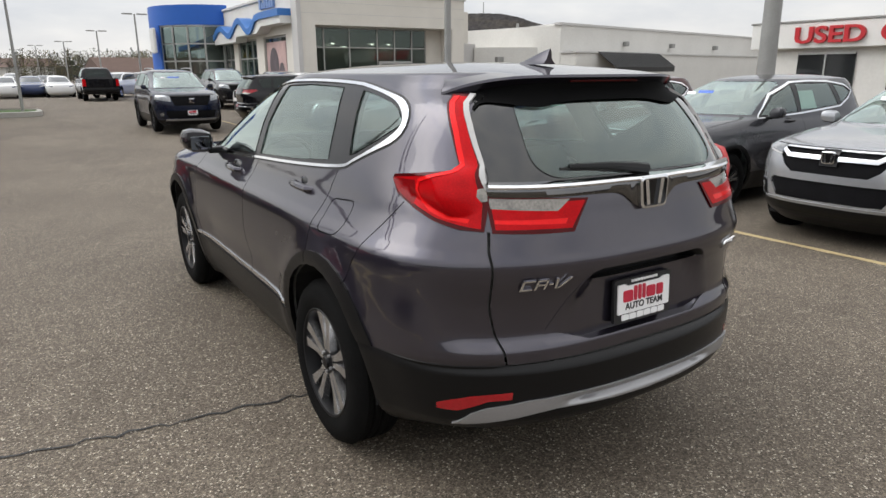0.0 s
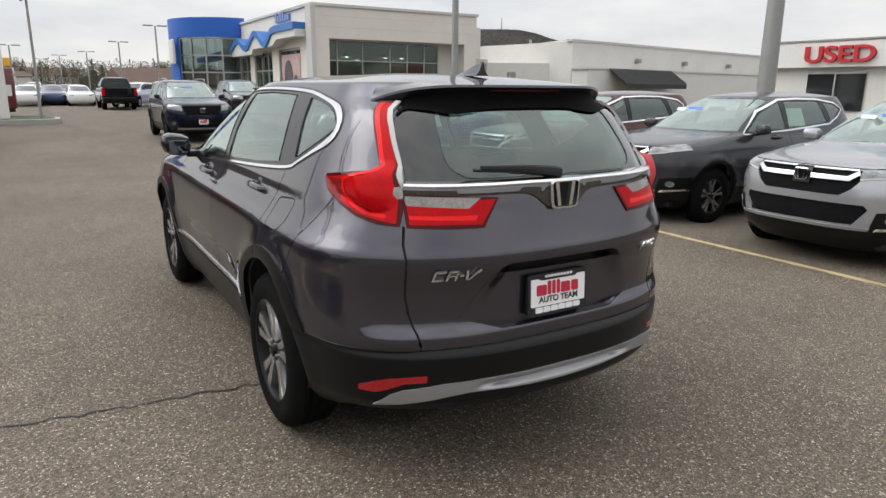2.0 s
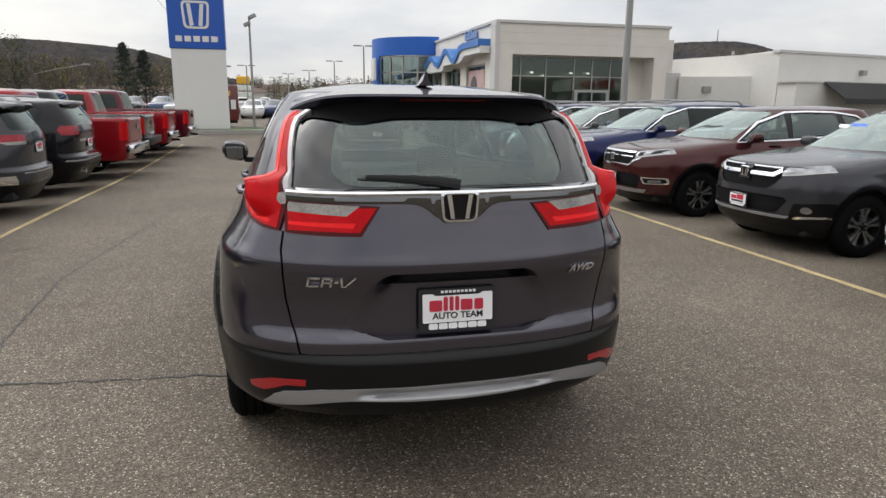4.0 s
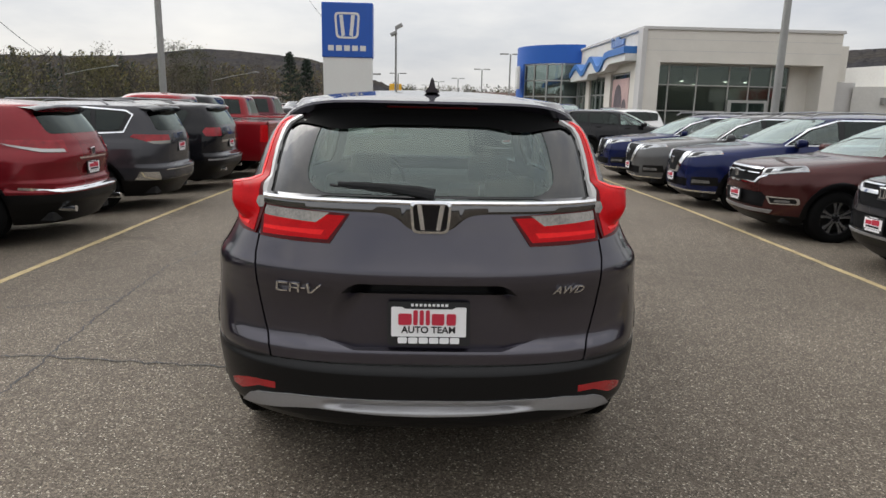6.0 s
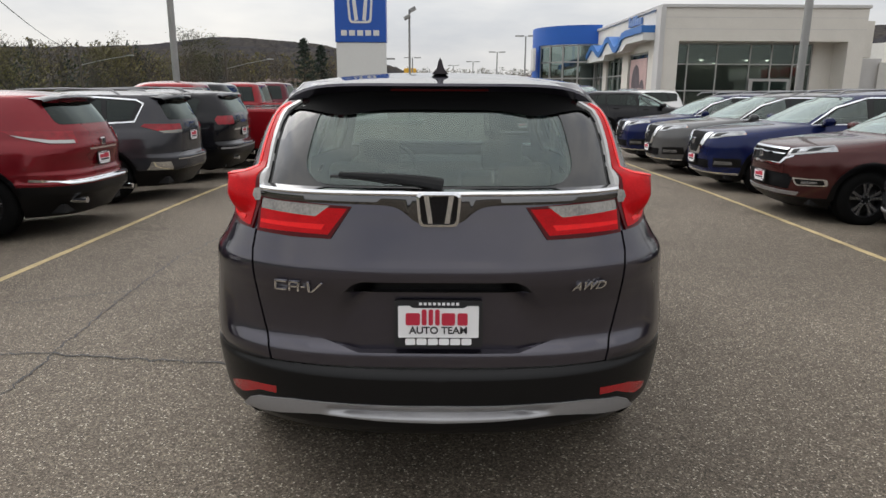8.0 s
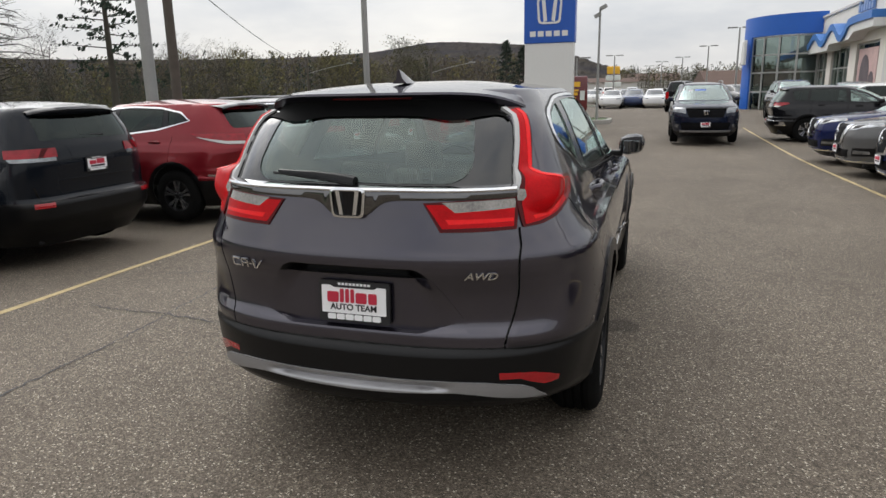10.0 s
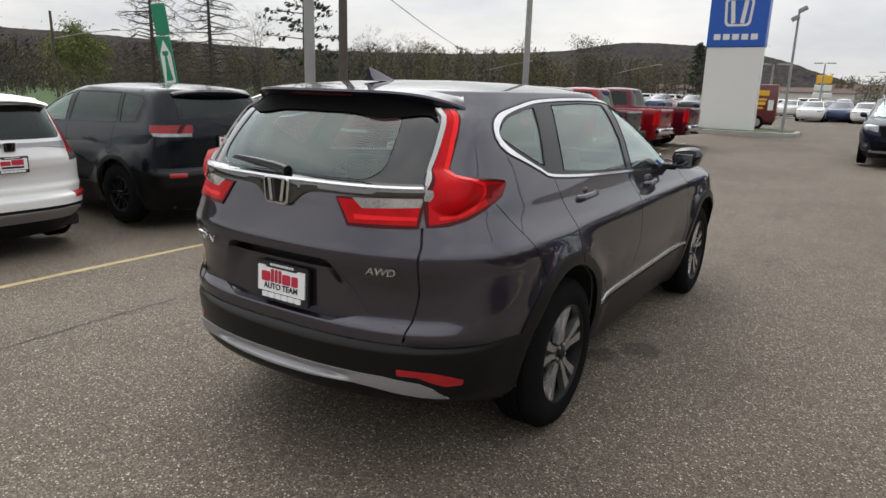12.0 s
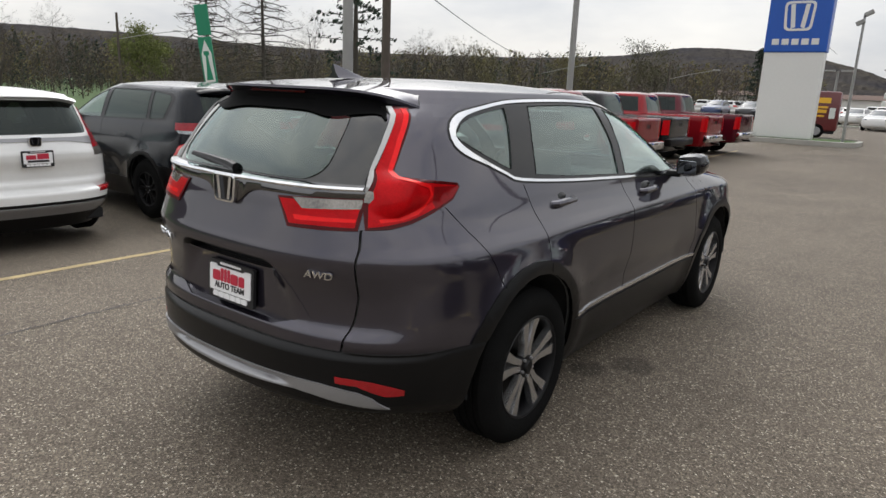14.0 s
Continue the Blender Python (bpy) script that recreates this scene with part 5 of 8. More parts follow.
def suv(name, label, body, m, o, group=""):
    """A parked car from the common body, with the model's own lamps, panes, grille and trim."""
    car = thing(name, label, "car", m, group)
    s = suv_shape(grid=(22, 34, 20), dz=.045, **o.get("shape", {}))
    bm = car_shell(s)
    R, made, nid = [], [], [10]

    def add(view, poly, nm, mat, proud=0.0, lab="", clip=None):
        i = nid[0]
        nid[0] += 1
        made.append((i, nm, mat, proud, lab))
        R.append((view, poly, i) if clip is None else (view, poly, i, clip))

    def pair(view, poly, nm, mat, proud=0.0, lab=""):
        add(view, poly, nm, mat, proud, lab)
        add(view, mirrored(poly), nm, mat, proud, lab)

    def sides(poly, nm, mat, proud=0.0, lab="", clip=None):
        add("left", poly, nm, mat, proud, lab, clip)
        add("right", poly, nm, mat, proud, lab, clip)

    for ax in s["axles"]:
        for v in ("left", "right"):
            R.append((v, circle(ax, .36, .398, 20), 1))
    nose = s["length"] * .89
    for v in ("left", "right"):
        R.append((v, [(nose, .3), (nose + 2, .3), (nose + 2, 1.12), (nose, 1.12)], -1))
    dlo, panes = DLO[o.get("dlo", "swoop")]
    shades = o.get("panes", ("privacy", "privacy", "glass"))
    for q in strip([(1.09, 1.14), (1.11, 1.0), (1.10, .80)], .003) + strip([(2.08, 1.10), (2.06, .50)], .003):
        R.append(("left", q, 2)); R.append(("right", q, 2))
    for pane, nm, mat in zip(panes, ("quarter_pane", "rear_door_pane", "front_door_pane"), shades):
        sides(pane, nm, mat, -.003)
    sides(dlo, "window_pillar", "gloss", -.001)
    if o.get("trim"):
        sides(grow(dlo, .022), "window_trim", o["trim"], .004)
    for d in o["details"]:
        view, poly, nm, mat, proud = d[:5]
        lab = d[5] if len(d) > 5 else ""
        if view == "wrap":
            x0 = d[6]
            zs = [p[1] for p in poly]
            for sgn in (-1, 1):
                R.append(("rear", [(sgn * x0, min(zs)), (sgn * 1.0, min(zs)), (sgn * 1.0, max(zs)), (sgn * x0, max(zs))], -1))
            sides(poly, nm, mat, proud, lab, x0)
        elif view.endswith("2"):
            pair(view[:-1], poly, nm, mat, proud, lab)
        elif view == "sides":
            sides(poly, nm, mat, proud, lab)
        else:
            add(view, poly, nm, mat, proud, lab)
    add("screen", [(-.70, 1.125), (.70, 1.125), (.53, 1.52), (-.53, 1.52)], "windscreen", "screen", -.002)
    add("rear", [(-.95, .20), (.95, .20), (.95, o.get("bumper", .45)), (-.95, o.get("bumper", .45))], "rear_bumper", "plastic", .003)
    add("front", [(-.95, .20), (.95, .20), (.95, o.get("chin", .33)), (-.95, o.get("chin", .33))], "front_apron", "plastic", .003)
    for ax in s["axles"]:
        for v in ("left", "right"):
            add(v, circle(ax, .36, .450, 20), "arch_trim", "plastic" if o.get("clad", True) else body, .006)
    sides([(.6, .2), (3.95, .2), (3.95, .44), (.6, .44)], "sill", "plastic" if o.get("clad", True) else body, .004)
    mark = carve(bm, R, s["length"])
    kx, kz = warp(bm, s, o)
    clear = {i for i, nm, mat, *_ in made if mat in ("glass", "privacy", "screen")}
    piece_mesh("body", bm, mark, {0}, M[body], car)
    piece_mesh("cabin_lining", bm, mark, {0} | {i for i, *_ in made} - clear | {2}, M["headliner"], car, proud=-.03, flip=True, rim=False)
    for i, nm, mat, proud, lab in made:
        piece_mesh(nm, bm, mark, {i}, M[body if mat == "body" else mat], car, lab, proud, .014 if i not in clear else .004)
    bm.free()
    r = o["r"]
    t = dict(axles=o["ax"])
    wheels(car, t, o.get("wheels", "plain"), o["w"] - .035, r)
    bm = bmesh.new()
    box(bm, (-.70, .25, .24), (.70, o["L"] - .3, .36), .02)
    part("underbody", bm, M["liner"], car)
    for ax in o["ax"]:
        bm = bmesh.new()
        box(bm, (-o["w"] + .14, ax - .42, .30), (o["w"] - .14, ax + .42, .80 * kz), .05)
        part("wheel_housing", bm, M["liner"], car)
    if o.get("seats", True):
        cabin(car, t)
    for sgn in (-1, 1):
        side_mirror(car, o["ax"][1] - .83, 1.14 * kz, .84 * kx, M[o.get("mirror", body)], sgn)
        door_handle(car, o["ax"][0] + .36, 1.055 * kz, .795 * kx, M[o.get("handle", body)], sgn)
        door_handle(car, o["ax"][0] + 1.36, 1.03 * kz, .82 * kx, M[o.get("handle", body)], sgn)
        if o.get("rails"):
            bm = bmesh.new()
            y0, y1, zt = o["ax"][0] - .15, o["ax"][0] + 1.55, 1.60 * kz
            tube(bm, [(sgn * .53 * kx, y0, zt - .045), (sgn * .545 * kx, y0 + .12, zt + .025), (sgn * .56 * kx, (y0 + y1) / 2, zt + .045), (sgn * .545 * kx, y1 - .12, zt + .020), (sgn * .53 * kx, y1, zt - .05)], .017, 6)
            part("roof_rail", bm, M[o["rails"]], car, smooth=True)
    if o.get("spoiler"):
        bm = bmesh.new()
        rows = []
        y0 = o.get("spoiler_y", .28)
        for k in range(21):
            u = -1 + k / 10
            a = abs(u)
            z = 1.553 * kz - .05 * a**3
            rows.append([bm.verts.new(p) for p in ((.57 * kx * u, y0 + .32, z + .022), (.57 * kx * u, y0 + .03 + .10 * a**3, z), (.57 * kx * u, y0 + .10 * a**3, z - .025), (.56 * kx * u, y0 + .14 + .08 * a**3, z - .075))])
        for a, b in zip(rows, rows[1:]):
            for i in range(3):
                bm.faces.new((a[i], a[i + 1], b[i + 1], b[i]))
        part("roof_spoiler", bm, M[o["spoiler"]], car, smooth=True)
    for kind, where, *rest in o.get("extras", ()):
        x, y, z = where
        if kind == "plate":
            turn = 0 if y < 1 else 180
            dealer_plate(car, Matrix.Translation((x, y, z)) @ Matrix.Rotation(radians(turn), 4, "Z"), fine=False)
        elif kind == "badge":
            turn = 0 if y < 1 else 180
            badge(car, Matrix.Translation((x, y, z)) @ Matrix.Rotation(radians(turn), 4, "Z"), *(rest or (.12, .10)))
        elif kind == "wiper":
            bm = bmesh.new()
            tube(bm, [(x, y, z), (x - .2, y + .005, z + .012), (x - .38, y + .02, z + .008)], [.02, .013, .008], 6)
            part("rear_wiper", bm, M["plastic"], car)
        elif kind == "exhaust":
            for sgn in (-1, 1):
                bm = bmesh.new()
                rod(bm, (sgn * x, y, z), (sgn * x, y + .22, z), .038, segs=12)
                part("exhaust_tip", bm, M["chrome"], car)
        elif kind == "sticker":
            w, h, mat = rest
            bm = bmesh.new()
            slab(bm, [(-w / 2, -h / 2), (w / 2, -h / 2), (w / 2, h / 2), (-w / 2, h / 2)], 0, .003, lambda u, v, d: Vector((x + u, y + d + v * -.55, z + v * .8)))
            part("window_sticker", bm, M[mat], car, "paper price sticker")
        elif kind == "side_sticker":
            w, h, mat = rest
            bm = bmesh.new()
            slab(bm, [(-w / 2, -h / 2), (w / 2, -h / 2), (w / 2, h / 2), (-w / 2, h / 2)], 0, .003, lambda u, v, d: Vector((x + d - v * .42 * (1 if x > 0 else -1), y + u, z + v)))
            part("window_sticker", bm, M[mat], car, "paper price sheet behind the pane")
    return car


FRONT = {
    "wing": [  # broad chrome wing over a mesh grille
        ("front", [(-.082, .755), (.082, .755), (.082, .880), (-.082, .880)], "badge_plinth", "gloss", .010),
        ("front", [(-.47, .868), (.47, .868), (.46, .882), (-.46, .882)], "grille_bar", "chrome", .013, "chrome upper edge of the grille"),
        ("front", [(-.42, .797), (.42, .797), (.495, .842), (.475, .868), (.40, .828), (-.40, .828), (-.475, .868), (-.495, .842)], "grille_blade", "chrome", .014, "chrome grille wing"),
        ("front", [(-.36, .690), (.36, .690), (.45, .738), (.505, .80), (.49, .878), (-.49, .878), (-.505, .80), (-.45, .738)], "grille", "mesh", -.014, "black mesh grille"),
        ("front", [(-.66, .888), (.66, .888), (.66, .896), (-.66, .896)], "bonnet_gap", "gloss", -.002),
        ("front2", [(.495, .806), (.66, .824), (.86, .864), (.86, .876), (.66, .836), (.495, .817)], "lamp_strip", "stripwhite", .008, "white strip under the headlamp"),
        ("front2", [(.495, .817), (.66, .836), (.86, .876), (.91, .945), (.74, .925), (.50, .884)], "headlamp", "headlamp", .006, "clear headlamp"),
        ("front", [(-.50, .47), (.50, .47), (.60, .60), (.565, .632), (-.565, .632), (-.60, .60)], "lower_intake", "mesh", -.014),
        ("front2", circle(.745, .525, .036, 12), "fog_lamp", "headlamp", .010),
        ("front2", [(.645, .425), (.86, .445), (.86, .470), (.665, .452)], "fog_strip", "chrome", .010, "chrome strip under the fog lamp"),
        ("front2", [(.61, .40), (.90, .42), (.90, .60), (.66, .585)], "fog_surround", "plastic", .003),
        ("front", [(-.60, .425), (.60, .425), (.63, .452), (-.63, .452)], "front_lip", "satin", .012, "silver lip")],
    "bars": [  # grille of bright bars over a chrome line that runs out under swept lamps
        ("front", [(-.43, .846), (.43, .846), (.45, .866), (-.45, .866)], "grille_bar", "chrome", .012, "chrome grille bar"),
        ("front", [(-.42, .800), (.42, .800), (.43, .811), (-.43, .811)], "grille_bar", "chrome", .010),
        ("front", [(-.39, .690), (.39, .690), (.46, .752), (.56, .785), (.56, .802), (.44, .772), (.375, .713), (-.375, .713), (-.44, .772), (-.56, .802), (-.56, .785), (-.46, .752)], "grille_edge", "chrome", .012, "chrome lower edge of the grille"),
        ("front", [(-.38, .70), (.38, .70), (.44, .765), (.455, .872), (-.455, .872), (-.44, .765)], "grille", "mesh", -.012, "black grille"),
        ("front2", [(.82, .868), (.885, .892), (.897, .952), (.83, .925)], "turn_lamp", "amber", .008, "orange turn lamp"),
        ("front2", [(.50, .797), (.64, .818), (.80, .856), (.80, .866), (.64, .830), (.50, .809)], "lamp_strip", "stripwhite", .008),
        ("front2", [(.50, .812), (.57, .822), (.585, .868), (.51, .860)], "lamp_cup", "alloydark", .007, "dark chamber of the headlamp"),
        ("front2", [(.66, .842), (.74, .860), (.755, .912), (.675, .890)], "lamp_cup", "alloydark", .007, "dark chamber of the headlamp"),
        ("front2", [(.46, .785), (.66, .815), (.86, .862), (.90, .965), (.76, .93), (.47, .868)], "headlamp", "headlamp", .006, "clear headlamp"),
        ("front", [(-.55, .43), (.55, .43), (.60, .565), (.54, .61), (-.54, .61), (-.60, .565)], "lower_intake", "mesh", -.012),
        ("front2", rounded([(.685, .512), (.80, .522), (.80, .552), (.69, .548)], .010, 2), "fog_lamp", "headlamp", .008, "round fog lamp"),
        ("front2", rounded([(.655, .500), (.835, .512), (.832, .566), (.625, .566)], .012, 2), "fog_pocket", "plastic", .003),
        ("front2", rounded([(.642, .486), (.850, .498), (.848, .580), (.595, .580)], .018, 2), "fog_bezel", "chrome", .009, "chrome fog lamp bezel"),
        ("front", [(-.62, .36), (.62, .36), (.66, .405), (-.66, .405)], "front_lip", "satin", .012)],
    "vee": [  # chrome V round a dark grille
        ("front2", [(.13, .605), (.245, .605), (.455, .885), (.325, .885)], "grille_vee", "chrome", .014, "chrome V of the grille"),
        ("front", [(-.20, .585), (.20, .585), (.235, .615), (-.235, .615)], "grille_vee", "chrome", .014),
        ("front", [(-.22, .61), (.22, .61), (.36, .885), (-.36, .885)], "grille", "mesh", -.010, "black grille"),
        ("front2", [(.80, .880), (.845, .892), (.87, .955), (.82, .942)], "turn_lamp", "amber", .008, "orange turn lamp"),
        ("front2", [(.50, .822), (.62, .838), (.66, .895), (.53, .875)], "lamp_cup", "alloydark", .007, "dark chamber of the headlamp"),
        ("front2", [(.42, .80), (.60, .815), (.84, .875), (.88, .965), (.70, .925), (.47, .885)], "headlamp", "headlamp", .006, "clear headlamp"),
        ("front", [(-.48, .39), (.48, .39), (.52, .53), (-.52, .53)], "lower_intake", "mesh", -.012),
        ("front2", [(.60, .46), (.80, .47), (.80, .52), (.62, .52)], "fog_lamp", "headlamp", .006),
        ("front2", [(.58, .42), (.86, .44), (.86, .57), (.60, .56)], "fog_surround", "plastic", .003),
        ("front", [(-.80, .315), (.80, .315), (.82, .345), (-.82, .345)], "front_lip", "chrome", .012, "chrome lip")],
    "dark": [  # wide black grille
        ("front", [(-.44, .665), (.44, .665), (.52, .845), (-.52, .845)], "grille", "mesh", -.008, "wide black grille"),
        ("front", [(-.54, .845), (.54, .845), (.54, .870), (-.54, .870)], "grille_bar", "gloss", .012),
        ("front2", [(.52, .745), (.88, .79), (.90, .875), (.70, .875), (.53, .862)], "headlamp", "headlamp", .006, "slim headlamp"),
        ("front", [(-.60, .38), (.60, .38), (.66, .56), (-.66, .56)], "lower_intake", "mesh", -.012),
        ("front2", circle(.74, .475, .045, 12), "fog_lamp", "headlamp", .010),
        ("front", [(-.66, .31), (.66, .31), (.66, .36), (-.66, .36)], "front_lip", "satin", .012)],
}
BACK = {
    "tall": [  # lamps that climb the rear pillars
        ("wrap", [(.0, 1.02), (.40, 1.02), (.46, 1.10), (.43, 1.22), (.47, 1.34), (.56, 1.50), (.40, 1.50), (.30, 1.28), (.0, 1.17)], "tail_lamp", "lenspark", .008, "tall red tail lamp", .615),
        ("wrap", [(.0, .94), (.36, .94), (.40, 1.02), (.0, 1.02)], "reversing_lamp", "lensclear", .006, "clear lower lamp", .615),
        ("rear", rounded([(-.585, 1.17), (.585, 1.17), (.56, 1.49), (-.56, 1.49)], .05), "rear_window", "privacy", -.002, "dark rear window"),
        ("rear", [(-.61, 1.06), (-.30, 1.10), (.30, 1.10), (.61, 1.06), (.61, 1.135), (-.61, 1.135)], "gate_trim", "satin", .010, "silver strip on the tailgate"),
        ("rear2", [(.62, .56), (.80, .56), (.80, .61), (.62, .61)], "rear_reflector", "reflector", .006),
        ("rear", [(-.60, .36), (.60, .36), (.72, .44), (.66, .47), (-.66, .47), (-.72, .44)], "skid_plate", "satin", .012, "silver bumper lip")],
    "blocky": [  # square double lamps on a boxy tail
        ("wrap", [(.10, 1.078), (.115, 1.078), (.12, 1.166), (.105, 1.166)], "lamp_divider", "lensdeep", .010, "", .46),
        ("wrap", [(.0, 1.078), (.34, 1.080), (.37, 1.158), (.0, 1.168)], "tail_lamp", "lenspark", .012, "red square tail lamp", .46),
        ("wrap", [(.0, 1.042), (.28, 1.044), (.32, 1.080), (.0, 1.078)], "reversing_lamp", "headlamp", .008, "clear lower lamp", .48),
        ("rear", rounded([(-.585, 1.235), (.585, 1.235), (.555, 1.475), (-.555, 1.475)], .04), "rear_window", "privacy", -.002, "dark rear window"),
        ("rear2", [(.60, .600), (.78, .600), (.78, .645), (.60, .645)], "rear_reflector", "reflector", .006),
        ("rear", [(-.70, .655), (.70, .655), (.74, .80), (.72, .80), (.685, .672), (-.685, .672), (-.72, .80), (-.74, .80)], "gate_seam", "gloss", .002),
        ("rear", [(-.50, .84), (.50, .84), (.56, .855), (-.56, .855)], "gate_trim", "body", .012)],
    "fins": [  # boomerang lamps and a chrome-edged bumper
        ("wrap", [(.0, 1.015), (.30, 1.030), (.62, 1.098), (.70, 1.125), (.30, 1.066), (.0, 1.050)], "lamp_blade", "stripwhite", .012, "milky white lamp blade", .50),
        ("wrap", [(.0, 1.015), (.30, 1.030), (.62, 1.098), (.80, 1.165), (.45, 1.165), (.0, 1.150)], "tail_lamp", "lenspark", .008, "red boomerang tail lamp", .46),
        ("rear", rounded([(-.56, 1.23), (.56, 1.23), (.535, 1.47), (-.535, 1.47)], .05), "rear_window", "privacy", -.002, "dark rear window"),
        ("rear", [(-.66, .575), (-.86, .62), (-.86, .645), (-.64, .605), (.64, .605), (.86, .645), (.86, .62), (.66, .575)], "bumper_strip", "chrome", .012, "chrome strip on the bumper"),
        ("rear", [(-.30, .935), (.30, .935), (.32, .955), (-.32, .955)], "gate_trim", "chrome", .010)],
    "slim": [  # long flat lamps
        ("wrap", [(.0, 1.045), (.30, 1.03), (.52, 1.095), (.48, 1.135), (.0, 1.125)], "tail_lamp", "lenspark", .008, "long red tail lamp", .40),
        ("wrap", [(.0, .995), (.22, .995), (.30, 1.03), (.0, 1.045)], "reversing_lamp", "lensclear", .006, "clear lower lamp", .40),
        ("rear", rounded([(-.57, 1.19), (.57, 1.19), (.54, 1.48), (-.54, 1.48)], .05), "rear_window", "privacy", -.002, "dark rear window"),
        ("rear2", [(.66, .46), (.84, .46), (.84, .58), (.70, .58)], "exhaust_bezel", "chrome", .010, "chrome exhaust bezel"),
        ("rear", [(-.60, .60), (.60, .60), (.60, .615), (-.60, .615)], "gate_trim", "chrome", .008)],
    "round": [
        ("wrap", [(.0, 1.00), (.26, 1.0), (.32, 1.08), (.28, 1.15), (.0, 1.15)], "tail_lamp", "lenspark", .008, "red tail lamp in a silver bezel", .52),
        ("rear", rounded([(-.57, 1.20), (.57, 1.20), (.54, 1.48), (-.54, 1.48)], .05), "rear_window", "privacy", -.002, "dark rear window"),
        ("rear", [(-.52, .885), (.52, .885), (.52, .925), (-.52, .925)], "gate_trim", "chrome", .010, "chrome bar over the plate"),
        ("rear", [(-.86, .565), (.86, .565), (.86, .595), (-.86, .595)], "bumper_strip", "satin", .010)],
}
upright = [(.20, .22), (.33, .13), (.42, .05), (.50, .0), (.64, .0), (.66, .03), (.70, .07), (.90, .06), (1.0, .055), (1.14, .075), (1.22, .10), (1.475, .25), (1.55, .30)]
wide_top = [(.20, .78), (.30, .835), (.45, .872), (.60, .893), (.75, .900), (.90, .892), (1.0, .875), (1.10, .850), (1.2, .81), (1.3, .775), (1.4, .735), (1.5, .68), (1.55, .63)]
short_corner = [(.2, .62), (1.15, .50), (1.475, .35), (1.55, .33)]

for kind in FRONT.values():  # the noses stand tall, with the lamps just under the bonnet's edge
    for i, d in enumerate(kind):
        kind[i] = (d[0], [(u, z + .07 * min(1.0, max(0.0, (z - .55) / .30))) for u, z in d[1]], *d[2:])

ROW = "cars parked facing the aisle"
BACKS = "cars parked with their tails to the aisle"
sib = dict(L=4.586, w=.925, h=1.65, ax=(1.03, 3.69), r=.36, dlo="swoop", trim="chrome", details=FRONT["wing"], chin=.42, panes=("glass", "glass", "glass"))
old = dict(L=4.55, w=.910, h=1.64, ax=(1.0, 3.62), r=.35, dlo="swoop", trim="chrome", chin=.34)
vee = dict(L=4.69, w=.920, h=1.70, ax=(1.04, 3.745), r=.36, dlo="straight", trim="chrome", rails="satin", details=FRONT["vee"], chin=.33)


def with_(o, **k):
    d = dict(o)
    d.update(k)
    return d


def facing(x_front, yc, L, turn=0):
    """Pose of a car on the east side whose nose is at x_front."""
    return stand(x_front + L, yc, 90 + turn)


suv("crossover_car", "silver crossover with a chrome winged grille, parked", "silver", facing(4.55, 1.87, 4.586),
    with_(sib, wheels="two_tone", extras=[("badge", (0, 4.572, .905), .135, .115), ("sticker", (.33, 2.86, 1.40), .16, .05, "plate"), ("sticker", (.02, 2.90, 1.42), .30, .045, "bluesticker")]), ROW)
suv("crossover_car", "charcoal grey crossover with a price sheet in its window", "darkgrey", facing(4.65, 4.45, 4.586),
    with_(sib, wheels="two_tone", extras=[("badge", (0, 4.572, .905), .135, .115), ("plate", (0, 4.625, .575)), ("sticker", (.42, 2.84, 1.40), .14, .05, "plate"), ("sticker", (.15, 2.88, 1.42), .24, .045, "bluesticker"),
                                             ("side_sticker", (-.655, 1.75, 1.31), .40, .24, "sticker")]), ROW)
suv("crossover_car", "copper red crossover with a three-bar chrome grille", "crimson", facing(4.42, 7.10, 4.55),
    with_(old, wheels="two_tone", details=FRONT["bars"], panes=("glass", "glass", "glass"), extras=[("badge", (0, 4.585, .865), .12, .10), ("plate", (0.0, 4.585, .56))]), ROW)
suv("crossover_car", "deep blue crossover with a chrome V grille", "blue", facing(4.45, 9.75, 4.69),
    with_(vee, wheels="multi", extras=[("badge", (0, 4.705, .85), .12, .11), ("plate", (0, 4.72, .56))]), ROW)
suv("crossover_car", "grey crossover with a chrome V grille", "gunmetal", facing(4.45, 12.4, 4.69),
    with_(vee, wheels="multi", extras=[("badge", (0, 4.705, .85), .12, .11), ("plate", (0, 4.72, .56))]), ROW)
suv("crossover_car", "dark blue crossover with roof rails and a V grille", "blue", facing(4.48, 15.0, 4.69),
    with_(vee, wheels="multi", extras=[("badge", (0, 4.705, .85), .12, .11)]), ROW)

suv("crossover_car", "white crossover with tall red tail lamps and a dealer plate", "white", stand(-5.0, 1.36, 90),
    with_(old, wheels="multi", details=BACK["tall"], bumper=.50, spoiler="white", extras=[("badge", (0, .078, 1.125), .125, .10), ("plate", (0, .045, .955)), ("wiper", (.02, .17, 1.20))]), BACKS)
suv("sport_utility_car", "blue-black off-road car with black wheels and square tail lamps", "slate", stand(-4.95, 3.9, 90),
    dict(L=4.82, w=.970, h=1.76, ax=(1.02, 3.93), r=.385, dlo="straight", shape=dict(YR=upright, W=wide_top, LR=short_corner, nr=4.0), details=BACK["blocky"], wheels="black", bumper=.66,
         spoiler="gloss", spoiler_y=.16, clad=True, extras=[("plate", (0, .035, 1.06)), ("wiper", (.22, .13, 1.37))]), BACKS)
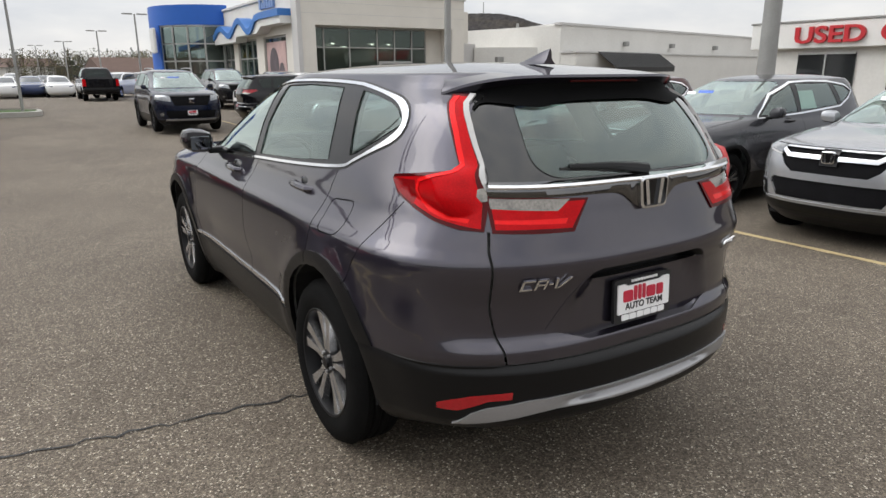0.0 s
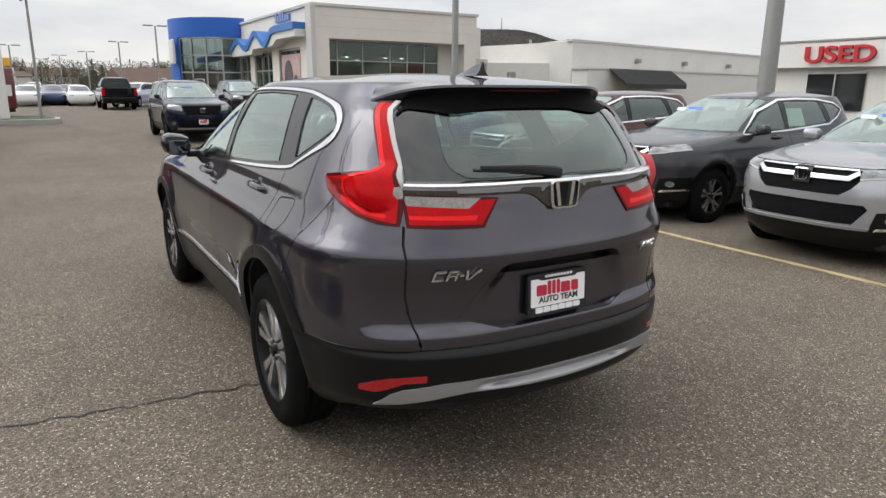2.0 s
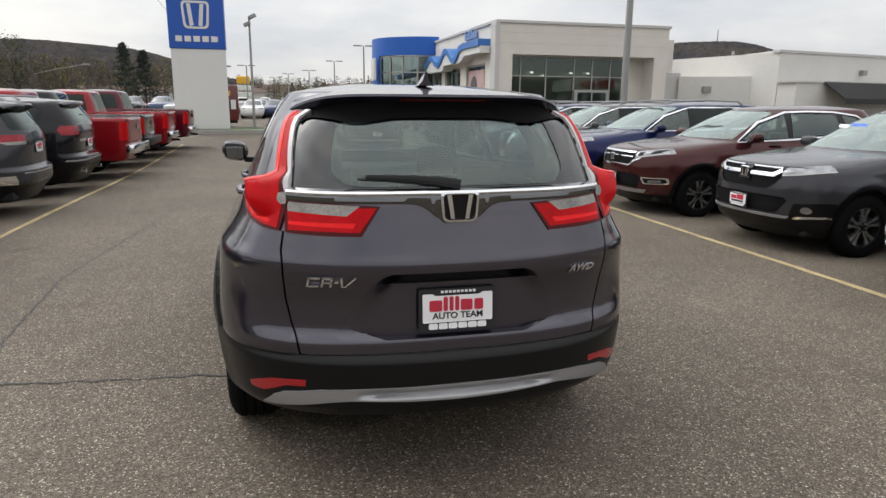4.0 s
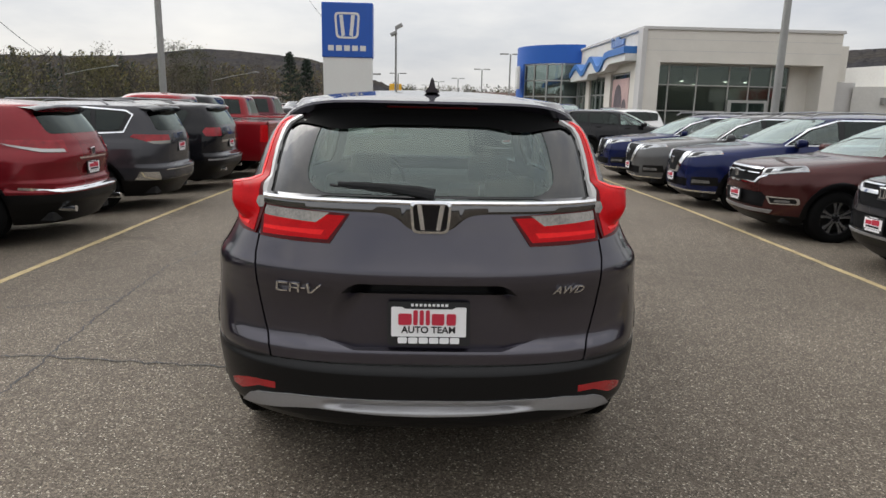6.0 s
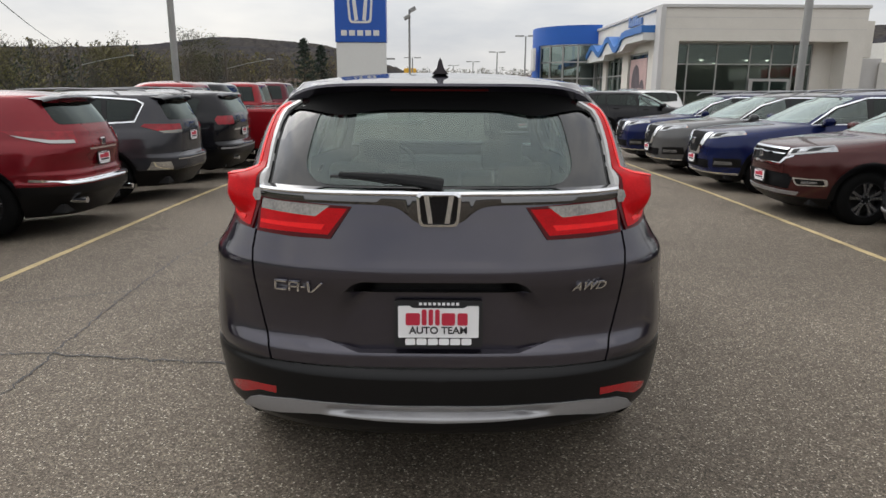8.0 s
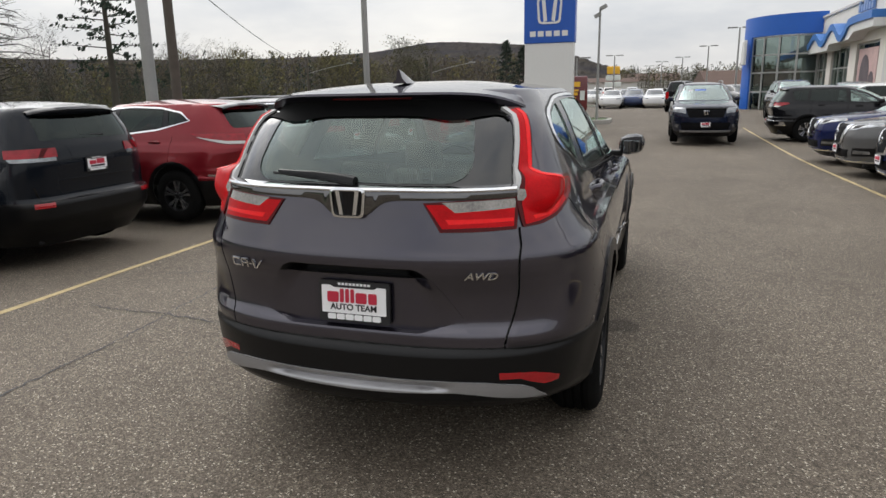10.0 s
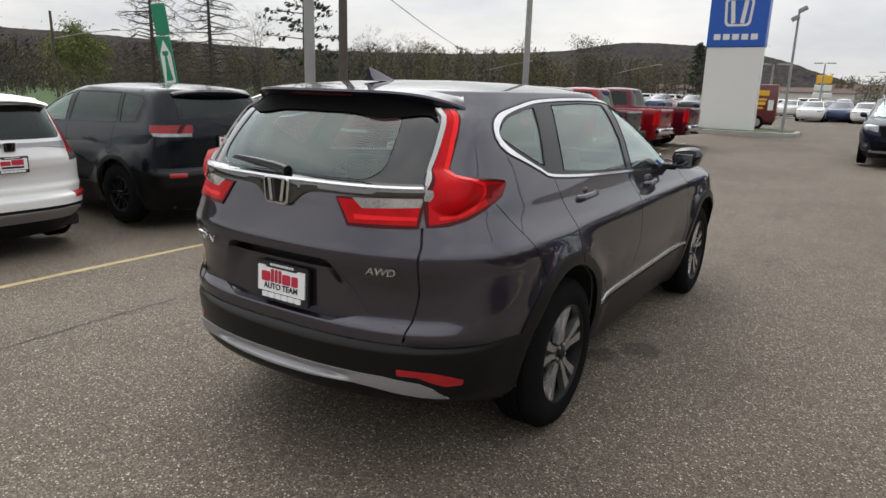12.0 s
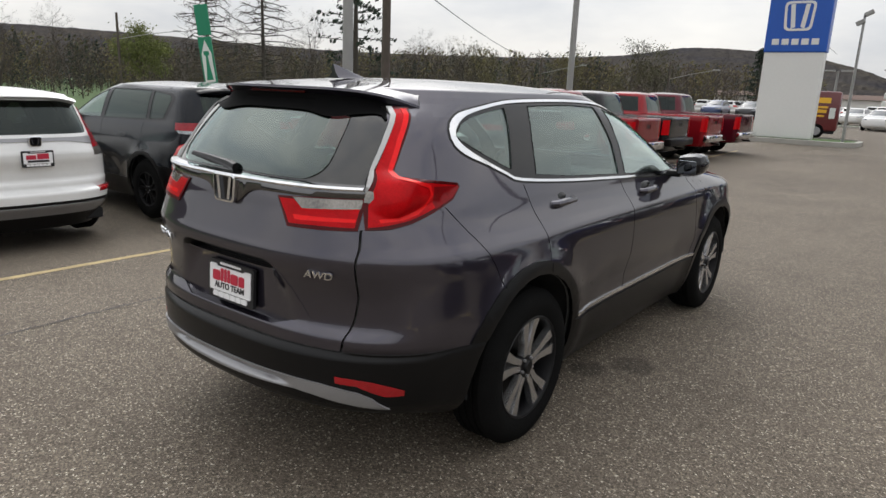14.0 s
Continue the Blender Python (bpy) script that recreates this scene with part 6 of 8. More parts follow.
suv("crossover_car", "wine red crossover with boomerang tail lamps and chrome bumper strip", "wine", stand(-4.27, 6.5, 90),
    dict(L=4.89, w=.957, h=1.69, ax=(1.06, 3.885), r=.365, dlo="wedge", trim="chrome", details=BACK["fins"], wheels="two_tone", bumper=.56, spoiler="black", spoiler_y=.30,
         extras=[("plate", (0, .068, .86)), ("badge", (0, .062, 1.06), .10, .10), ("exhaust", (.60, .02, .40))]), BACKS)
suv("sport_utility_car", "grey three-row car with long red tail lamps", "darkgrey", stand(-4.10, 9.15, 90),
    dict(L=4.89, w=.962, h=1.68, ax=(1.11, 3.90), r=.375, dlo="straight", trim="chrome", shape=dict(YR=upright), details=BACK["slim"], wheels="multi", bumper=.45, spoiler="gloss", spoiler_y=.16, rails="satin",
         extras=[("plate", (0, .055, .98)), ("wiper", (.25, .14, 1.30))]), BACKS)
suv("sport_utility_car", "black three-row car with bezelled tail lamps and roof rails", "black", stand(-4.06, 11.85, 90),
    dict(L=5.10, w=.995, h=1.74, ax=(1.10, 4.12), r=.385, dlo="straight", shape=dict(YR=upright, W=wide_top, LR=short_corner, nr=4.0), details=BACK["round"], wheels="multi", bumper=.57, spoiler="black", spoiler_y=.16, rails="satin",
         extras=[("plate", (0, .05, .92)), ("exhaust", (.55, .02, .42))]), BACKS)
suv("sport_utility_car", "dark navy car with a wide black grille, standing in the aisle", "navy", stand(2.5, 23.9, 180),
    dict(L=4.84, w=.985, h=1.82, ax=(1.08, 3.90), r=.39, dlo="straight", details=FRONT["dark"], wheels="black", rails="satin", shape=dict(W=wide_top), panes=("privacy", "privacy", "glass"),
         extras=[("badge", (0, 4.865, .92), .15, .13), ("plate", (0, 4.86, .58)), ("sticker", (.40, 3.02, 1.56), .12, .06, "plate"), ("sticker", (.1, 3.05, 1.57), .34, .05, "bluesticker")]))
suv("sport_utility_car", "black crossover seen from behind beside the showroom", "black", stand(4.45, 21.4, -90),
    dict(L=4.62, w=.93, h=1.68, ax=(1.0, 3.70), r=.37, dlo="straight", details=BACK["slim"], wheels="two_tone", bumper=.60, spoiler="black", extras=[("plate", (0, .0, .62))]))
suv("sport_utility_car", "white crossover with a black grille by the showroom", "white", stand(9.9, 26.6, 110),
    dict(L=4.6, w=.92, h=1.66, ax=(1.0, 3.68), r=.36, dlo="straight", details=FRONT["dark"], wheels="plain"))
suv("sport_utility_car", "black car with a dark grille by the showroom entrance", "black", pose(7.0, 34.4, 0, 0, 0, 180),
    dict(L=4.84, w=.985, h=1.80, ax=(1.08, 3.90), r=.39, dlo="straight", details=FRONT["dark"], wheels="plain"))
suv("crossover_car", "pale grey crossover parked by the showroom", "silver", pose(9.0, 31.0, 0, 0, 0, 170),
    dict(L=4.6, w=.92, h=1.66, ax=(1.0, 3.68), r=.36, dlo="straight", details=FRONT["dark"], wheels="plain"))
suv("crossover_car", "dark crossover parked behind the front row", "darkgrey", stand(13.4, 4.8, -90),
    with_(sib, wheels="plain"))
suv("crossover_car", "copper red crossover parked behind the front row", "crimson", stand(10.8, 2.0, -90),
    with_(old, wheels="plain", details=BACK["tall"], spoiler="crimson"))


def pickup(name, label, body, m, bumper="chrome"):
    """Crew-cab pickup: load bed with tailgate, cab, lamps and bumper."""
    car = thing(name, label, "pickup truck", m, "pickup trucks at the end of the row")
    low = dict(W=[(.42, .93), (.55, .97), (.80, .985), (1.0, .975), (1.28, .955), (1.32, .94)], YR=[(.42, .12), (.60, .06), (1.32, .05)], LR=[(.42, .25), (1.32, .22)],
               YF=[(.42, 5.75), (.6, 5.86), (.95, 5.85), (1.10, 5.75), (1.20, 5.3), (1.27, 4.5), (1.32, 4.3)], LF=[(.42, .8), (1.32, .7)], nr=5, nf=3, crown=.01, axles=(1.25, 4.95), flare=.02, arch=.46,
               grid=(14, 34, 14), dz=.06, length=5.89)
    bm = car_shell(low)
    R = [(v, circle(ax, .40, .46, 20), 1) for ax in low["axles"] for v in ("left", "right")]
    for sgn, k in ((-1, 10), (1, 11)):
        R.append(("rear", [(sgn * .80, .86), (sgn * 1.0, .86), (sgn * 1.0, 1.25), (sgn * .80, 1.25)], -1))
        R.append(("left" if sgn < 0 else "right", [(-.1, .86), (.22, .86), (.20, 1.25), (-.1, 1.25)], k, .80))
    for q in strip([(-.79, .82), (-.79, 1.31)], .005) + strip([(.79, .82), (.79, 1.31)], .005) + strip([(-.79, .80), (.79, .80)], .006):
        R.append(("rear", q, 2))
    R.append(("rear", rounded([(-.14, 1.08), (.14, 1.08), (.14, 1.18), (-.14, 1.18)], .02), 12))
    for v in ("left", "right"):
        R += [(v, q, 2) for q in strip([(1.98, .60), (1.98, 1.31)], .006)]
    mark = carve(bm, R, low["length"])
    piece_mesh("load_bed", bm, mark, {0}, M[body], car)
    piece_mesh("bed_lining", bm, mark, {0, 2, 10, 11, 12}, M["liner"], car, proud=-.03, flip=True, rim=False)
    for k in (10, 11):
        piece_mesh("tail_lamp", bm, mark, {k}, M["lens"], car, "red tail lamp", .008)
    piece_mesh("tailgate_handle", bm, mark, {12}, M["gloss"], car, "black tailgate handle", -.01)
    bm.free()
    cab = dict(W=[(1.27, .93), (1.35, .90), (1.55, .83), (1.75, .76), (1.86, .69), (1.90, .64)], YR=[(1.27, 1.98), (1.35, 2.0), (1.86, 2.16), (1.90, 2.24)], LR=[(1.27, .3), (1.9, .3)],
               YF=[(1.27, 4.55), (1.35, 4.35), (1.86, 3.55), (1.90, 3.45)], LF=[(1.27, .5), (1.9, .5)], nr=4.5, nf=3, crown=.05, axles=(-5, 50), flare=0, arch=.4, grid=(14, 24, 14), dz=.04, length=5.89)
    bm = car_shell(cab)
    R = []
    for v, k in (("left", 10), ("right", 12)):
        R.append((v, [(2.20, 1.36), (3.02, 1.36), (3.02, 1.82), (2.30, 1.80)], k))
        R.append((v, [(3.12, 1.36), (4.20, 1.36), (3.62, 1.80), (3.12, 1.82)], k + 1))
    VIEWS["cab_back"] = (0, lambda c, L: c.y < 2.6)
    R.append(("cab_back", rounded([(-.60, 1.38), (.60, 1.38), (.56, 1.80), (-.56, 1.80)], .04), 14))
    R.append(("screen", [(-.74, 1.36), (.74, 1.36), (.60, 1.84), (-.60, 1.84)], 15))
    mark = carve(bm, R, 5.89)
    piece_mesh("cab", bm, mark, {0}, M[body], car)
    piece_mesh("cab_lining", bm, mark, {0}, M["liner"], car, proud=-.03, flip=True, rim=False)
    for k, nm in ((10, "rear_door_pane"), (11, "front_door_pane"), (12, "rear_door_pane"), (13, "front_door_pane"), (14, "back_window"), (15, "windscreen")):
        piece_mesh(nm, bm, mark, {k}, M["privacy" if k < 15 else "screen"], car, "", -.003, .004)
    bm.free()
    bm = bmesh.new()
    box(bm, (-.92, -.06, .56), (.92, .12, .76), .03)
    part("rear_bumper", bm, M[bumper], car, "bright step bumper" if bumper == "chrome" else "", smooth=True)
    bm = bmesh.new()
    box(bm, (-.80, .3, .40), (.80, 5.5, .60), .02)
    part("chassis", bm, M["liner"], car)
    bm = bmesh.new()
    rod(bm, (0, -.12, .48), (0, .5, .48), .035, segs=8)
    part("tow_hitch", bm, M["plastic"], car)
    for ax in low["axles"]:
        for sgn in (-1, 1):
            wheel(car, sgn * .945, ax, .40, "multi", .235, .26, sgn)
    for sgn in (-1, 1):
        side_mirror(car, 4.15, 1.42, .93, M["plastic"], sgn)
    return car


pickup("pickup_truck", "bright red crew-cab pickup truck with chrome bumper", "red", stand(-3.72, 14.5, 90))
pickup("pickup_truck", "dark grey crew-cab pickup truck", "black", stand(-3.85, 17.2, 90), "plastic")
pickup("pickup_truck", "red crew-cab pickup truck with chrome bumper", "red", stand(-3.65, 19.85, 90))
pickup("pickup_truck", "dark red crew-cab pickup truck with a bed cover", "maroon", stand(-3.4, 22.5, 90))
pickup("pickup_truck", "black pickup truck driving off the lot", "black", pose(2.6, 43.0, 0, 0, 0, 0), "plastic")


# ---- the ground and its markings ----
def ground():
    near = [k * .3 for k in range(-30, 31)]
    far = [9.8, 11, 12.5, 14.5, 17, 20, 24, 29, 35, 45, 60, 90, 150, 300, 900]
    axis = [-v for v in far[::-1]] + near + far
    vs = [(x, y + 2.2, fall(x, y + 2.2)) for y in axis for x in axis]
    n = len(axis)
    fs = [(j * n + i, j * n + i + 1, (j + 1) * n + i + 1, (j + 1) * n + i) for j in range(n - 1) for i in range(n - 1)]
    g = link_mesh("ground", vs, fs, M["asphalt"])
    tagged(g, "worn grey-brown asphalt of the car lot", "ground", kind="structure")


ground()


def painted_line(x, y0, y1):
    random.seed(int(abs(x) * 100))
    n = int((y1 - y0) / .25)
    bm = bmesh.new()
    rows = []
    for k in range(n + 1):
        y = y0 + (y1 - y0) * k / n
        rows.append([bm.verts.new((x + sx * (.036 + random.uniform(-.006, .006)), y, fall(x, y) + z)) for sx, z in ((-1, .001), (-.96, .005), (.96, .005), (1, .001))])
    for a, b in zip(rows, rows[1:]):
        for i in range(3):
            bm.faces.new((a[i], a[i + 1], b[i + 1], b[i]))
    tagged(part("line_yellow", bm, M["lineyellow"]), "worn yellow painted line on the asphalt", "road line", kind="structure")


painted_line(-4.0, -14, 24)
painted_line(4.44, -14, 27)


def crack(pts, seed):
    """A ragged open crack: a narrow dark ribbon sunk in a slightly raised, broken lip."""
    random.seed(seed)
    path = []
    for (x0, y0), (x1, y1) in zip(pts, pts[1:]):
        n = max(2, int(math.hypot(x1 - x0, y1 - y0) / .05))
        for k in range(n):
            t = k / n
            path.append((x0 + (x1 - x0) * t + random.uniform(-.022, .022), y0 + (y1 - y0) * t + random.uniform(-.022, .022)))
    path.append(pts[-1])
    bm = bmesh.new()
    prev = None
    for i, (x, y) in enumerate(path):
        q, p = path[min(i + 1, len(path) - 1)], path[max(i - 1, 0)]
        d = Vector((q[0] - p[0], q[1] - p[1], 0)).normalized()
        nrm = Vector((-d.y, d.x, 0))
        w = random.uniform(.0035, .0095)
        row = [bm.verts.new(Vector((x, y, fall(x, y) + .004)) + nrm * w), bm.verts.new(Vector((x, y, fall(x, y) + .004)) - nrm * w)]
        if prev:
            bm.faces.new((prev[0], prev[1], row[1], row[0]))
        prev = row
    tagged(part("crack", bm, M["rubber"]), "dark ragged crack in the asphalt", "crack", kind="structure")


crack([(-2.36, -.4), (-2.31, 1.31), (-2.45, 2.6), (-2.59, 4.24), (-2.41, 6.34), (-2.2, 9.0)], 3)
crack([(-3.3, 1.95), (-2.15, 1.70), (-1.46, 1.53), (-1.15, 1.50), (-.75, 1.46)], 5)
crack([(-3.4, 3.0), (-2.5, 3.1)], 7)


# ---- the pylon sign on its grass island ----
def pylon():
    e = thing("pylon_sign", "tall white pylon with a blue sign box on top", "sign", pose(-5.05, 30.2, 0))
    w = 2.38
    bm = bmesh.new(); box(bm, (.04, 0, .14), (w - .04, .55, 3.66), .02)
    part("pylon_base", bm, M["signwhite"], e, "white sheet-metal pylon base")
    bm = bmesh.new(); box(bm, (0, -.05, 3.66), (w, .62, 6.12), .04)
    b = part("sign_box", bm, M["signblue"], e, "blue illuminated sign box")
    bm = bmesh.new()
    pl = lambda u, v, d: Vector((w / 2 + u, d, 5.06 + v))
    out = rounded([(-.52, -.55), (.52, -.55), (.60, .62), (-.60, .62)], .22, 4)
    ins = rounded([(-.42, -.46), (.42, -.46), (.50, .53), (-.50, .53)], .16, 4)
    a, c, d2 = ([bm.verts.new(pl(u, v, d)) for u, v in q] for q, d in ((out, -.052), (out, -.075), (ins, -.075)))
    i2 = [bm.verts.new(pl(u, v, -.052)) for u, v in ins]
    for p, q in ((a, c), (c, d2), (d2, i2)):
        for k in range(len(out)):
            bm.faces.new((p[k], p[(k + 1) % len(out)], q[(k + 1) % len(out)], q[k]))
    part("emblem_frame", bm, M["signwhite"], b, "white emblem frame")
    for sx in (-1, 1):
        bm = bmesh.new()
        slab(bm, [(sx * .10, -.40), (sx * .26, -.46), (sx * .36, .50), (sx * .20, .50)][::sx], -.052, -.075, pl)
        part("emblem_upright", bm, M["signwhite"], b)
    for k in range(5):
        bm = bmesh.new()
        u = -.90 + k * .375
        slab(bm, [(u, -1.10), (u + .27, -1.10), (u + .27, -.86), (u, -.86)], -.052, -.075, pl)
        part("name_bar", bm, M["signwhite"], b, "white bar in place of a letter")
    return e


pylon()


def kerb_island(name, label, x0, x1, y0, y1):
    e = thing(name, label, "kerb island", None, kind="structure")
    out = rounded([(x0, y0), (x1, y0), (x1, y1), (x0, y1)], .9, 5)
    ins = rounded([(x0 + .18, y0 + .18), (x1 - .18, y0 + .18), (x1 - .18, y1 - .18), (x0 + .18, y1 - .18)], .8, 5)
    bm = bmesh.new()
    rings = [[bm.verts.new((u, v, z)) for u, v in q] for q, z in ((out, -.4), (out, .12), (ins, .135), (ins, .09))]
    for p, q in zip(rings, rings[1:]):
        for k in range(len(out)):
            bm.faces.new((p[k], p[(k + 1) % len(out)], q[(k + 1) % len(out)], q[k]))
    part("kerb", bm, M["concrete"], e, "weathered concrete kerb")
    bm = bmesh.new()
    bm.faces.new([bm.verts.new((u, v, .10)) for u, v in ins])
    part("turf", bm, M["grass"], e, "short green grass")


kerb_island("kerb_island", "grass island with a concrete kerb round the pylon", -8.5, -.95, 29.5, 32.6)
kerb_island("kerb_island", "far grass verge with a concrete kerb", -60, 3.0, 56.5, 59.0)


def lamp_post(x, y, h, r, label, head="cobra", arm=(0, 1), base=0.0):
    e = thing("street_lamp", label, "lamp post", stand(x, y, 0, base), "lamp posts of the lot")
    bm = bmesh.new()
    rod(bm, (0, 0, 0), (0, 0, h), r, r * .7, 14)
    part("pole", bm, M["galv"], e, smooth=True)
    bm = bmesh.new()
    box(bm, (-r * 2, -r * 2, 0), (r * 2, r * 2, .03), .004)
    part("base_plate", bm, M["galv"], e)
    if head == "flood":
        for k, (dx, dz) in enumerate(((.16, 0), (-.10, -.35))):
            bm = bmesh.new()
            box(bm, (-.16, -.12, -.08), (.16, .12, .08), .02, Matrix.Translation((dx, -.1, h + dz)) @ Matrix.Rotation(radians(-28), 4, "Y"))
            part("lamp_head", bm, M["galv"], e)
    elif head == "twin":
        for s in (-1, 1):
            bm = bmesh.new()
            box(bm, (-.38, -.14, -.05), (.38, .14, .05), .015, Matrix.Translation((s * .55, 0, h)))
            part("lamp_head", bm, M["galv"], e)
    return e


lamp_post(-1.62, 30.9, 5.15, .065, "slim galvanised pole with two flood lamps on the island", "flood", base=.10)
lamp_post(9.53, 16.2, 9.0, .115, "tall grey lamp pole behind the parked row")
lamp_post(12.3, 7.5, 10.0, .20, "thick grey lamp pole behind the parked cars")
for az, el, d in ((8.55, 4.34, 62), (5.85, 3.08, 78), (3.6, 2.3, 95), (1.8, 2.0, 110), (-1.2, 2.6, 75), (10.6, 2.0, 100), (-3.0, 2.5, 48), (0.6, 1.7, 130)):
    x, y = -1.85 + d * math.sin(radians(az)), -1.44 + d * math.cos(radians(az))
    lamp_post(x, y, 1.55 + d * math.tan(radians(el)), .09, "distant grey lamp pole with a double head", "twin")


def utility_pole(x, y, h, r, mat, label, arms=()):
    e = thing("utility_pole", label, "utility pole", stand(x, y), "utility poles by the road")
    bm = bmesh.new()
    rod(bm, (0, 0, 0), (0, 0, h), r, r * .75, 12)
    part("pole", bm, M[mat], e, smooth=True)
    for z, l, az in arms:
        bm = bmesh.new()
        tube(bm, [(0, 0, z), (l * .5 * math.sin(az), l * .5 * math.cos(az), z + .55), (l * math.sin(az), l * math.cos(az), z + .95)], .03, 6)
        a = part("bracket_arm", bm, M["galv"], e, smooth=True)
        bm = bmesh.new()
        box(bm, (-.3, -.1, -.06), (.3, .1, .06), .03, Matrix.Translation((l * math.sin(az), l * math.cos(az), z + .95)) @ Matrix.Rotation(math.pi / 2 - az, 4, "Z"))
        part("lamp_head", bm, M["galv"], a)
    return e


utility_pole(-8.55, 9.05, 10, .125, "galv", "pale concrete pole behind the parked cars")
utility_pole(-11.5, 13.45, 10, .14, "poledark", "dark wooden utility pole by the road")
utility_pole(-7.95, 18.3, 11, .105, "galv", "grey steel pole behind the pickup trucks")
utility_pole(-34, 62, 5.2, .12, "poledark", "wooden pole with a street lamp arm", [(3.6, 4.5, radians(80))])
utility_pole(-21, 64, 5.0, .12, "poledark", "wooden pole with a street lamp arm", [(3.4, 4.2, radians(80))])
utility_pole(-52, 26, 6.4, .12, "poledark", "wooden pole with a street lamp arm", [(4.4, 4.5, radians(20))])


def wire(a, b, sag, r=.012):
    bm = bmesh.new()
    pts = []
    for k in range(25):
        t = k / 24
        p = Vector(a).lerp(Vector(b), t)
        p.z -= sag * 4 * t * (1 - t)
        pts.append(p)
    tube(bm, pts, r, 5)
    tagged(part("overhead_wire", bm, M["cable"]), "thin black overhead wire between poles", "cable")


wire((-7.95, 18.3, 10.6), (-6.5, 60, 5.5), .5)
wire((-11.5, 13.45, 5.2), (-75, 2, 5.2), .5, .018)
wire((-11.5, 13.45, 5.0), (-34, 62, 4.8), .6, .015)


def green_sign():
    e = thing("feather_sign", "leaning green banner sign with a white arrow panel", "sign", pose(-9.55, 6.55, fall(-9.75, 6.35) + .25, 0, -7, 40))
    bm = bmesh.new(); rod(bm, (0, .04, -.4), (0, .04, 3.0), .03, .02, 8)
    part("sign_post", bm, M["galv"], e)
    bm = bmesh.new(); box(bm, (-.13, -.02, 1.50), (.13, .02, 2.42), .008)
    p = part("lower_panel", bm, M["green"], e, "green panel with a white arrow")
    bm = bmesh.new(); box(bm, (-.13, -.02, 2.45), (.13, .02, 3.02), .008, Matrix.Translation((.02, 0, 0)))
    part("upper_panel", bm, M["green"], e)
    bm = bmesh.new()
    pl = lambda u, v, d: Vector((u, d, 1.96 + v))
    slab(bm, [(-.10, -.40), (.10, -.40), (.095, .14), (0, .40), (-.095, .14)], -.021, -.026, pl)
    a = part("arrow_field", bm, M["signpaint"], p)
    bm = bmesh.new()
    slab(bm, [(-.065, -.36), (.065, -.36), (.036, -.13), (.02, .10), (.054, .12), (.054, .19), (-.054, .19), (-.054, .12), (-.02, .10), (-.036, -.13)], -.026, -.030, pl)
    part("arrow_figure", bm, M["green"], a)


green_sign()


# ---- the dealership: cream showroom with a blue corner tower ----
def pane_grid(parent, x0, x1, z0, z1, y, xs, zs, mat="showroom", label=""):
    """A glazed front in the plane y: panes between mullions, each its own piece."""
    for x in [x0, *xs, x1]:
        bm = bmesh.new(); box(bm, (x - .035, y - .05, z0), (x + .035, y + .05, z1), .004)
        part("mullion", bm, M["mullion"], parent)
    for z in [z0, *zs, z1]:
        bm = bmesh.new(); box(bm, (x0, y - .042, z - .03), (x1, y + .042, z + .03), .004)
        part("transom", bm, M["mullion"], parent)
    cols, rows = [x0, *xs, x1], [z0, *zs, z1]
    for a, b in zip(cols, cols[1:]):
        for c, d in zip(rows, rows[1:]):
            bm = bmesh.new(); box(bm, (a + .03, y - .006, c + .025), (b - .03, y + .006, d - .025))
            part("pane", bm, M[mat], parent)


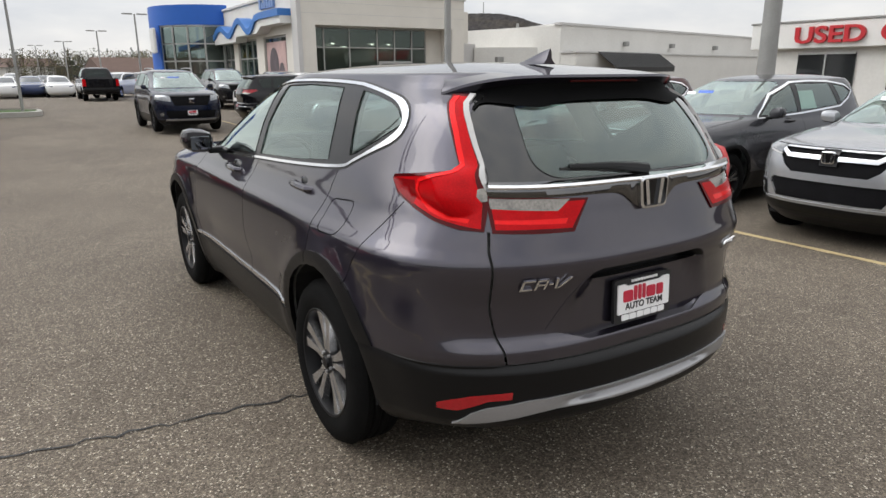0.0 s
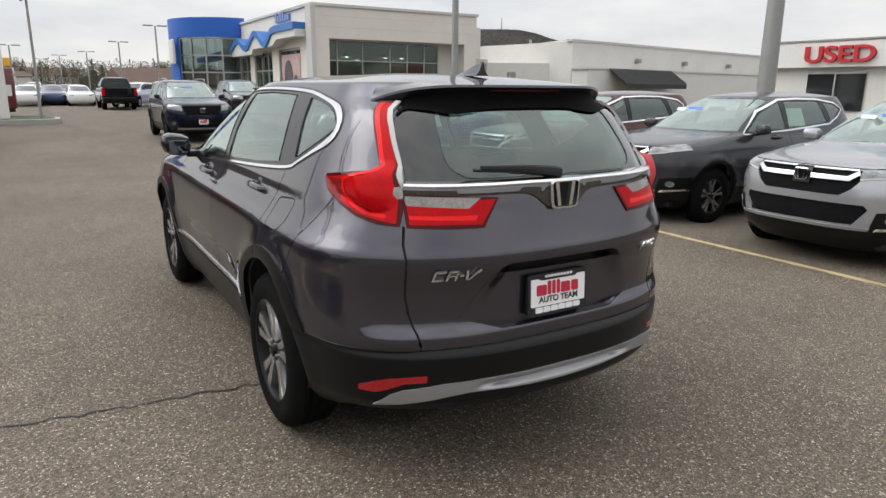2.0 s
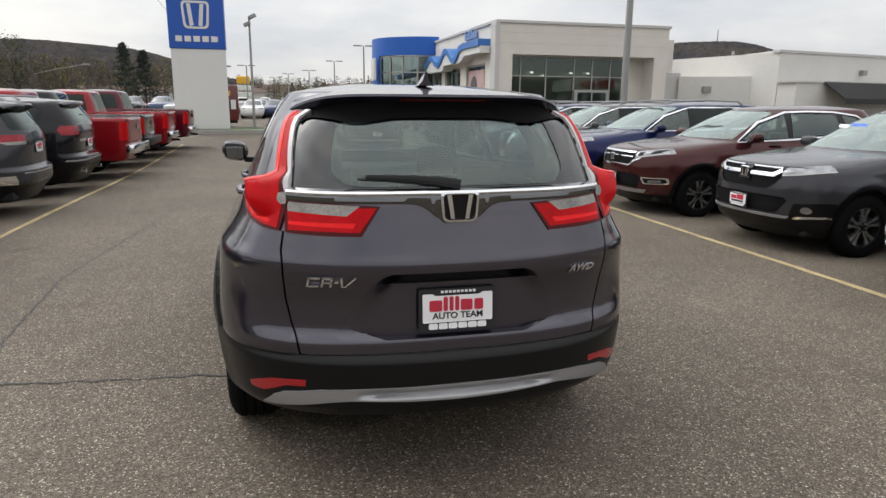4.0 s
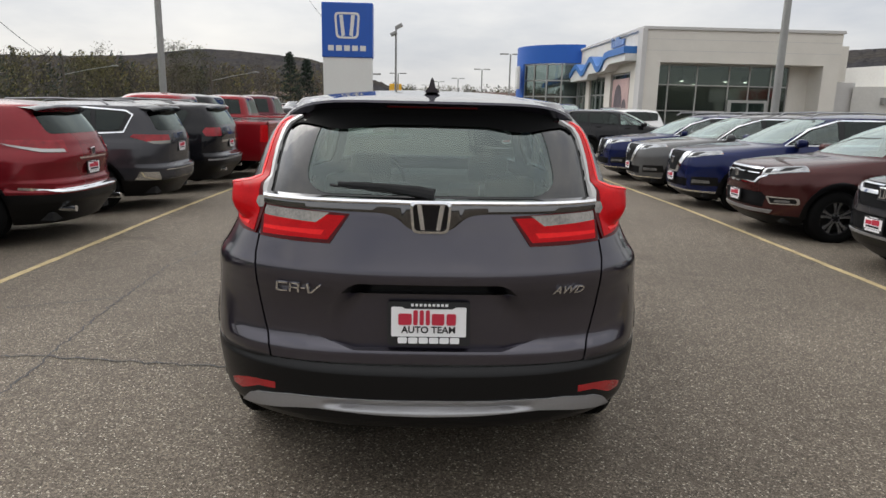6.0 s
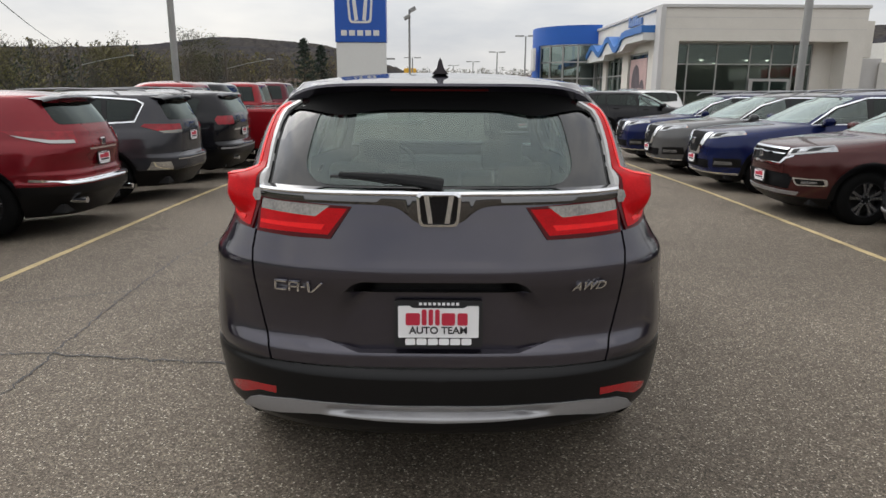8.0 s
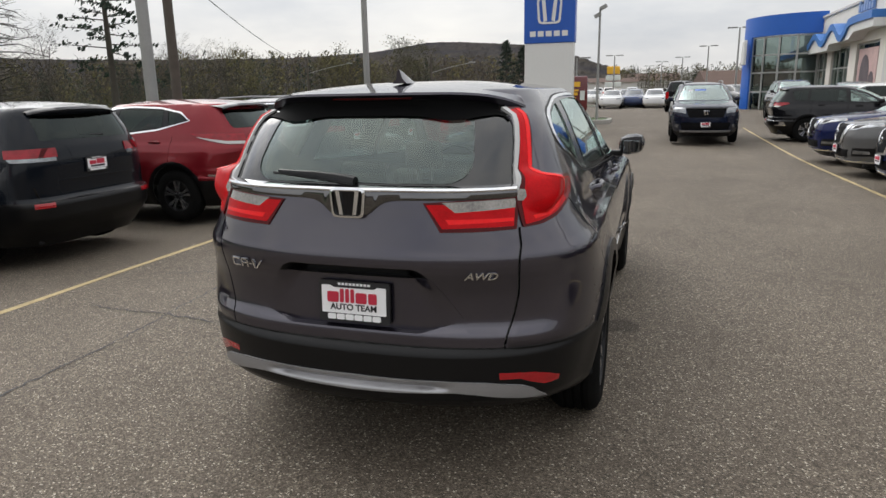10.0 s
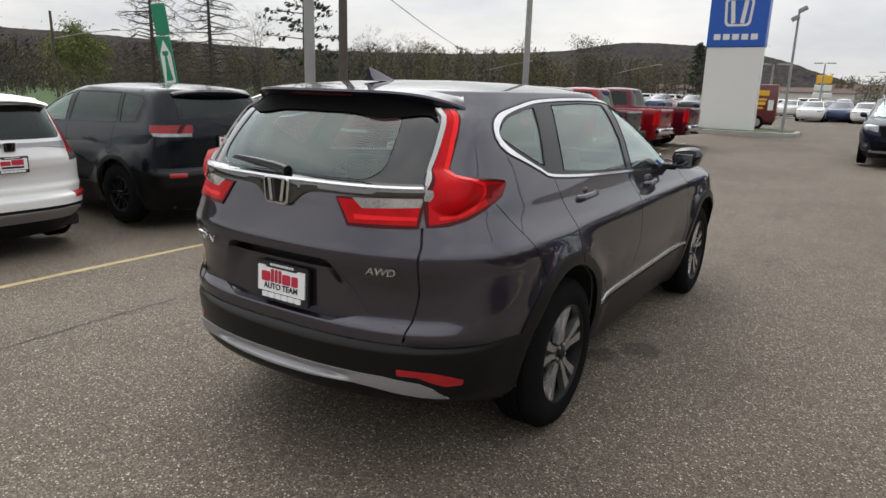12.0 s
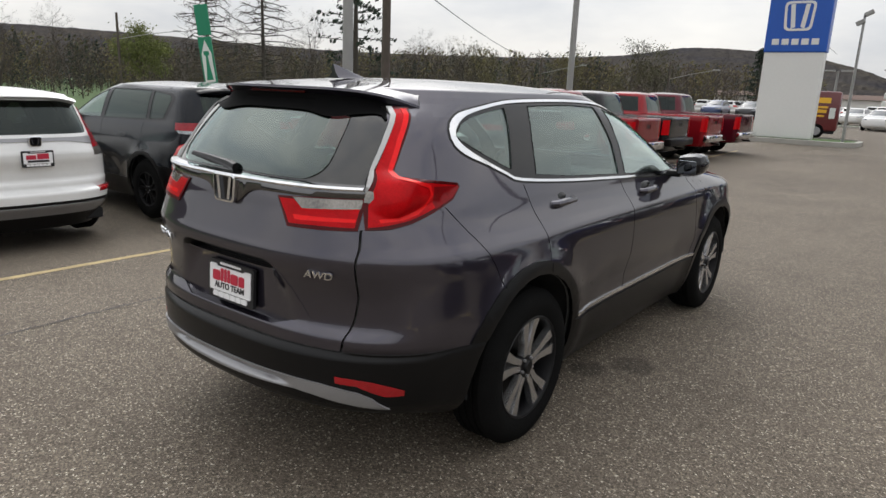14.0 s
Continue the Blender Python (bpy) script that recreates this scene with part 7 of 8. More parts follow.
def showroom():
    e = thing("dealership_building", "cream stucco showroom with blue wave canopy and corner tower", "building")
    # south wall with its deep window portal
    bm = bmesh.new(); box(bm, (10.52, 31.2, 0), (11.35, 32.6, 3.88)); part("wall_pier", bm, M["stucco"], e)
    bm = bmesh.new(); box(bm, (19.5, 31.2, 0), (20.3, 36, 3.88)); part("wall_pier", bm, M["stucco"], e)
    bm = bmesh.new(); box(bm, (10.52, 31.2, 3.88), (20.3, 36, 5.40)); part("wall_head", bm, M["stucco"], e)
    for z in (4.42, 4.95):
        bm = bmesh.new(); box(bm, (10.56, 31.192, z), (20.28, 31.2, z + .018)); part("wall_joint", bm, M["stucco2"], e)
    bm = bmesh.new(); box(bm, (10.40, 31.12, 5.40), (20.38, 36, 5.55), .015); part("parapet_cap", bm, M["stucco2"], e, "grey metal parapet cap")
    bm = bmesh.new(); box(bm, (20.3, 32.4, 3.2), (21.4, 36.5, 4.95)); part("side_block", bm, M["stucco"], e)
    bm = bmesh.new(); box(bm, (20.3, 33.2, 0), (22.5, 37, 3.2)); part("side_block", bm, M["stucco2"], e)
    bm = bmesh.new(); box(bm, (10.36, 31.1, 0), (10.60, 31.9, 5.42), .02); part("corner_pilaster", bm, M["stucco2"], e, "grey corner pilaster")
    pane_grid(e, 11.4, 18.45, .45, 3.84, 32.45, [12.25, 13.72, 15.38, 16.45, 17.55], [1.55, 2.85])
    bm = bmesh.new(); box(bm, (18.45, 32.4, 0), (19.5, 32.6, 3.88)); part("reveal_wall", bm, M["stucco"], e)
    bm = bmesh.new(); box(bm, (11.35, 31.3, 0), (19.5, 32.5, .42)); part("window_sill", bm, M["stucco2"], e)
    bm = bmesh.new(); box(bm, (15.35, 32.2, .42), (17.4, 32.35, 2.15), .01); part("vestibule", bm, M["mullion"], e, "aluminium entrance vestibule")
    bm = bmesh.new(); box(bm, (15.55, 32.16, .6), (16.35, 32.198, 2.02)); part("door_pane", bm, M["showroom"], e)
    bm = bmesh.new(); box(bm, (16.45, 32.16, .6), (17.25, 32.198, 2.02)); part("door_pane", bm, M["showroom"], e)
    # interior
    bm = bmesh.new(); box(bm, (10.7, 32.6, .0), (20.2, 47, .05)); part("showroom_floor", bm, M["stucco2"], e)
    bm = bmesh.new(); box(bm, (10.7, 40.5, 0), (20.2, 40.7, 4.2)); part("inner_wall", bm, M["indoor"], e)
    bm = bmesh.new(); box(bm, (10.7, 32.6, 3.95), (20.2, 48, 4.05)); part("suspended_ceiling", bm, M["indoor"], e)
    for x, y, z in ((11.9, 35.5, 3.25), (14.1, 35.5, 3.2), (15.0, 36.0, 3.05), (16.6, 35.5, 3.2), (17.7, 35.5, 3.2)):
        lamp = thing("pendant_lamp", "white bell-shaped pendant lamp in the showroom", "lamp", pose(x, y, z), "pendant lamps")
        bm = bmesh.new()
        lathe(bm, [(.03, .34), (.10, .32), (.20, .22), (.27, .05), (.28, .0)], 16, Matrix.Rotation(radians(-90), 4, "Y"))
        part("shade", bm, M["signwhite"], lamp, smooth=True)
        bm = bmesh.new(); bmesh.ops.create_uvsphere(bm, u_segments=10, v_segments=6, radius=.13, matrix=Matrix.Translation((0, 0, .06)))
        part("bulb", bm, M["lampglow"], lamp)
        bm = bmesh.new(); rod(bm, (0, 0, .33), (0, 0, 3.95 - z), .008, segs=6)
        part("cord", bm, M["cable"], lamp)
    # west wall: piers, entrance glass and posters
    def pier(y0, y1, x0=10.5, x1=10.75, z1=3.5, mat="stucco", nm="wall_pier"):
        bm = bmesh.new(); box(bm, (x0, y0, 0), (x1, y1, z1)); part(nm, bm, M[mat], e)
    bm = bmesh.new(); box(bm, (10.5, 31.92, 3.5), (10.78, 49, 5.42)); part("wall_head", bm, M["stucco"], e)
    bm = bmesh.new(); box(bm, (10.40, 31.9, 5.42), (10.85, 49, 5.56), .015); part("parapet_cap", bm, M["stucco2"], e)
    for y0, y1 in ((31.92, 33.2), (36.9, 38.2), (42.0, 43.0), (46.6, 49)):
        pier(y0, y1)
    def west_glass(y0, y1, posts, mat="showroom"):
        for y in posts:
            bm = bmesh.new(); box(bm, (10.60, y - .04, 0), (10.70, y + .04, 3.5)); part("mullion", bm, M["mullion"], e)
        for z in (.06, 2.4, 3.44):
            bm = bmesh.new(); box(bm, (10.61, y0, z - .04), (10.69, y1, z + .04)); part("transom", bm, M["mullion"], e)
        ys = [y0, *posts[1:-1], y1]
        for a, b in zip(ys, ys[1:]):
            for c, d in ((.1, 2.36), (2.44, 3.40)):
                bm = bmesh.new(); box(bm, (10.645, a + .04, c), (10.655, b - .04, d)); part("pane", bm, M[mat], e)
    west_glass(33.2, 36.9, [33.2, 36.9])
    west_glass(38.2, 42.0, [38.2, 39.4, 40.7, 42.0])
    west_glass(43.0, 46.6, [43.0, 44.2, 45.4, 46.6])
    bm = bmesh.new(); box(bm, (10.56, 33.5, .35), (10.60, 36.6, 3.2)); ps = part("window_poster", bm, M["poster"], e, "pale pink poster behind the entrance glass")
    for y, z, r in ((35.4, 1.9, .75), (34.2, 1.5, .45)):
        bm = bmesh.new()
        slab(bm, [(r * math.cos(a * math.tau / 18), r * 1.35 * math.sin(a * math.tau / 18)) for a in range(18)], 0, .01, lambda u, v, d: Vector((10.555 - d, y + u, z + v)))
        part("poster_shape", bm, M["posterdark"], ps)
    # wave canopy
    bm = bmesh.new()
    path = [(56, 3.42), (50, 3.60), (47.0, 3.72), (45.4, 3.80)]
    for k in range(33):
        t = k / 32
        path.append((45.0 - 8.6 * t, 3.95 + .28 * t + .42 * math.sin(t * 2.1 * math.tau - .9) * (0.55 + .45 * t)))
    path += [(36.0, 4.42), (35.2, 4.50), (32.1, 4.50)]
    rows = []
    for i, (y, z) in enumerate(path):
        rows.append([bm.verts.new(p) for p in ((9.75, y, z - .17), (9.75, y, z + .17), (10.5, y, z + .17), (10.5, y, z - .17))])
    for a, b in zip(rows, rows[1:]):
        for i in range(4):
            bm.faces.new((a[i], a[(i + 1) % 4], b[(i + 1) % 4], b[i]))
    bm.faces.new(rows[0][::-1]); bm.faces.new(rows[-1])
    part("wave_canopy", bm, M["wave"], e, "blue wave-shaped canopy edge", smooth=True)
    bm = bmesh.new()
    rows = []
    for i, (y, z) in enumerate(path):
        base = 3.35 + (.62 if y < 36 else 0) * 1.0 + (.3 if 36 <= y < 40 else 0)
        rows.append([bm.verts.new(p) for p in ((9.85, y, min(base, z - .18)), (9.85, y, z - .172), (10.5, y, z - .172), (10.5, y, min(base, z - .18)))])
    for a, b in zip(rows, rows[1:]):
        for i in range(4):
            bm.faces.new((a[i], a[(i + 1) % 4], b[(i + 1) % 4], b[i]))
    bm.faces.new(rows[0][::-1]); bm.faces.new(rows[-1])
    part("canopy_soffit", bm, M["signwhite"], e, "white canopy underside")
    for k in range(6):
        bm = bmesh.new()
        y = 36.9 - k * .42
        hgt = .52 if k in (0, 2, 3) else .34
        box(bm, (10.36, y - .30, 4.95), (10.48, y, 4.95 + hgt), .01)
        part("name_bar", bm, M["letterblue"], e, "pale blue bar in place of a letter")
    # blue corner tower, round in plan
    cx, cy, r = 10.6, 48.8, 4.0
    def ring(a0, a1, z0, z1, mat, nm, rr=r, th=.35, n=18, lab=""):
        bm = bmesh.new()
        rows = []
        for k in range(n + 1):
            a = radians(a0 + (a1 - a0) * k / n)
            c, s = math.cos(a), math.sin(a)
            rows.append([bm.verts.new((cx + q * c, cy + q * s, z)) for q, z in ((rr, z0), (rr, z1), (rr - th, z1), (rr - th, z0))])
        for a, b in zip(rows, rows[1:]):
            for i in range(4):
                bm.faces.new((a[i], a[(i + 1) % 4], b[(i + 1) % 4], b[i]))
        bm.faces.new(rows[0][::-1]); bm.faces.new(rows[-1])
        return part(nm, bm, M[mat], e, lab, smooth=True)
    ring(150, 272, 4.62, 5.86, "archblue", "tower_band", lab="blue curved tower band")
    ring(150, 201, 0, 4.62, "archblue", "tower_jamb")
    for a in (201, 217, 233, 249, 266):
        ring(a, a + 1.6, 0, 4.62, "mullion", "tower_mullion", r - .1, .14, 2)
    for z in (1.1, 2.3, 3.4, 4.5):
        ring(201, 268, z, z + .09, "mullion", "tower_transom", r - .1, .12, 14)
    for a0, a1 in ((202.6, 217), (218.6, 233), (234.6, 249), (250.6, 266)):
        for z0, z1 in ((.1, 1.1), (1.19, 2.3), (2.39, 3.4), (3.49, 4.5)):
            ring(a0, a1, z0, z1, "showroom", "tower_pane", r - .14, .02, 4)
    bm = bmesh.new(); bmesh.ops.create_cone(bm, cap_ends=True, segments=32, radius1=r - .3, radius2=r - .3, depth=.2, matrix=Matrix.Translation((cx, cy, 5.6)))
    part("tower_roof", bm, M["stucco2"], e)
    bm = bmesh.new(); box(bm, (6.35, 46.6, 2.85), (6.55, 47.9, 4.45), .08); part("tower_emblem", bm, M["signwhite"], e, "white emblem panel on the tower")
    bm = bmesh.new(); box(bm, (10.8, 36.0, 0), (20.2, 52, 5.3)); part("rear_hall", bm, M["stucco"], e)


M["poster"] = material("pale_pink_poster", (0.52, 0.36, 0.34), rough=0.6, vary=0.25, scale=1.2)
M["posterdark"] = material("dark_poster_print", (0.10, 0.08, 0.09), rough=0.6, vary=0.4, scale=2)
M["wave"] = material("sky_blue_canopy_band", (0.035, 0.16, 0.47), rough=0.4, vary=0.05, scale=0.5)
showroom()


def service_hall():
    e = thing("service_building", "long low white workshop with a black awning", "building")
    def quad(x0, y0, x1, y1, z0, z1, th, mat, nm, lab=""):
        d = Vector((x1 - x0, y1 - y0, 0)).normalized()
        nrm = Vector((-d.y, d.x, 0)) * th
        bm = bmesh.new()
        a = [Vector((x0, y0, 0)), Vector((x1, y1, 0)), Vector((x1, y1, 0)) + nrm, Vector((x0, y0, 0)) + nrm]
        vs = [[bm.verts.new((p.x, p.y, z)) for p in a] for z in (z0, z1)]
        bm.faces.new(vs[0]); bm.faces.new(vs[1])
        for k in range(4):
            bm.faces.new((vs[0][k], vs[0][(k + 1) % 4], vs[1][(k + 1) % 4], vs[1][k]))
        return part(nm, bm, M[mat], e, lab)
    quad(26.0, 29.4, 64, 37, 0, 4.22, 20, "whitewall", "hall")
    quad(25.92, 29.32, 64.1, 36.95, 4.22, 4.36, .5, "stucco2", "parapet_cap", "grey parapet cap")
    quad(25.95, 29.5, 28.5, 43, 4.22, 4.34, -.3, "stucco2", "parapet_cap")
    quad(22.3, 33.0, 26.5, 30.6, 0, 3.0, 6, "whitewall", "low_wing")
    quad(26.2, 28.2, 52.0, 33.2, 0, 2.62, 1.15, "whitewall", "low_front", "low white front wall")
    quad(26.1, 28.1, 52.1, 33.15, 2.62, 2.70, 1.2, "stucco2", "ledge")
    for t in (.18, .34, .52):
        x, y = 26 + 38 * t, 29.4 + 7.6 * t
        bm = bmesh.new(); box(bm, (x - .15, y - .35, 3.15), (x + .15, y - .02, 3.45), .03); part("wall_lamp", bm, M["galv"], e)
    # awning with standing ribs
    a, b = Vector((28.3, 28.55, 2.70)), Vector((35.3, 29.95, 2.70))
    out = Vector((.25, -1.25, -.88))
    bm = bmesh.new()
    p = [a, b, b + out, a + out]
    top = [bm.verts.new(q) for q in p]
    low = [bm.verts.new(q - Vector((0, 0, .06))) for q in p]
    bm.faces.new(top); bm.faces.new(low)
    for k in range(4):
        bm.faces.new((top[k], top[(k + 1) % 4], low[(k + 1) % 4], low[k]))
    aw = part("awning", bm, M["awning"], e, "black sheet-metal awning")
    for k in range(29):
        q = a.lerp(b, k / 28)
        bm = bmesh.new(); rod(bm, q + Vector((0, 0, .02)), q + out + Vector((0, 0, .02)), .022, segs=4)
        part("awning_rib", bm, M["awning"], aw)
    bm = bmesh.new()
    vs = [bm.verts.new(q) for q in (a + out - Vector((0, 0, .06)), b + out - Vector((0, 0, .06)), b + out - Vector((0, 0, .30)), a + out - Vector((0, 0, .30)))]
    bm.faces.new(vs); part("awning_valance", bm, M["awning"], aw)
    for x, z, w, h in ((23.4, 2.1, 1.0, .35),):
        bm = bmesh.new(); box(bm, (x, 32.1, z), (x + w, 32.4, z + h), .02); part("vent", bm, M["galv"], e)
    for k in range(5):
        x = 24 + 6 * k
        bm = bmesh.new(); rod(bm, (x + 4, 36 + k, 4.2), (x + 4, 36 + k, 4.75), .09, segs=8); part("roof_vent", bm, M["galv"], e)


service_hall()


def used_office():
    e = thing("sales_office", "small white sales office with red sign letters", "building")
    bm = bmesh.new(); box(bm, (27.3, 3.0, 0), (36, 17.0, 3.3)); part("wall", bm, M["whitewall"], e)
    bm = bmesh.new(); box(bm, (26.9, 2.6, 2.46), (36.3, 17.6, 3.52), .03); part("fascia", bm, M["signwhite"], e, "white sign fascia")
    bm = bmesh.new(); box(bm, (26.85, 2.55, 3.52), (36.35, 17.65, 3.60), .01); part("fascia_cap", bm, M["galv"], e)
    for y0, y1 in ((13.1, 15.5), (9.4, 11.8), (5.6, 8.2)):
        bm = bmesh.new(); box(bm, (27.22, y0, .7), (27.30, y1, 2.25)); w = part("window", bm, M["showroomdark"], e, "dark office window")
        bm = bmesh.new(); box(bm, (27.18, y0, 2.2), (27.24, y1, 2.28)); part("window_frame", bm, M["mullion"], w)
        bm = bmesh.new(); box(bm, (27.18, (y0 + y1) / 2 - .03, .7), (27.24, (y0 + y1) / 2 + .03, 2.2)); part("window_frame", bm, M["mullion"], w)
    rot = Matrix(((0, 0, -1, 0), (-1, 0, 0, 0), (0, 1, 0, 0), (0, 0, 0, 1)))
    for word, y, wd in (("USED", 14.08, 2.86), ("CARS", 10.70, 2.75)):
        lettering("sign_letters", word, .92, .07, M["letterred"], Matrix.Translation((26.82, y, 2.95)) @ rot, e, "red raised letters", width=wd)


M["showroomdark"] = material("dark_office_glass", (0.02, 0.022, 0.024), rough=0.06, spec=0.8)
used_office()


def barn(x, y, w, d, h, ridge):
    e = thing("distant_building", "distant building with a brown shingle roof and white gable", "building", pose(x, y, 0, 0, 0, 8))
    bm = bmesh.new(); box(bm, (0, 0, 0), (w, d, h)); part("wall", bm, M["whitewall"], e)
    bm = bmesh.new()
    p = [(-.3, -.4, h), (w + .3, -.4, h), (w + .3, d + .4, h), (-.3, d + .4, h), (-.3, d / 2, ridge), (w + .3, d / 2, ridge)]
    v = [bm.verts.new(q) for q in p]
    for f in ((0, 1, 5, 4), (2, 3, 4, 5), (0, 4, 3), (1, 2, 5), (3, 2, 1, 0)):
        bm.faces.new([v[i] for i in f])
    part("roof", bm, M["roofbrown"], e, "brown shingle roof")


barn(6.5, 76, 16, 9, 1.5, 3.3)
barn(-32, 118, 30, 10, 2.6, 3.4)
barn(-8, 150, 14, 9, 3.0, 4.6)


def delivery_van():
    e = thing("delivery_van", "maroon delivery van with yellow print on its side", "van", pose(-4.6, 35.2, 0, 0, 0, 6))
    bm = bmesh.new(); box(bm, (-.9, 0, .36), (2.1, 1.9, 2.22), .10); b = part("van_body", bm, M["vanred"], e, smooth=True)
    for u, w, z, h in ((.95, .75, 1.66, .26), (.92, .70, 1.42, .10), (.92, .66, 1.20, .16), (.95, .55, 1.02, .08)):
        bm = bmesh.new(); box(bm, (u, -.02, z), (u + w, -.002, z + h), .004); part("yellow_print", bm, M["yellow"], b, "yellow bar of print")
    bm = bmesh.new(); box(bm, (1.70, -.025, .95), (1.95, -.003, 1.45), .004); part("pale_print", bm, M["signpaint"], b)
    for x in (-.35, 1.25):
        bm = bmesh.new(); rod(bm, (x, -.02, .34), (x, .22, .34), .34, segs=24); w = part("wheel", bm, M["tyre"], e)
        bm = bmesh.new(); rod(bm, (x, -.035, .34), (x, -.018, .34), .20, segs=18); part("hub_cap", bm, M["satin"], w)
    bm = bmesh.new(); box(bm, (-.8, .1, .22), (2.0, 1.8, .37), .02); part("chassis", bm, M["liner"], e)


delivery_van()


def shop_sign(x, y):
    e = thing("shop_sign", "distant pole sign with a yellow top and white panels", "sign", pose(x, y, 0))
    bm = bmesh.new(); rod(bm, (0, 0, 0), (0, 0, 3.4), .15, segs=8); part("post", bm, M["galv"], e)
    for z, w, h, mt in ((3.9, 1.7, 1.0, "yellow"), (2.9, 1.9, .7, "signpaint"), (2.0, 2.1, .7, "signpaint")):
        bm = bmesh.new(); box(bm, (-w / 2, -.15, z - h / 2), (w / 2, .15, z + h / 2), .12); part("sign_panel", bm, M[mt], e)


shop_sign(-4.6, 92)


# ---- far rows of cars ----
def far_car(label, o, mats):
    car = thing("parked_car", label, "car", pose(0, 0, 0), "cars on the far lot")
    s = suv_shape(grid=(8, 12, 8), dz=.11)
    bm = car_shell(s)
    R = []
    for v, k in (("left", 10), ("right", 11)):
        R.append((v, DLO["straight"][0], k))
    R += [("screen", [(-.66, 1.13), (.66, 1.13), (.53, 1.5), (-.53, 1.5)], 12), ("rear", [(-.55, 1.2), (.55, 1.2), (.52, 1.48), (-.52, 1.48)], 13)]
    R += [("front", [(sg * .5, .78), (sg * .88, .84), (sg * .86, .92), (sg * .5, .86)][::sg], 14 if sg < 0 else 15) for sg in (-1, 1)]
    R += [("rear", [(sg * .6, .98), (sg * .9, .98), (sg * .9, 1.12), (sg * .6, 1.12)][::sg], 16 if sg < 0 else 17) for sg in (-1, 1)]
    R += [(v, circle(ax, .36, .40, 12), 18) for ax in s["axles"] for v in ("left", "right")]
    mark = carve(bm, R, s["length"])
    warp(bm, s, o)
    piece_mesh("body", bm, mark, {0}, mats, car)
    for k, nm, mt in ((10, "side_pane", "gloss"), (11, "side_pane", "gloss"), (12, "windscreen", "farglass"), (13, "rear_window", "gloss"), (14, "headlamp", "headlamp"), (15, "headlamp", "headlamp"), (16, "tail_lamp", "lens"), (17, "tail_lamp", "lens"),
                      (18, "wheel_arch", "liner")):
        piece_mesh(nm, bm, mark, {k}, M[mt], car, "", -.004 if k != 18 else -.05, .01)
    bm.free()
    for ax in o["ax"]:
        for sg in (-1, 1):
            bm = bmesh.new(); rod(bm, (sg * (o["w"] - .24), ax, .33), (sg * (o["w"] - .03), ax, .33), .33, segs=16)
            w = part("tyre", bm, M["tyre"], car)
            bm = bmesh.new(); rod(bm, (sg * (o["w"] - .05), ax, .33), (sg * (o["w"] - .022), ax, .33), .20, segs=12)
            part("rim", bm, M["alloy"], w)
    return car


def random_paint():
    m = material("assorted_car_paint", (0.3, 0.3, 0.3), rough=0.3, metal=0.2, coat=1.0)
    n, l = m.node_tree.nodes, m.node_tree.links
    info, rp = n.new("ShaderNodeObjectInfo"), n.new("ShaderNodeValToRGB")
    rp.color_ramp.interpolation = "CONSTANT"
    cols = [(0, (.70, .70, .69)), (.24, (.32, .33, .34)), (.42, (.02, .02, .023)), (.58, (.13, .135, .14)), (.72, (.22, .015, .015)), (.82, (.03, .05, .13)), (.90, (.72, .71, .68))]
    while len(rp.color_ramp.elements) < len(cols):
        rp.color_ramp.elements.new(.5)
    for e, (p, c) in zip(rp.color_ramp.elements, cols):
        e.position, e.color = p, (*c, 1)
    l.new(info.outputs["Random"], rp.inputs["Fac"])
    l.new(rp.outputs["Color"], n["Principled BSDF"].inputs["Base Color"])
    return m


M["farpaint"] = random_paint()
M["farglass"] = material("sky_lit_windscreen", (0.05, 0.058, 0.062), rough=0.05, spec=0.9)
sedan = far_car("parked saloon car on the far lot", dict(L=4.7, w=.92, h=1.46, ax=(1.0, 3.75)), M["farpaint"])
hatch = far_car("parked crossover car on the far lot", dict(L=4.5, w=.92, h=1.68, ax=(.98, 3.65)), M["farpaint"])
white_saloon = far_car("white saloon car parked nose-on at the end of the aisle", dict(L=4.75, w=.92, h=1.45, ax=(1.0, 3.78)), M["white"])
white_saloon.matrix_basis = pose(-2.2, 58.6 - 2.5, 0, 0, 0, 178)
copy_thing(white_saloon, pose(.9, 56.4, 0, 0, 0, 181))
sedan.matrix_basis = pose(-.6, 58.2, 0, 0, 0, 178)
hatch.matrix_basis = pose(-5.6, 52.5, 0, 0, 0, 150)
random.seed(11)
for row, (y0, x0, x1, turn) in enumerate(((66, -22, 3, 180), (76, -30, 4, 0), (86, -34, 2, 180), (98, -36, -2, 0), (112, -40, -4, 180))):
    x = x0
    while x < x1:
        copy_thing(random.choice((sedan, hatch)), pose(x, y0 + random.uniform(-.4, .4), 0, 0, 0, turn + random.uniform(-4, 4)))
        x += random.choice((2.8, 2.9, 3.1, 5.8))
for x, y, a in ((5.4, 52.5, 150), (6.5, 58, 200), (4.6, 63, 170)):
    copy_thing(hatch, pose(x, y, 0, 0, 0, a))


# ---- lawn, woods and hills ----
bm = bmesh.new()
vs = [bm.verts.new(p) for p in ((-13.5, -90, .02), (-400, -90, .02), (-400, 300, .02), (-60, 300, .02), (-44, 90, .02), (-16, 45, .02))]
bm.faces.new(vs)
tagged(part("lawn", bm, M["grass"]), "green spring meadow beyond the lot", "grass", kind="structure")


def leaf(vs, fs, p, size):
    n = Vector((random.gauss(0, 1), random.gauss(0, 1), random.gauss(0, .6))).normalized()
    u = n.orthogonal().normalized() * size
    v = n.cross(u.normalized()) * size * random.uniform(.5, .9)
    i = len(vs)
    vs += [p - u, p + v * .7, p + u, p - v * .7]
    fs.append((i, i + 1, i + 2, i + 3))


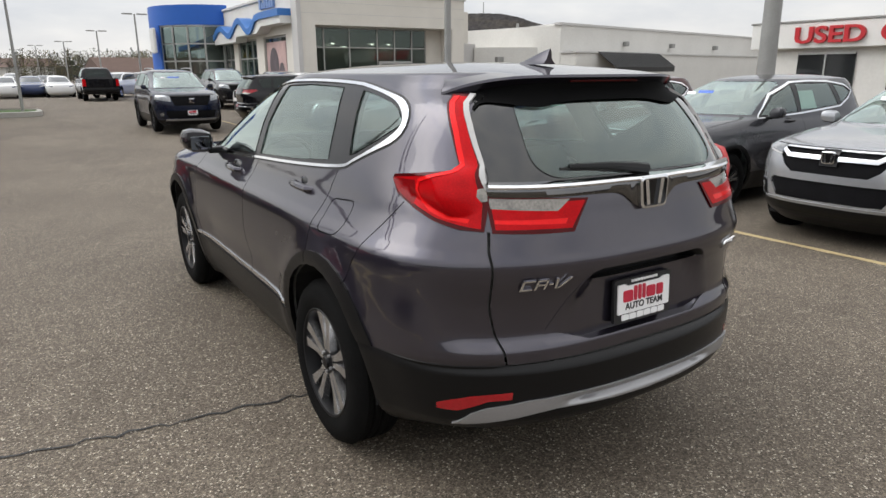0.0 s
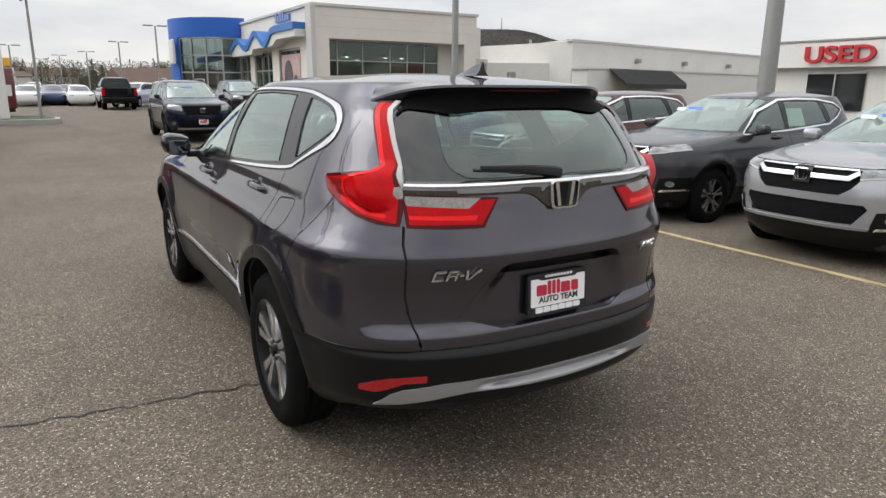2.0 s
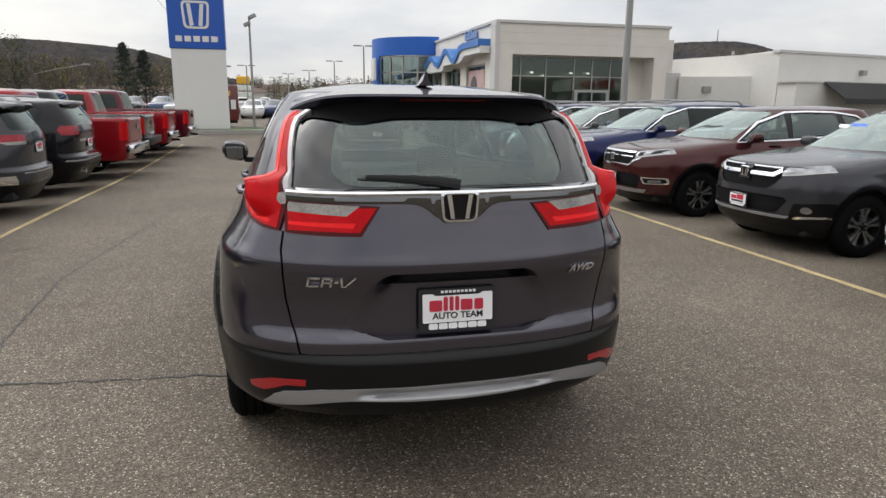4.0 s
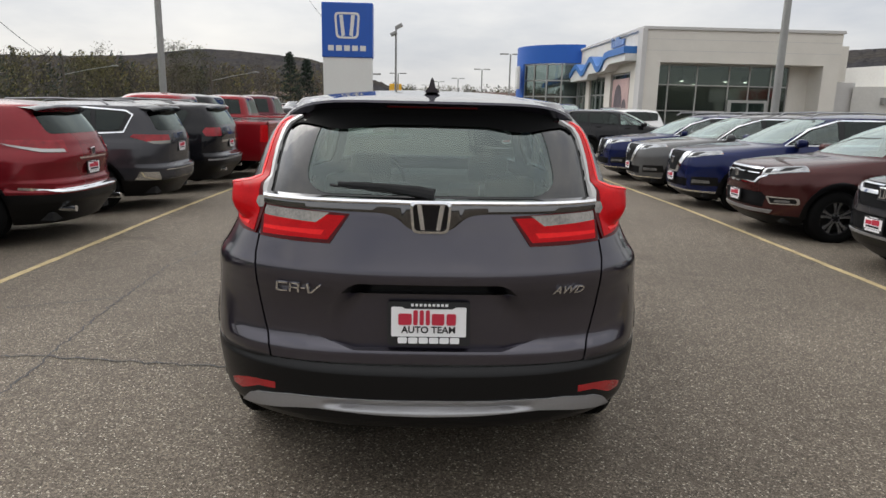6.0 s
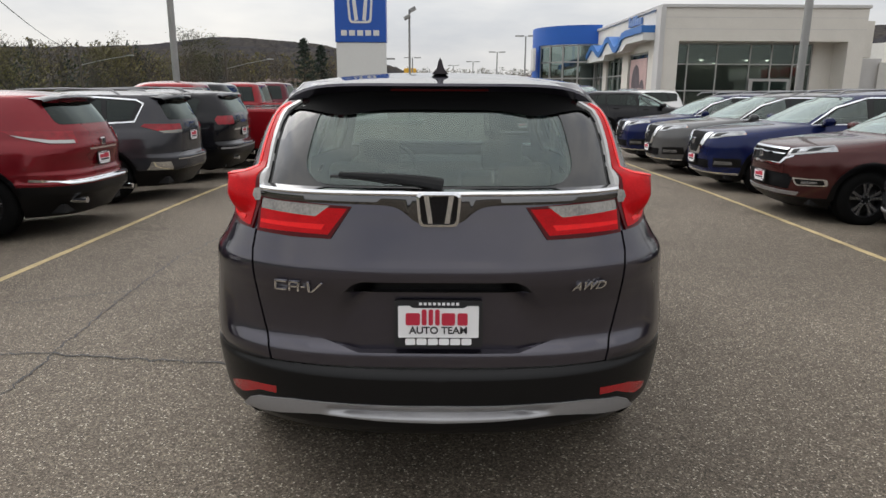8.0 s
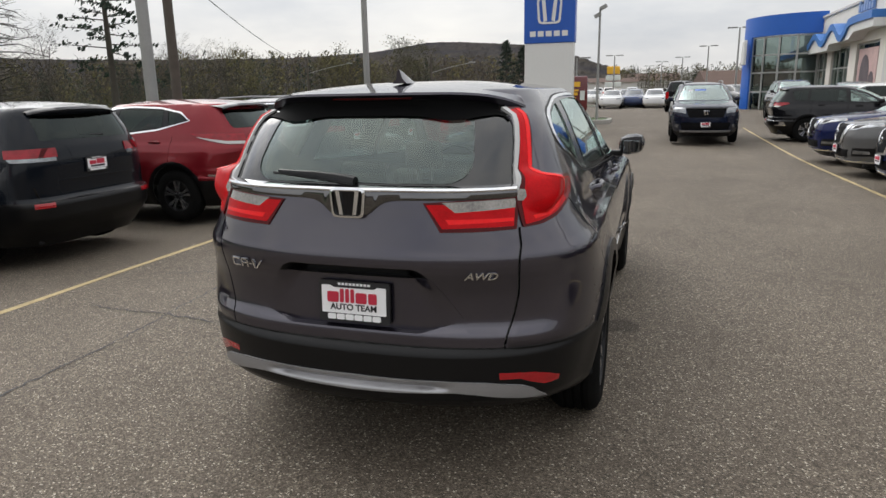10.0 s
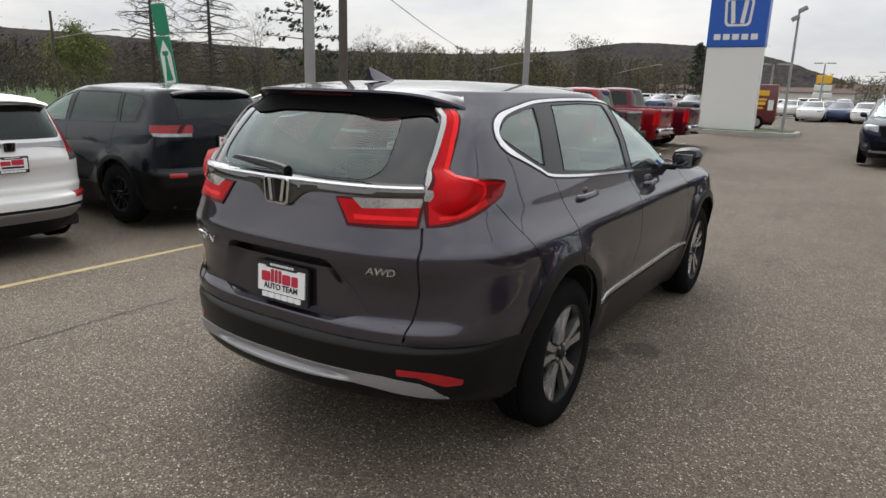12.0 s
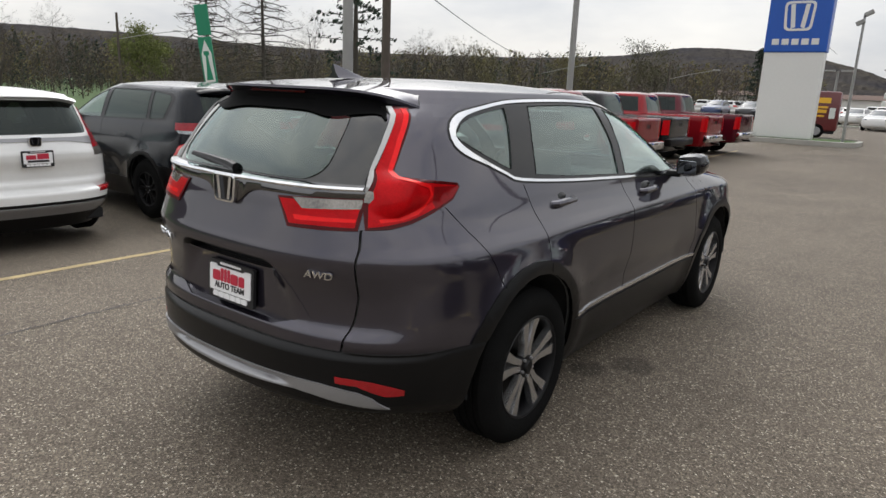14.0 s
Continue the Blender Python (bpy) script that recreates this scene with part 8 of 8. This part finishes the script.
def limb(vs, fs, a, b, r0, r1, n=5):
    a, b = Vector(a), Vector(b)
    q = (b - a).to_track_quat("Z", "Y")
    i = len(vs)
    for p, r in ((a, r0), (b, r1)):
        for k in range(n):
            vs.append(p + q @ Vector((r * math.cos(k * math.tau / n), r * math.sin(k * math.tau / n), 0)))
    for k in range(n):
        fs.append((i + k, i + (k + 1) % n, i + n + (k + 1) % n, i + n + k))


def branch(wv, wf, tips, p, d, length, r, depth):
    """A limb that forks into thinner ones; the ends of the thinnest take leaves."""
    steps = 3
    for _ in range(steps):
        d = (d + Vector((random.gauss(0, .16), random.gauss(0, .16), random.gauss(.05, .10)))).normalized()
        q = p + d * length / steps
        limb(wv, wf, p, q, r, r * .8, 5 if depth > 1 else 3)
        p, r = q, r * .8
        if depth > 0:
            side = Vector((random.gauss(0, 1), random.gauss(0, 1), random.gauss(.25, .4))).normalized()
            branch(wv, wf, tips, p, (d * .55 + side * .75).normalized(), length * random.uniform(.5, .68), r * .6, depth - 1)
    if depth <= 1:
        tips.append((p, d))
    if depth > 0:
        branch(wv, wf, tips, p, d, length * .6, r * .75, depth - 1)


def tree(x, y, h, kind, label, seed, leaves=6, leaf_mat="leafyellow", leaf_size=.13):
    random.seed(seed)
    e = thing("tree", label, "tree", pose(x, y, 0), "trees by the road")
    wv, wf, lv, lf, tips = [], [], [], [], []
    if kind == "pine":
        limb(wv, wf, (0, 0, 0), (0, 0, h), .16 * h / 9, .03, 8)
        for k in range(58):
            z = h * (.22 + .78 * (k / 57) ** .85)
            a = k * 2.4
            reach = (1 - z / h) * h * .30 + .35
            reach *= random.uniform(.55, 1.15)
            tip = Vector((reach * math.cos(a), reach * math.sin(a), z + reach * random.uniform(-.12, .22)))
            limb(wv, wf, (0, 0, z), tip, .035, .008, 4)
            for _ in range(int(26 * leaves / 6)):
                t = random.uniform(.35, 1.05)
                p = Vector((0, 0, z)).lerp(tip, t) + Vector((random.gauss(0, .16), random.gauss(0, .16), random.gauss(.03, .08)))
                leaf(lv, lf, p, leaf_size * random.uniform(.6, 1.2))
    elif kind == "larch":
        limb(wv, wf, (0, 0, 0), (random.uniform(-.2, .2), 0, h), .13, .02, 7)
        for k in range(110):
            z = h * (.12 + .87 * k / 110)
            a = k * 2.4 + random.uniform(-.3, .3)
            reach = (1 - z / h) ** .7 * h * .26 * random.uniform(.5, 1.1) + .2
            q = Vector((0, 0, z))
            mid = Vector((reach * .5 * math.cos(a), reach * .5 * math.sin(a), z + reach * random.uniform(-.12, .12)))
            tip = Vector((reach * math.cos(a), reach * math.sin(a), z + reach * random.uniform(-.25, .2)))
            limb(wv, wf, q, mid, .034, .024, 4); limb(wv, wf, mid, tip, .024, .010, 3)
            for _ in range(12):
                t = random.uniform(.2, 1)
                p = mid.lerp(tip, t)
                limb(wv, wf, p, p + Vector((random.gauss(0, .26), random.gauss(0, .26), random.gauss(-.06, .18))), .012, .005, 3)
    else:
        d = Vector((random.uniform(-.08, .08), random.uniform(-.08, .08), 1)).normalized()
        branch(wv, wf, tips, Vector((0, 0, 0)), d, h * .42, .018 * h, 4)
        for p, dd in tips:
            for _ in range(leaves):
                leaf(lv, lf, p + Vector((random.gauss(0, .35), random.gauss(0, .35), random.gauss(0, .28))), leaf_size * random.uniform(.5, 1.2))
            for _ in range(3):
                limb(wv, wf, p, p + (dd + Vector((random.gauss(0, .6), random.gauss(0, .6), random.gauss(.1, .4)))).normalized() * .045 * h, .004 * h / 6, .002, 3)
    link_mesh("trunk", wv, wf, M["bark"], e)
    if lf:
        tagged(link_mesh("crown", lv, lf, M["conifer" if kind == "pine" else leaf_mat], e, smooth=False), kind="stuff")
    return e


def polar(az, d, ox=2.2, oy=-1.4):
    return ox + d * math.sin(radians(az)), oy + d * math.cos(radians(az))


for k, (az, d, h, kind, lab, lm) in enumerate((
        (-52.6, 38, 10.5, "larch", "bare larch with thin drooping twigs", "leafyellow"), (-56.8, 36, 8.6, "larch", "bare dead conifer with crooked twigs", "leafyellow"),
        (-45.2, 40, 11.5, "pine", "tall open pine with dark tufts of needles", "conifer"), (-22.6, 70, 7.6, "broad", "rounded tree in thin young leaf", "leafgreen"),
        (-20.4, 72, 7.0, "broad", "tree with dark olive leaves", "leafgreen"), (-36.2, 74, 8.0, "broad", "bare tree with fine twigs", "leafyellow"), (-34.0, 76, 8.2, "broad", "tree with a veil of yellow-green buds", "leafyellow"),
        (-61.5, 62, 6.4, "broad", "young tree in bright lime leaf", "leafbright"), (-66.5, 80, 9.0, "broad", "bare tree against the ridge", "leafyellow"), (-71, 76, 9.0, "broad", "bare tree against the ridge", "leafyellow"),
        (-27.0, 78, 7.4, "broad", "tree with sparse spring leaves", "leafyellow"), (-16.0, 76, 6.6, "broad", "bare twiggy tree beside the road", "leafyellow"), (-13.0, 86, 7.4, "pine", "dark spruce behind the pickup trucks", "conifer"),
        (-11.6, 88, 6.8, "pine", "dark spruce behind the pickup trucks", "conifer"), (-48.5, 60, 8.0, "broad", "bare brown tree beyond the road", "leafyellow"), (-41.0, 64, 7.6, "broad", "bare brown tree beyond the road", "leafyellow"))):
    x, y = polar(az, d)
    tree(x, y, h, kind, lab, 40 + k, leaves=(0 if lab.startswith("bare") else (22 if lm == "leafbright" else 6)) if kind == "broad" else 6, leaf_mat=lm, leaf_size=.15 if kind == "pine" else (.10 if lm == "leafbright" else .085))


def woods(name, label, spots, seed, mats):
    """A far belt of trees too many to count: stems, twigs and small leaves, one mesh for each material."""
    random.seed(seed)
    e = thing(name, label, "woods", None, kind="stuff")
    wv, wf = [], []
    crowns = {k: ([], []) for k in mats}
    for x, y, h in spots:
        limb(wv, wf, (x, y, 0), (x + random.gauss(0, .3), y, h * .8), .011 * h, .004 * h, 4)
        kind = random.choices(list(mats), [mats[k] for k in mats])[0]
        lv, lf = crowns[kind]
        base = .05
        for _ in range(14):
            z = h * random.uniform(base * .8, .95)
            a = random.uniform(0, math.tau)
            rr = h * .24 * random.uniform(.4, 1.1)
            limb(wv, wf, (x, y, z * .85), (x + rr * math.cos(a), y + rr * math.sin(a), z + h * .10), .006 * h, .002 * h, 3)
        n = {"conifer": 120, "twig": 210}.get(kind, 95)
        for _ in range(n):
            z = random.uniform(base, 1.0)
            wide = (1.02 - z) * .34 if kind == "conifer" else .27 * math.sin(math.pi * min(1, max(.05, (z - .15) / .9))) ** .6
            a, rr = random.uniform(0, math.tau), h * wide * math.sqrt(random.random())
            leaf(lv, lf, Vector((x + rr * math.cos(a), y + rr * math.sin(a), z * h)), h * random.uniform(*{"twig": (.008, .022), "conifer": (.016, .034)}.get(kind, (.020, .040))))
    tagged(link_mesh("stems", wv, wf, M["bark"], e, smooth=False), kind="stuff")
    for k, (lv, lf) in crowns.items():
        if lf:
            tagged(link_mesh("foliage", lv, lf, M[k], e, smooth=False), kind="stuff")


random.seed(21)
spots = []
for k in range(900):
    az = random.uniform(-95, -9)
    d = random.uniform(78, 150)
    x, y = polar(az, d)
    spots.append((x, y, random.uniform(4.2, 6.6) * (d / 95) ** .8 * (1.12 if -42 < az < -25 else 1.0)))
for k in range(230):
    x, y = polar(random.uniform(-97, -42), random.uniform(50, 78))
    spots.append((x, y, random.uniform(2.4, 4.0)))
for k in range(260):
    x, y = polar(random.uniform(-97, -44), random.uniform(84, 100))
    spots.append((x, y, random.uniform(2.6, 4.6)))
woods("woods_west", "belt of bare and budding trees beyond the road", spots, 31, {"twig": .52, "leafyellow": .24, "leafgreen": .05, "conifer": .19})
spots = []
for k in range(260):
    az = random.uniform(-3, 12)
    d = random.uniform(120, 210)
    x, y = polar(az, d, 0, 0)
    spots.append((x, y, random.uniform(3.6, 6.2) * (d / 150)))
woods("woods_north", "trees in young leaf beyond the far lot", spots, 33, {"leafyellow": .35, "leafgreen": .35, "conifer": .2, "twig": .1})


def hills():
    """Wooded ridges all round: a ring of ground that climbs to an uneven crest."""
    crest = mono([(-180, 2.6), (-120, 3.0), (-90, 3.3), (-67, 3.38), (-59, 3.2), (-45, 2.85), (-32, 2.95), (-24, 3.3), (-17.5, 4.1), (-13, 3.9), (-10.5, 3.7), (-7, 2.9), (-4, 1.9), (-1, .9), (3, .45), (12, .4), (22, 2.2), (29, 4.2), (34, 4.75), (37, 4.7),
                  (41, 3.7), (47, 2.7), (60, 2.0), (80, 1.6), (120, 1.8), (180, 2.6)])
    noise.seed_set(4)
    vs, fs = [], []
    na, nr = 1440, 30
    for i in range(nr):
        t = i / (nr - 1)
        R = 330 + 520 * t
        for j in range(na):
            az = -180 + 360 * j / na
            el = float(crest(az))
            x, y = R * math.sin(radians(az)), R * math.cos(radians(az))
            top = 850 * math.tan(radians(el))
            z = top * (t ** 1.25)
            rough = noise.noise(Vector((x * .05, y * .05, 0))) * 1.8 + noise.noise(Vector((x * .33, y * .33, 7))) * 1.5
            vs.append((x, y, z + (rough * (.25 + t) + random.uniform(-.9, .9)) * (.25 + .75 * (t < .97)) * (t > .02)))
    for i in range(nr - 1):
        for j in range(na):
            fs.append((i * na + j, i * na + (j + 1) % na, (i + 1) * na + (j + 1) % na, (i + 1) * na + j))
    m = bpy.data.materials.new("wooded_hillside")
    m.use_nodes = True
    n, l = m.node_tree.nodes, m.node_tree.links
    co, a, b = n.new("ShaderNodeTexCoord"), n.new("ShaderNodeTexNoise"), n.new("ShaderNodeTexNoise")
    a.inputs["Scale"].default_value, a.inputs["Detail"].default_value = .012, 6
    b.inputs["Scale"].default_value, b.inputs["Detail"].default_value = .22, 6
    mp = n.new("ShaderNodeMapping")
    mp.inputs["Scale"].default_value = (1, 1, .35)
    l.new(co.outputs["Object"], mp.inputs["Vector"])
    l.new(mp.outputs["Vector"], a.inputs["Vector"]); l.new(mp.outputs["Vector"], b.inputs["Vector"])
    r1, r2, mx = n.new("ShaderNodeValToRGB"), n.new("ShaderNodeValToRGB"), n.new("ShaderNodeMixRGB")
    for r, stops in ((r1, ((.36, (.050, .049, .054)), (.60, (.068, .062, .056)))), (r2, ((.36, (.68, .69, .72)), (.66, (1.25, 1.22, 1.15))))):
        for e, (p, c) in zip(r.color_ramp.elements, stops):
            e.position, e.color = p, (*c, 1)
    mx.blend_type = "MULTIPLY"
    mx.inputs["Fac"].default_value = 1
    l.new(a.outputs["Fac"], r1.inputs["Fac"]); l.new(b.outputs["Fac"], r2.inputs["Fac"])
    l.new(r1.outputs["Color"], mx.inputs["Color1"]); l.new(r2.outputs["Color"], mx.inputs["Color2"])
    l.new(mx.outputs["Color"], n["Principled BSDF"].inputs["Base Color"])
    n["Principled BSDF"].inputs["Roughness"].default_value = 1.0
    n["Principled BSDF"].inputs["Specular IOR Level"].default_value = 0.0
    tagged(link_mesh("backdrop_hills", vs, fs, m, smooth=False), "low wooded hills round the valley", "hills", kind="structure")


hills()
e = thing("radio_mast", "thin lattice mast on the hill crest", "mast", pose(850 * math.sin(radians(35.7)) * .98, 850 * math.cos(radians(35.7)) * .98, 60))
bm = bmesh.new()
rod(bm, (0, 0, 0), (0, 0, 22), .9, .4, 5)
part("mast", bm, M["galv"], e)
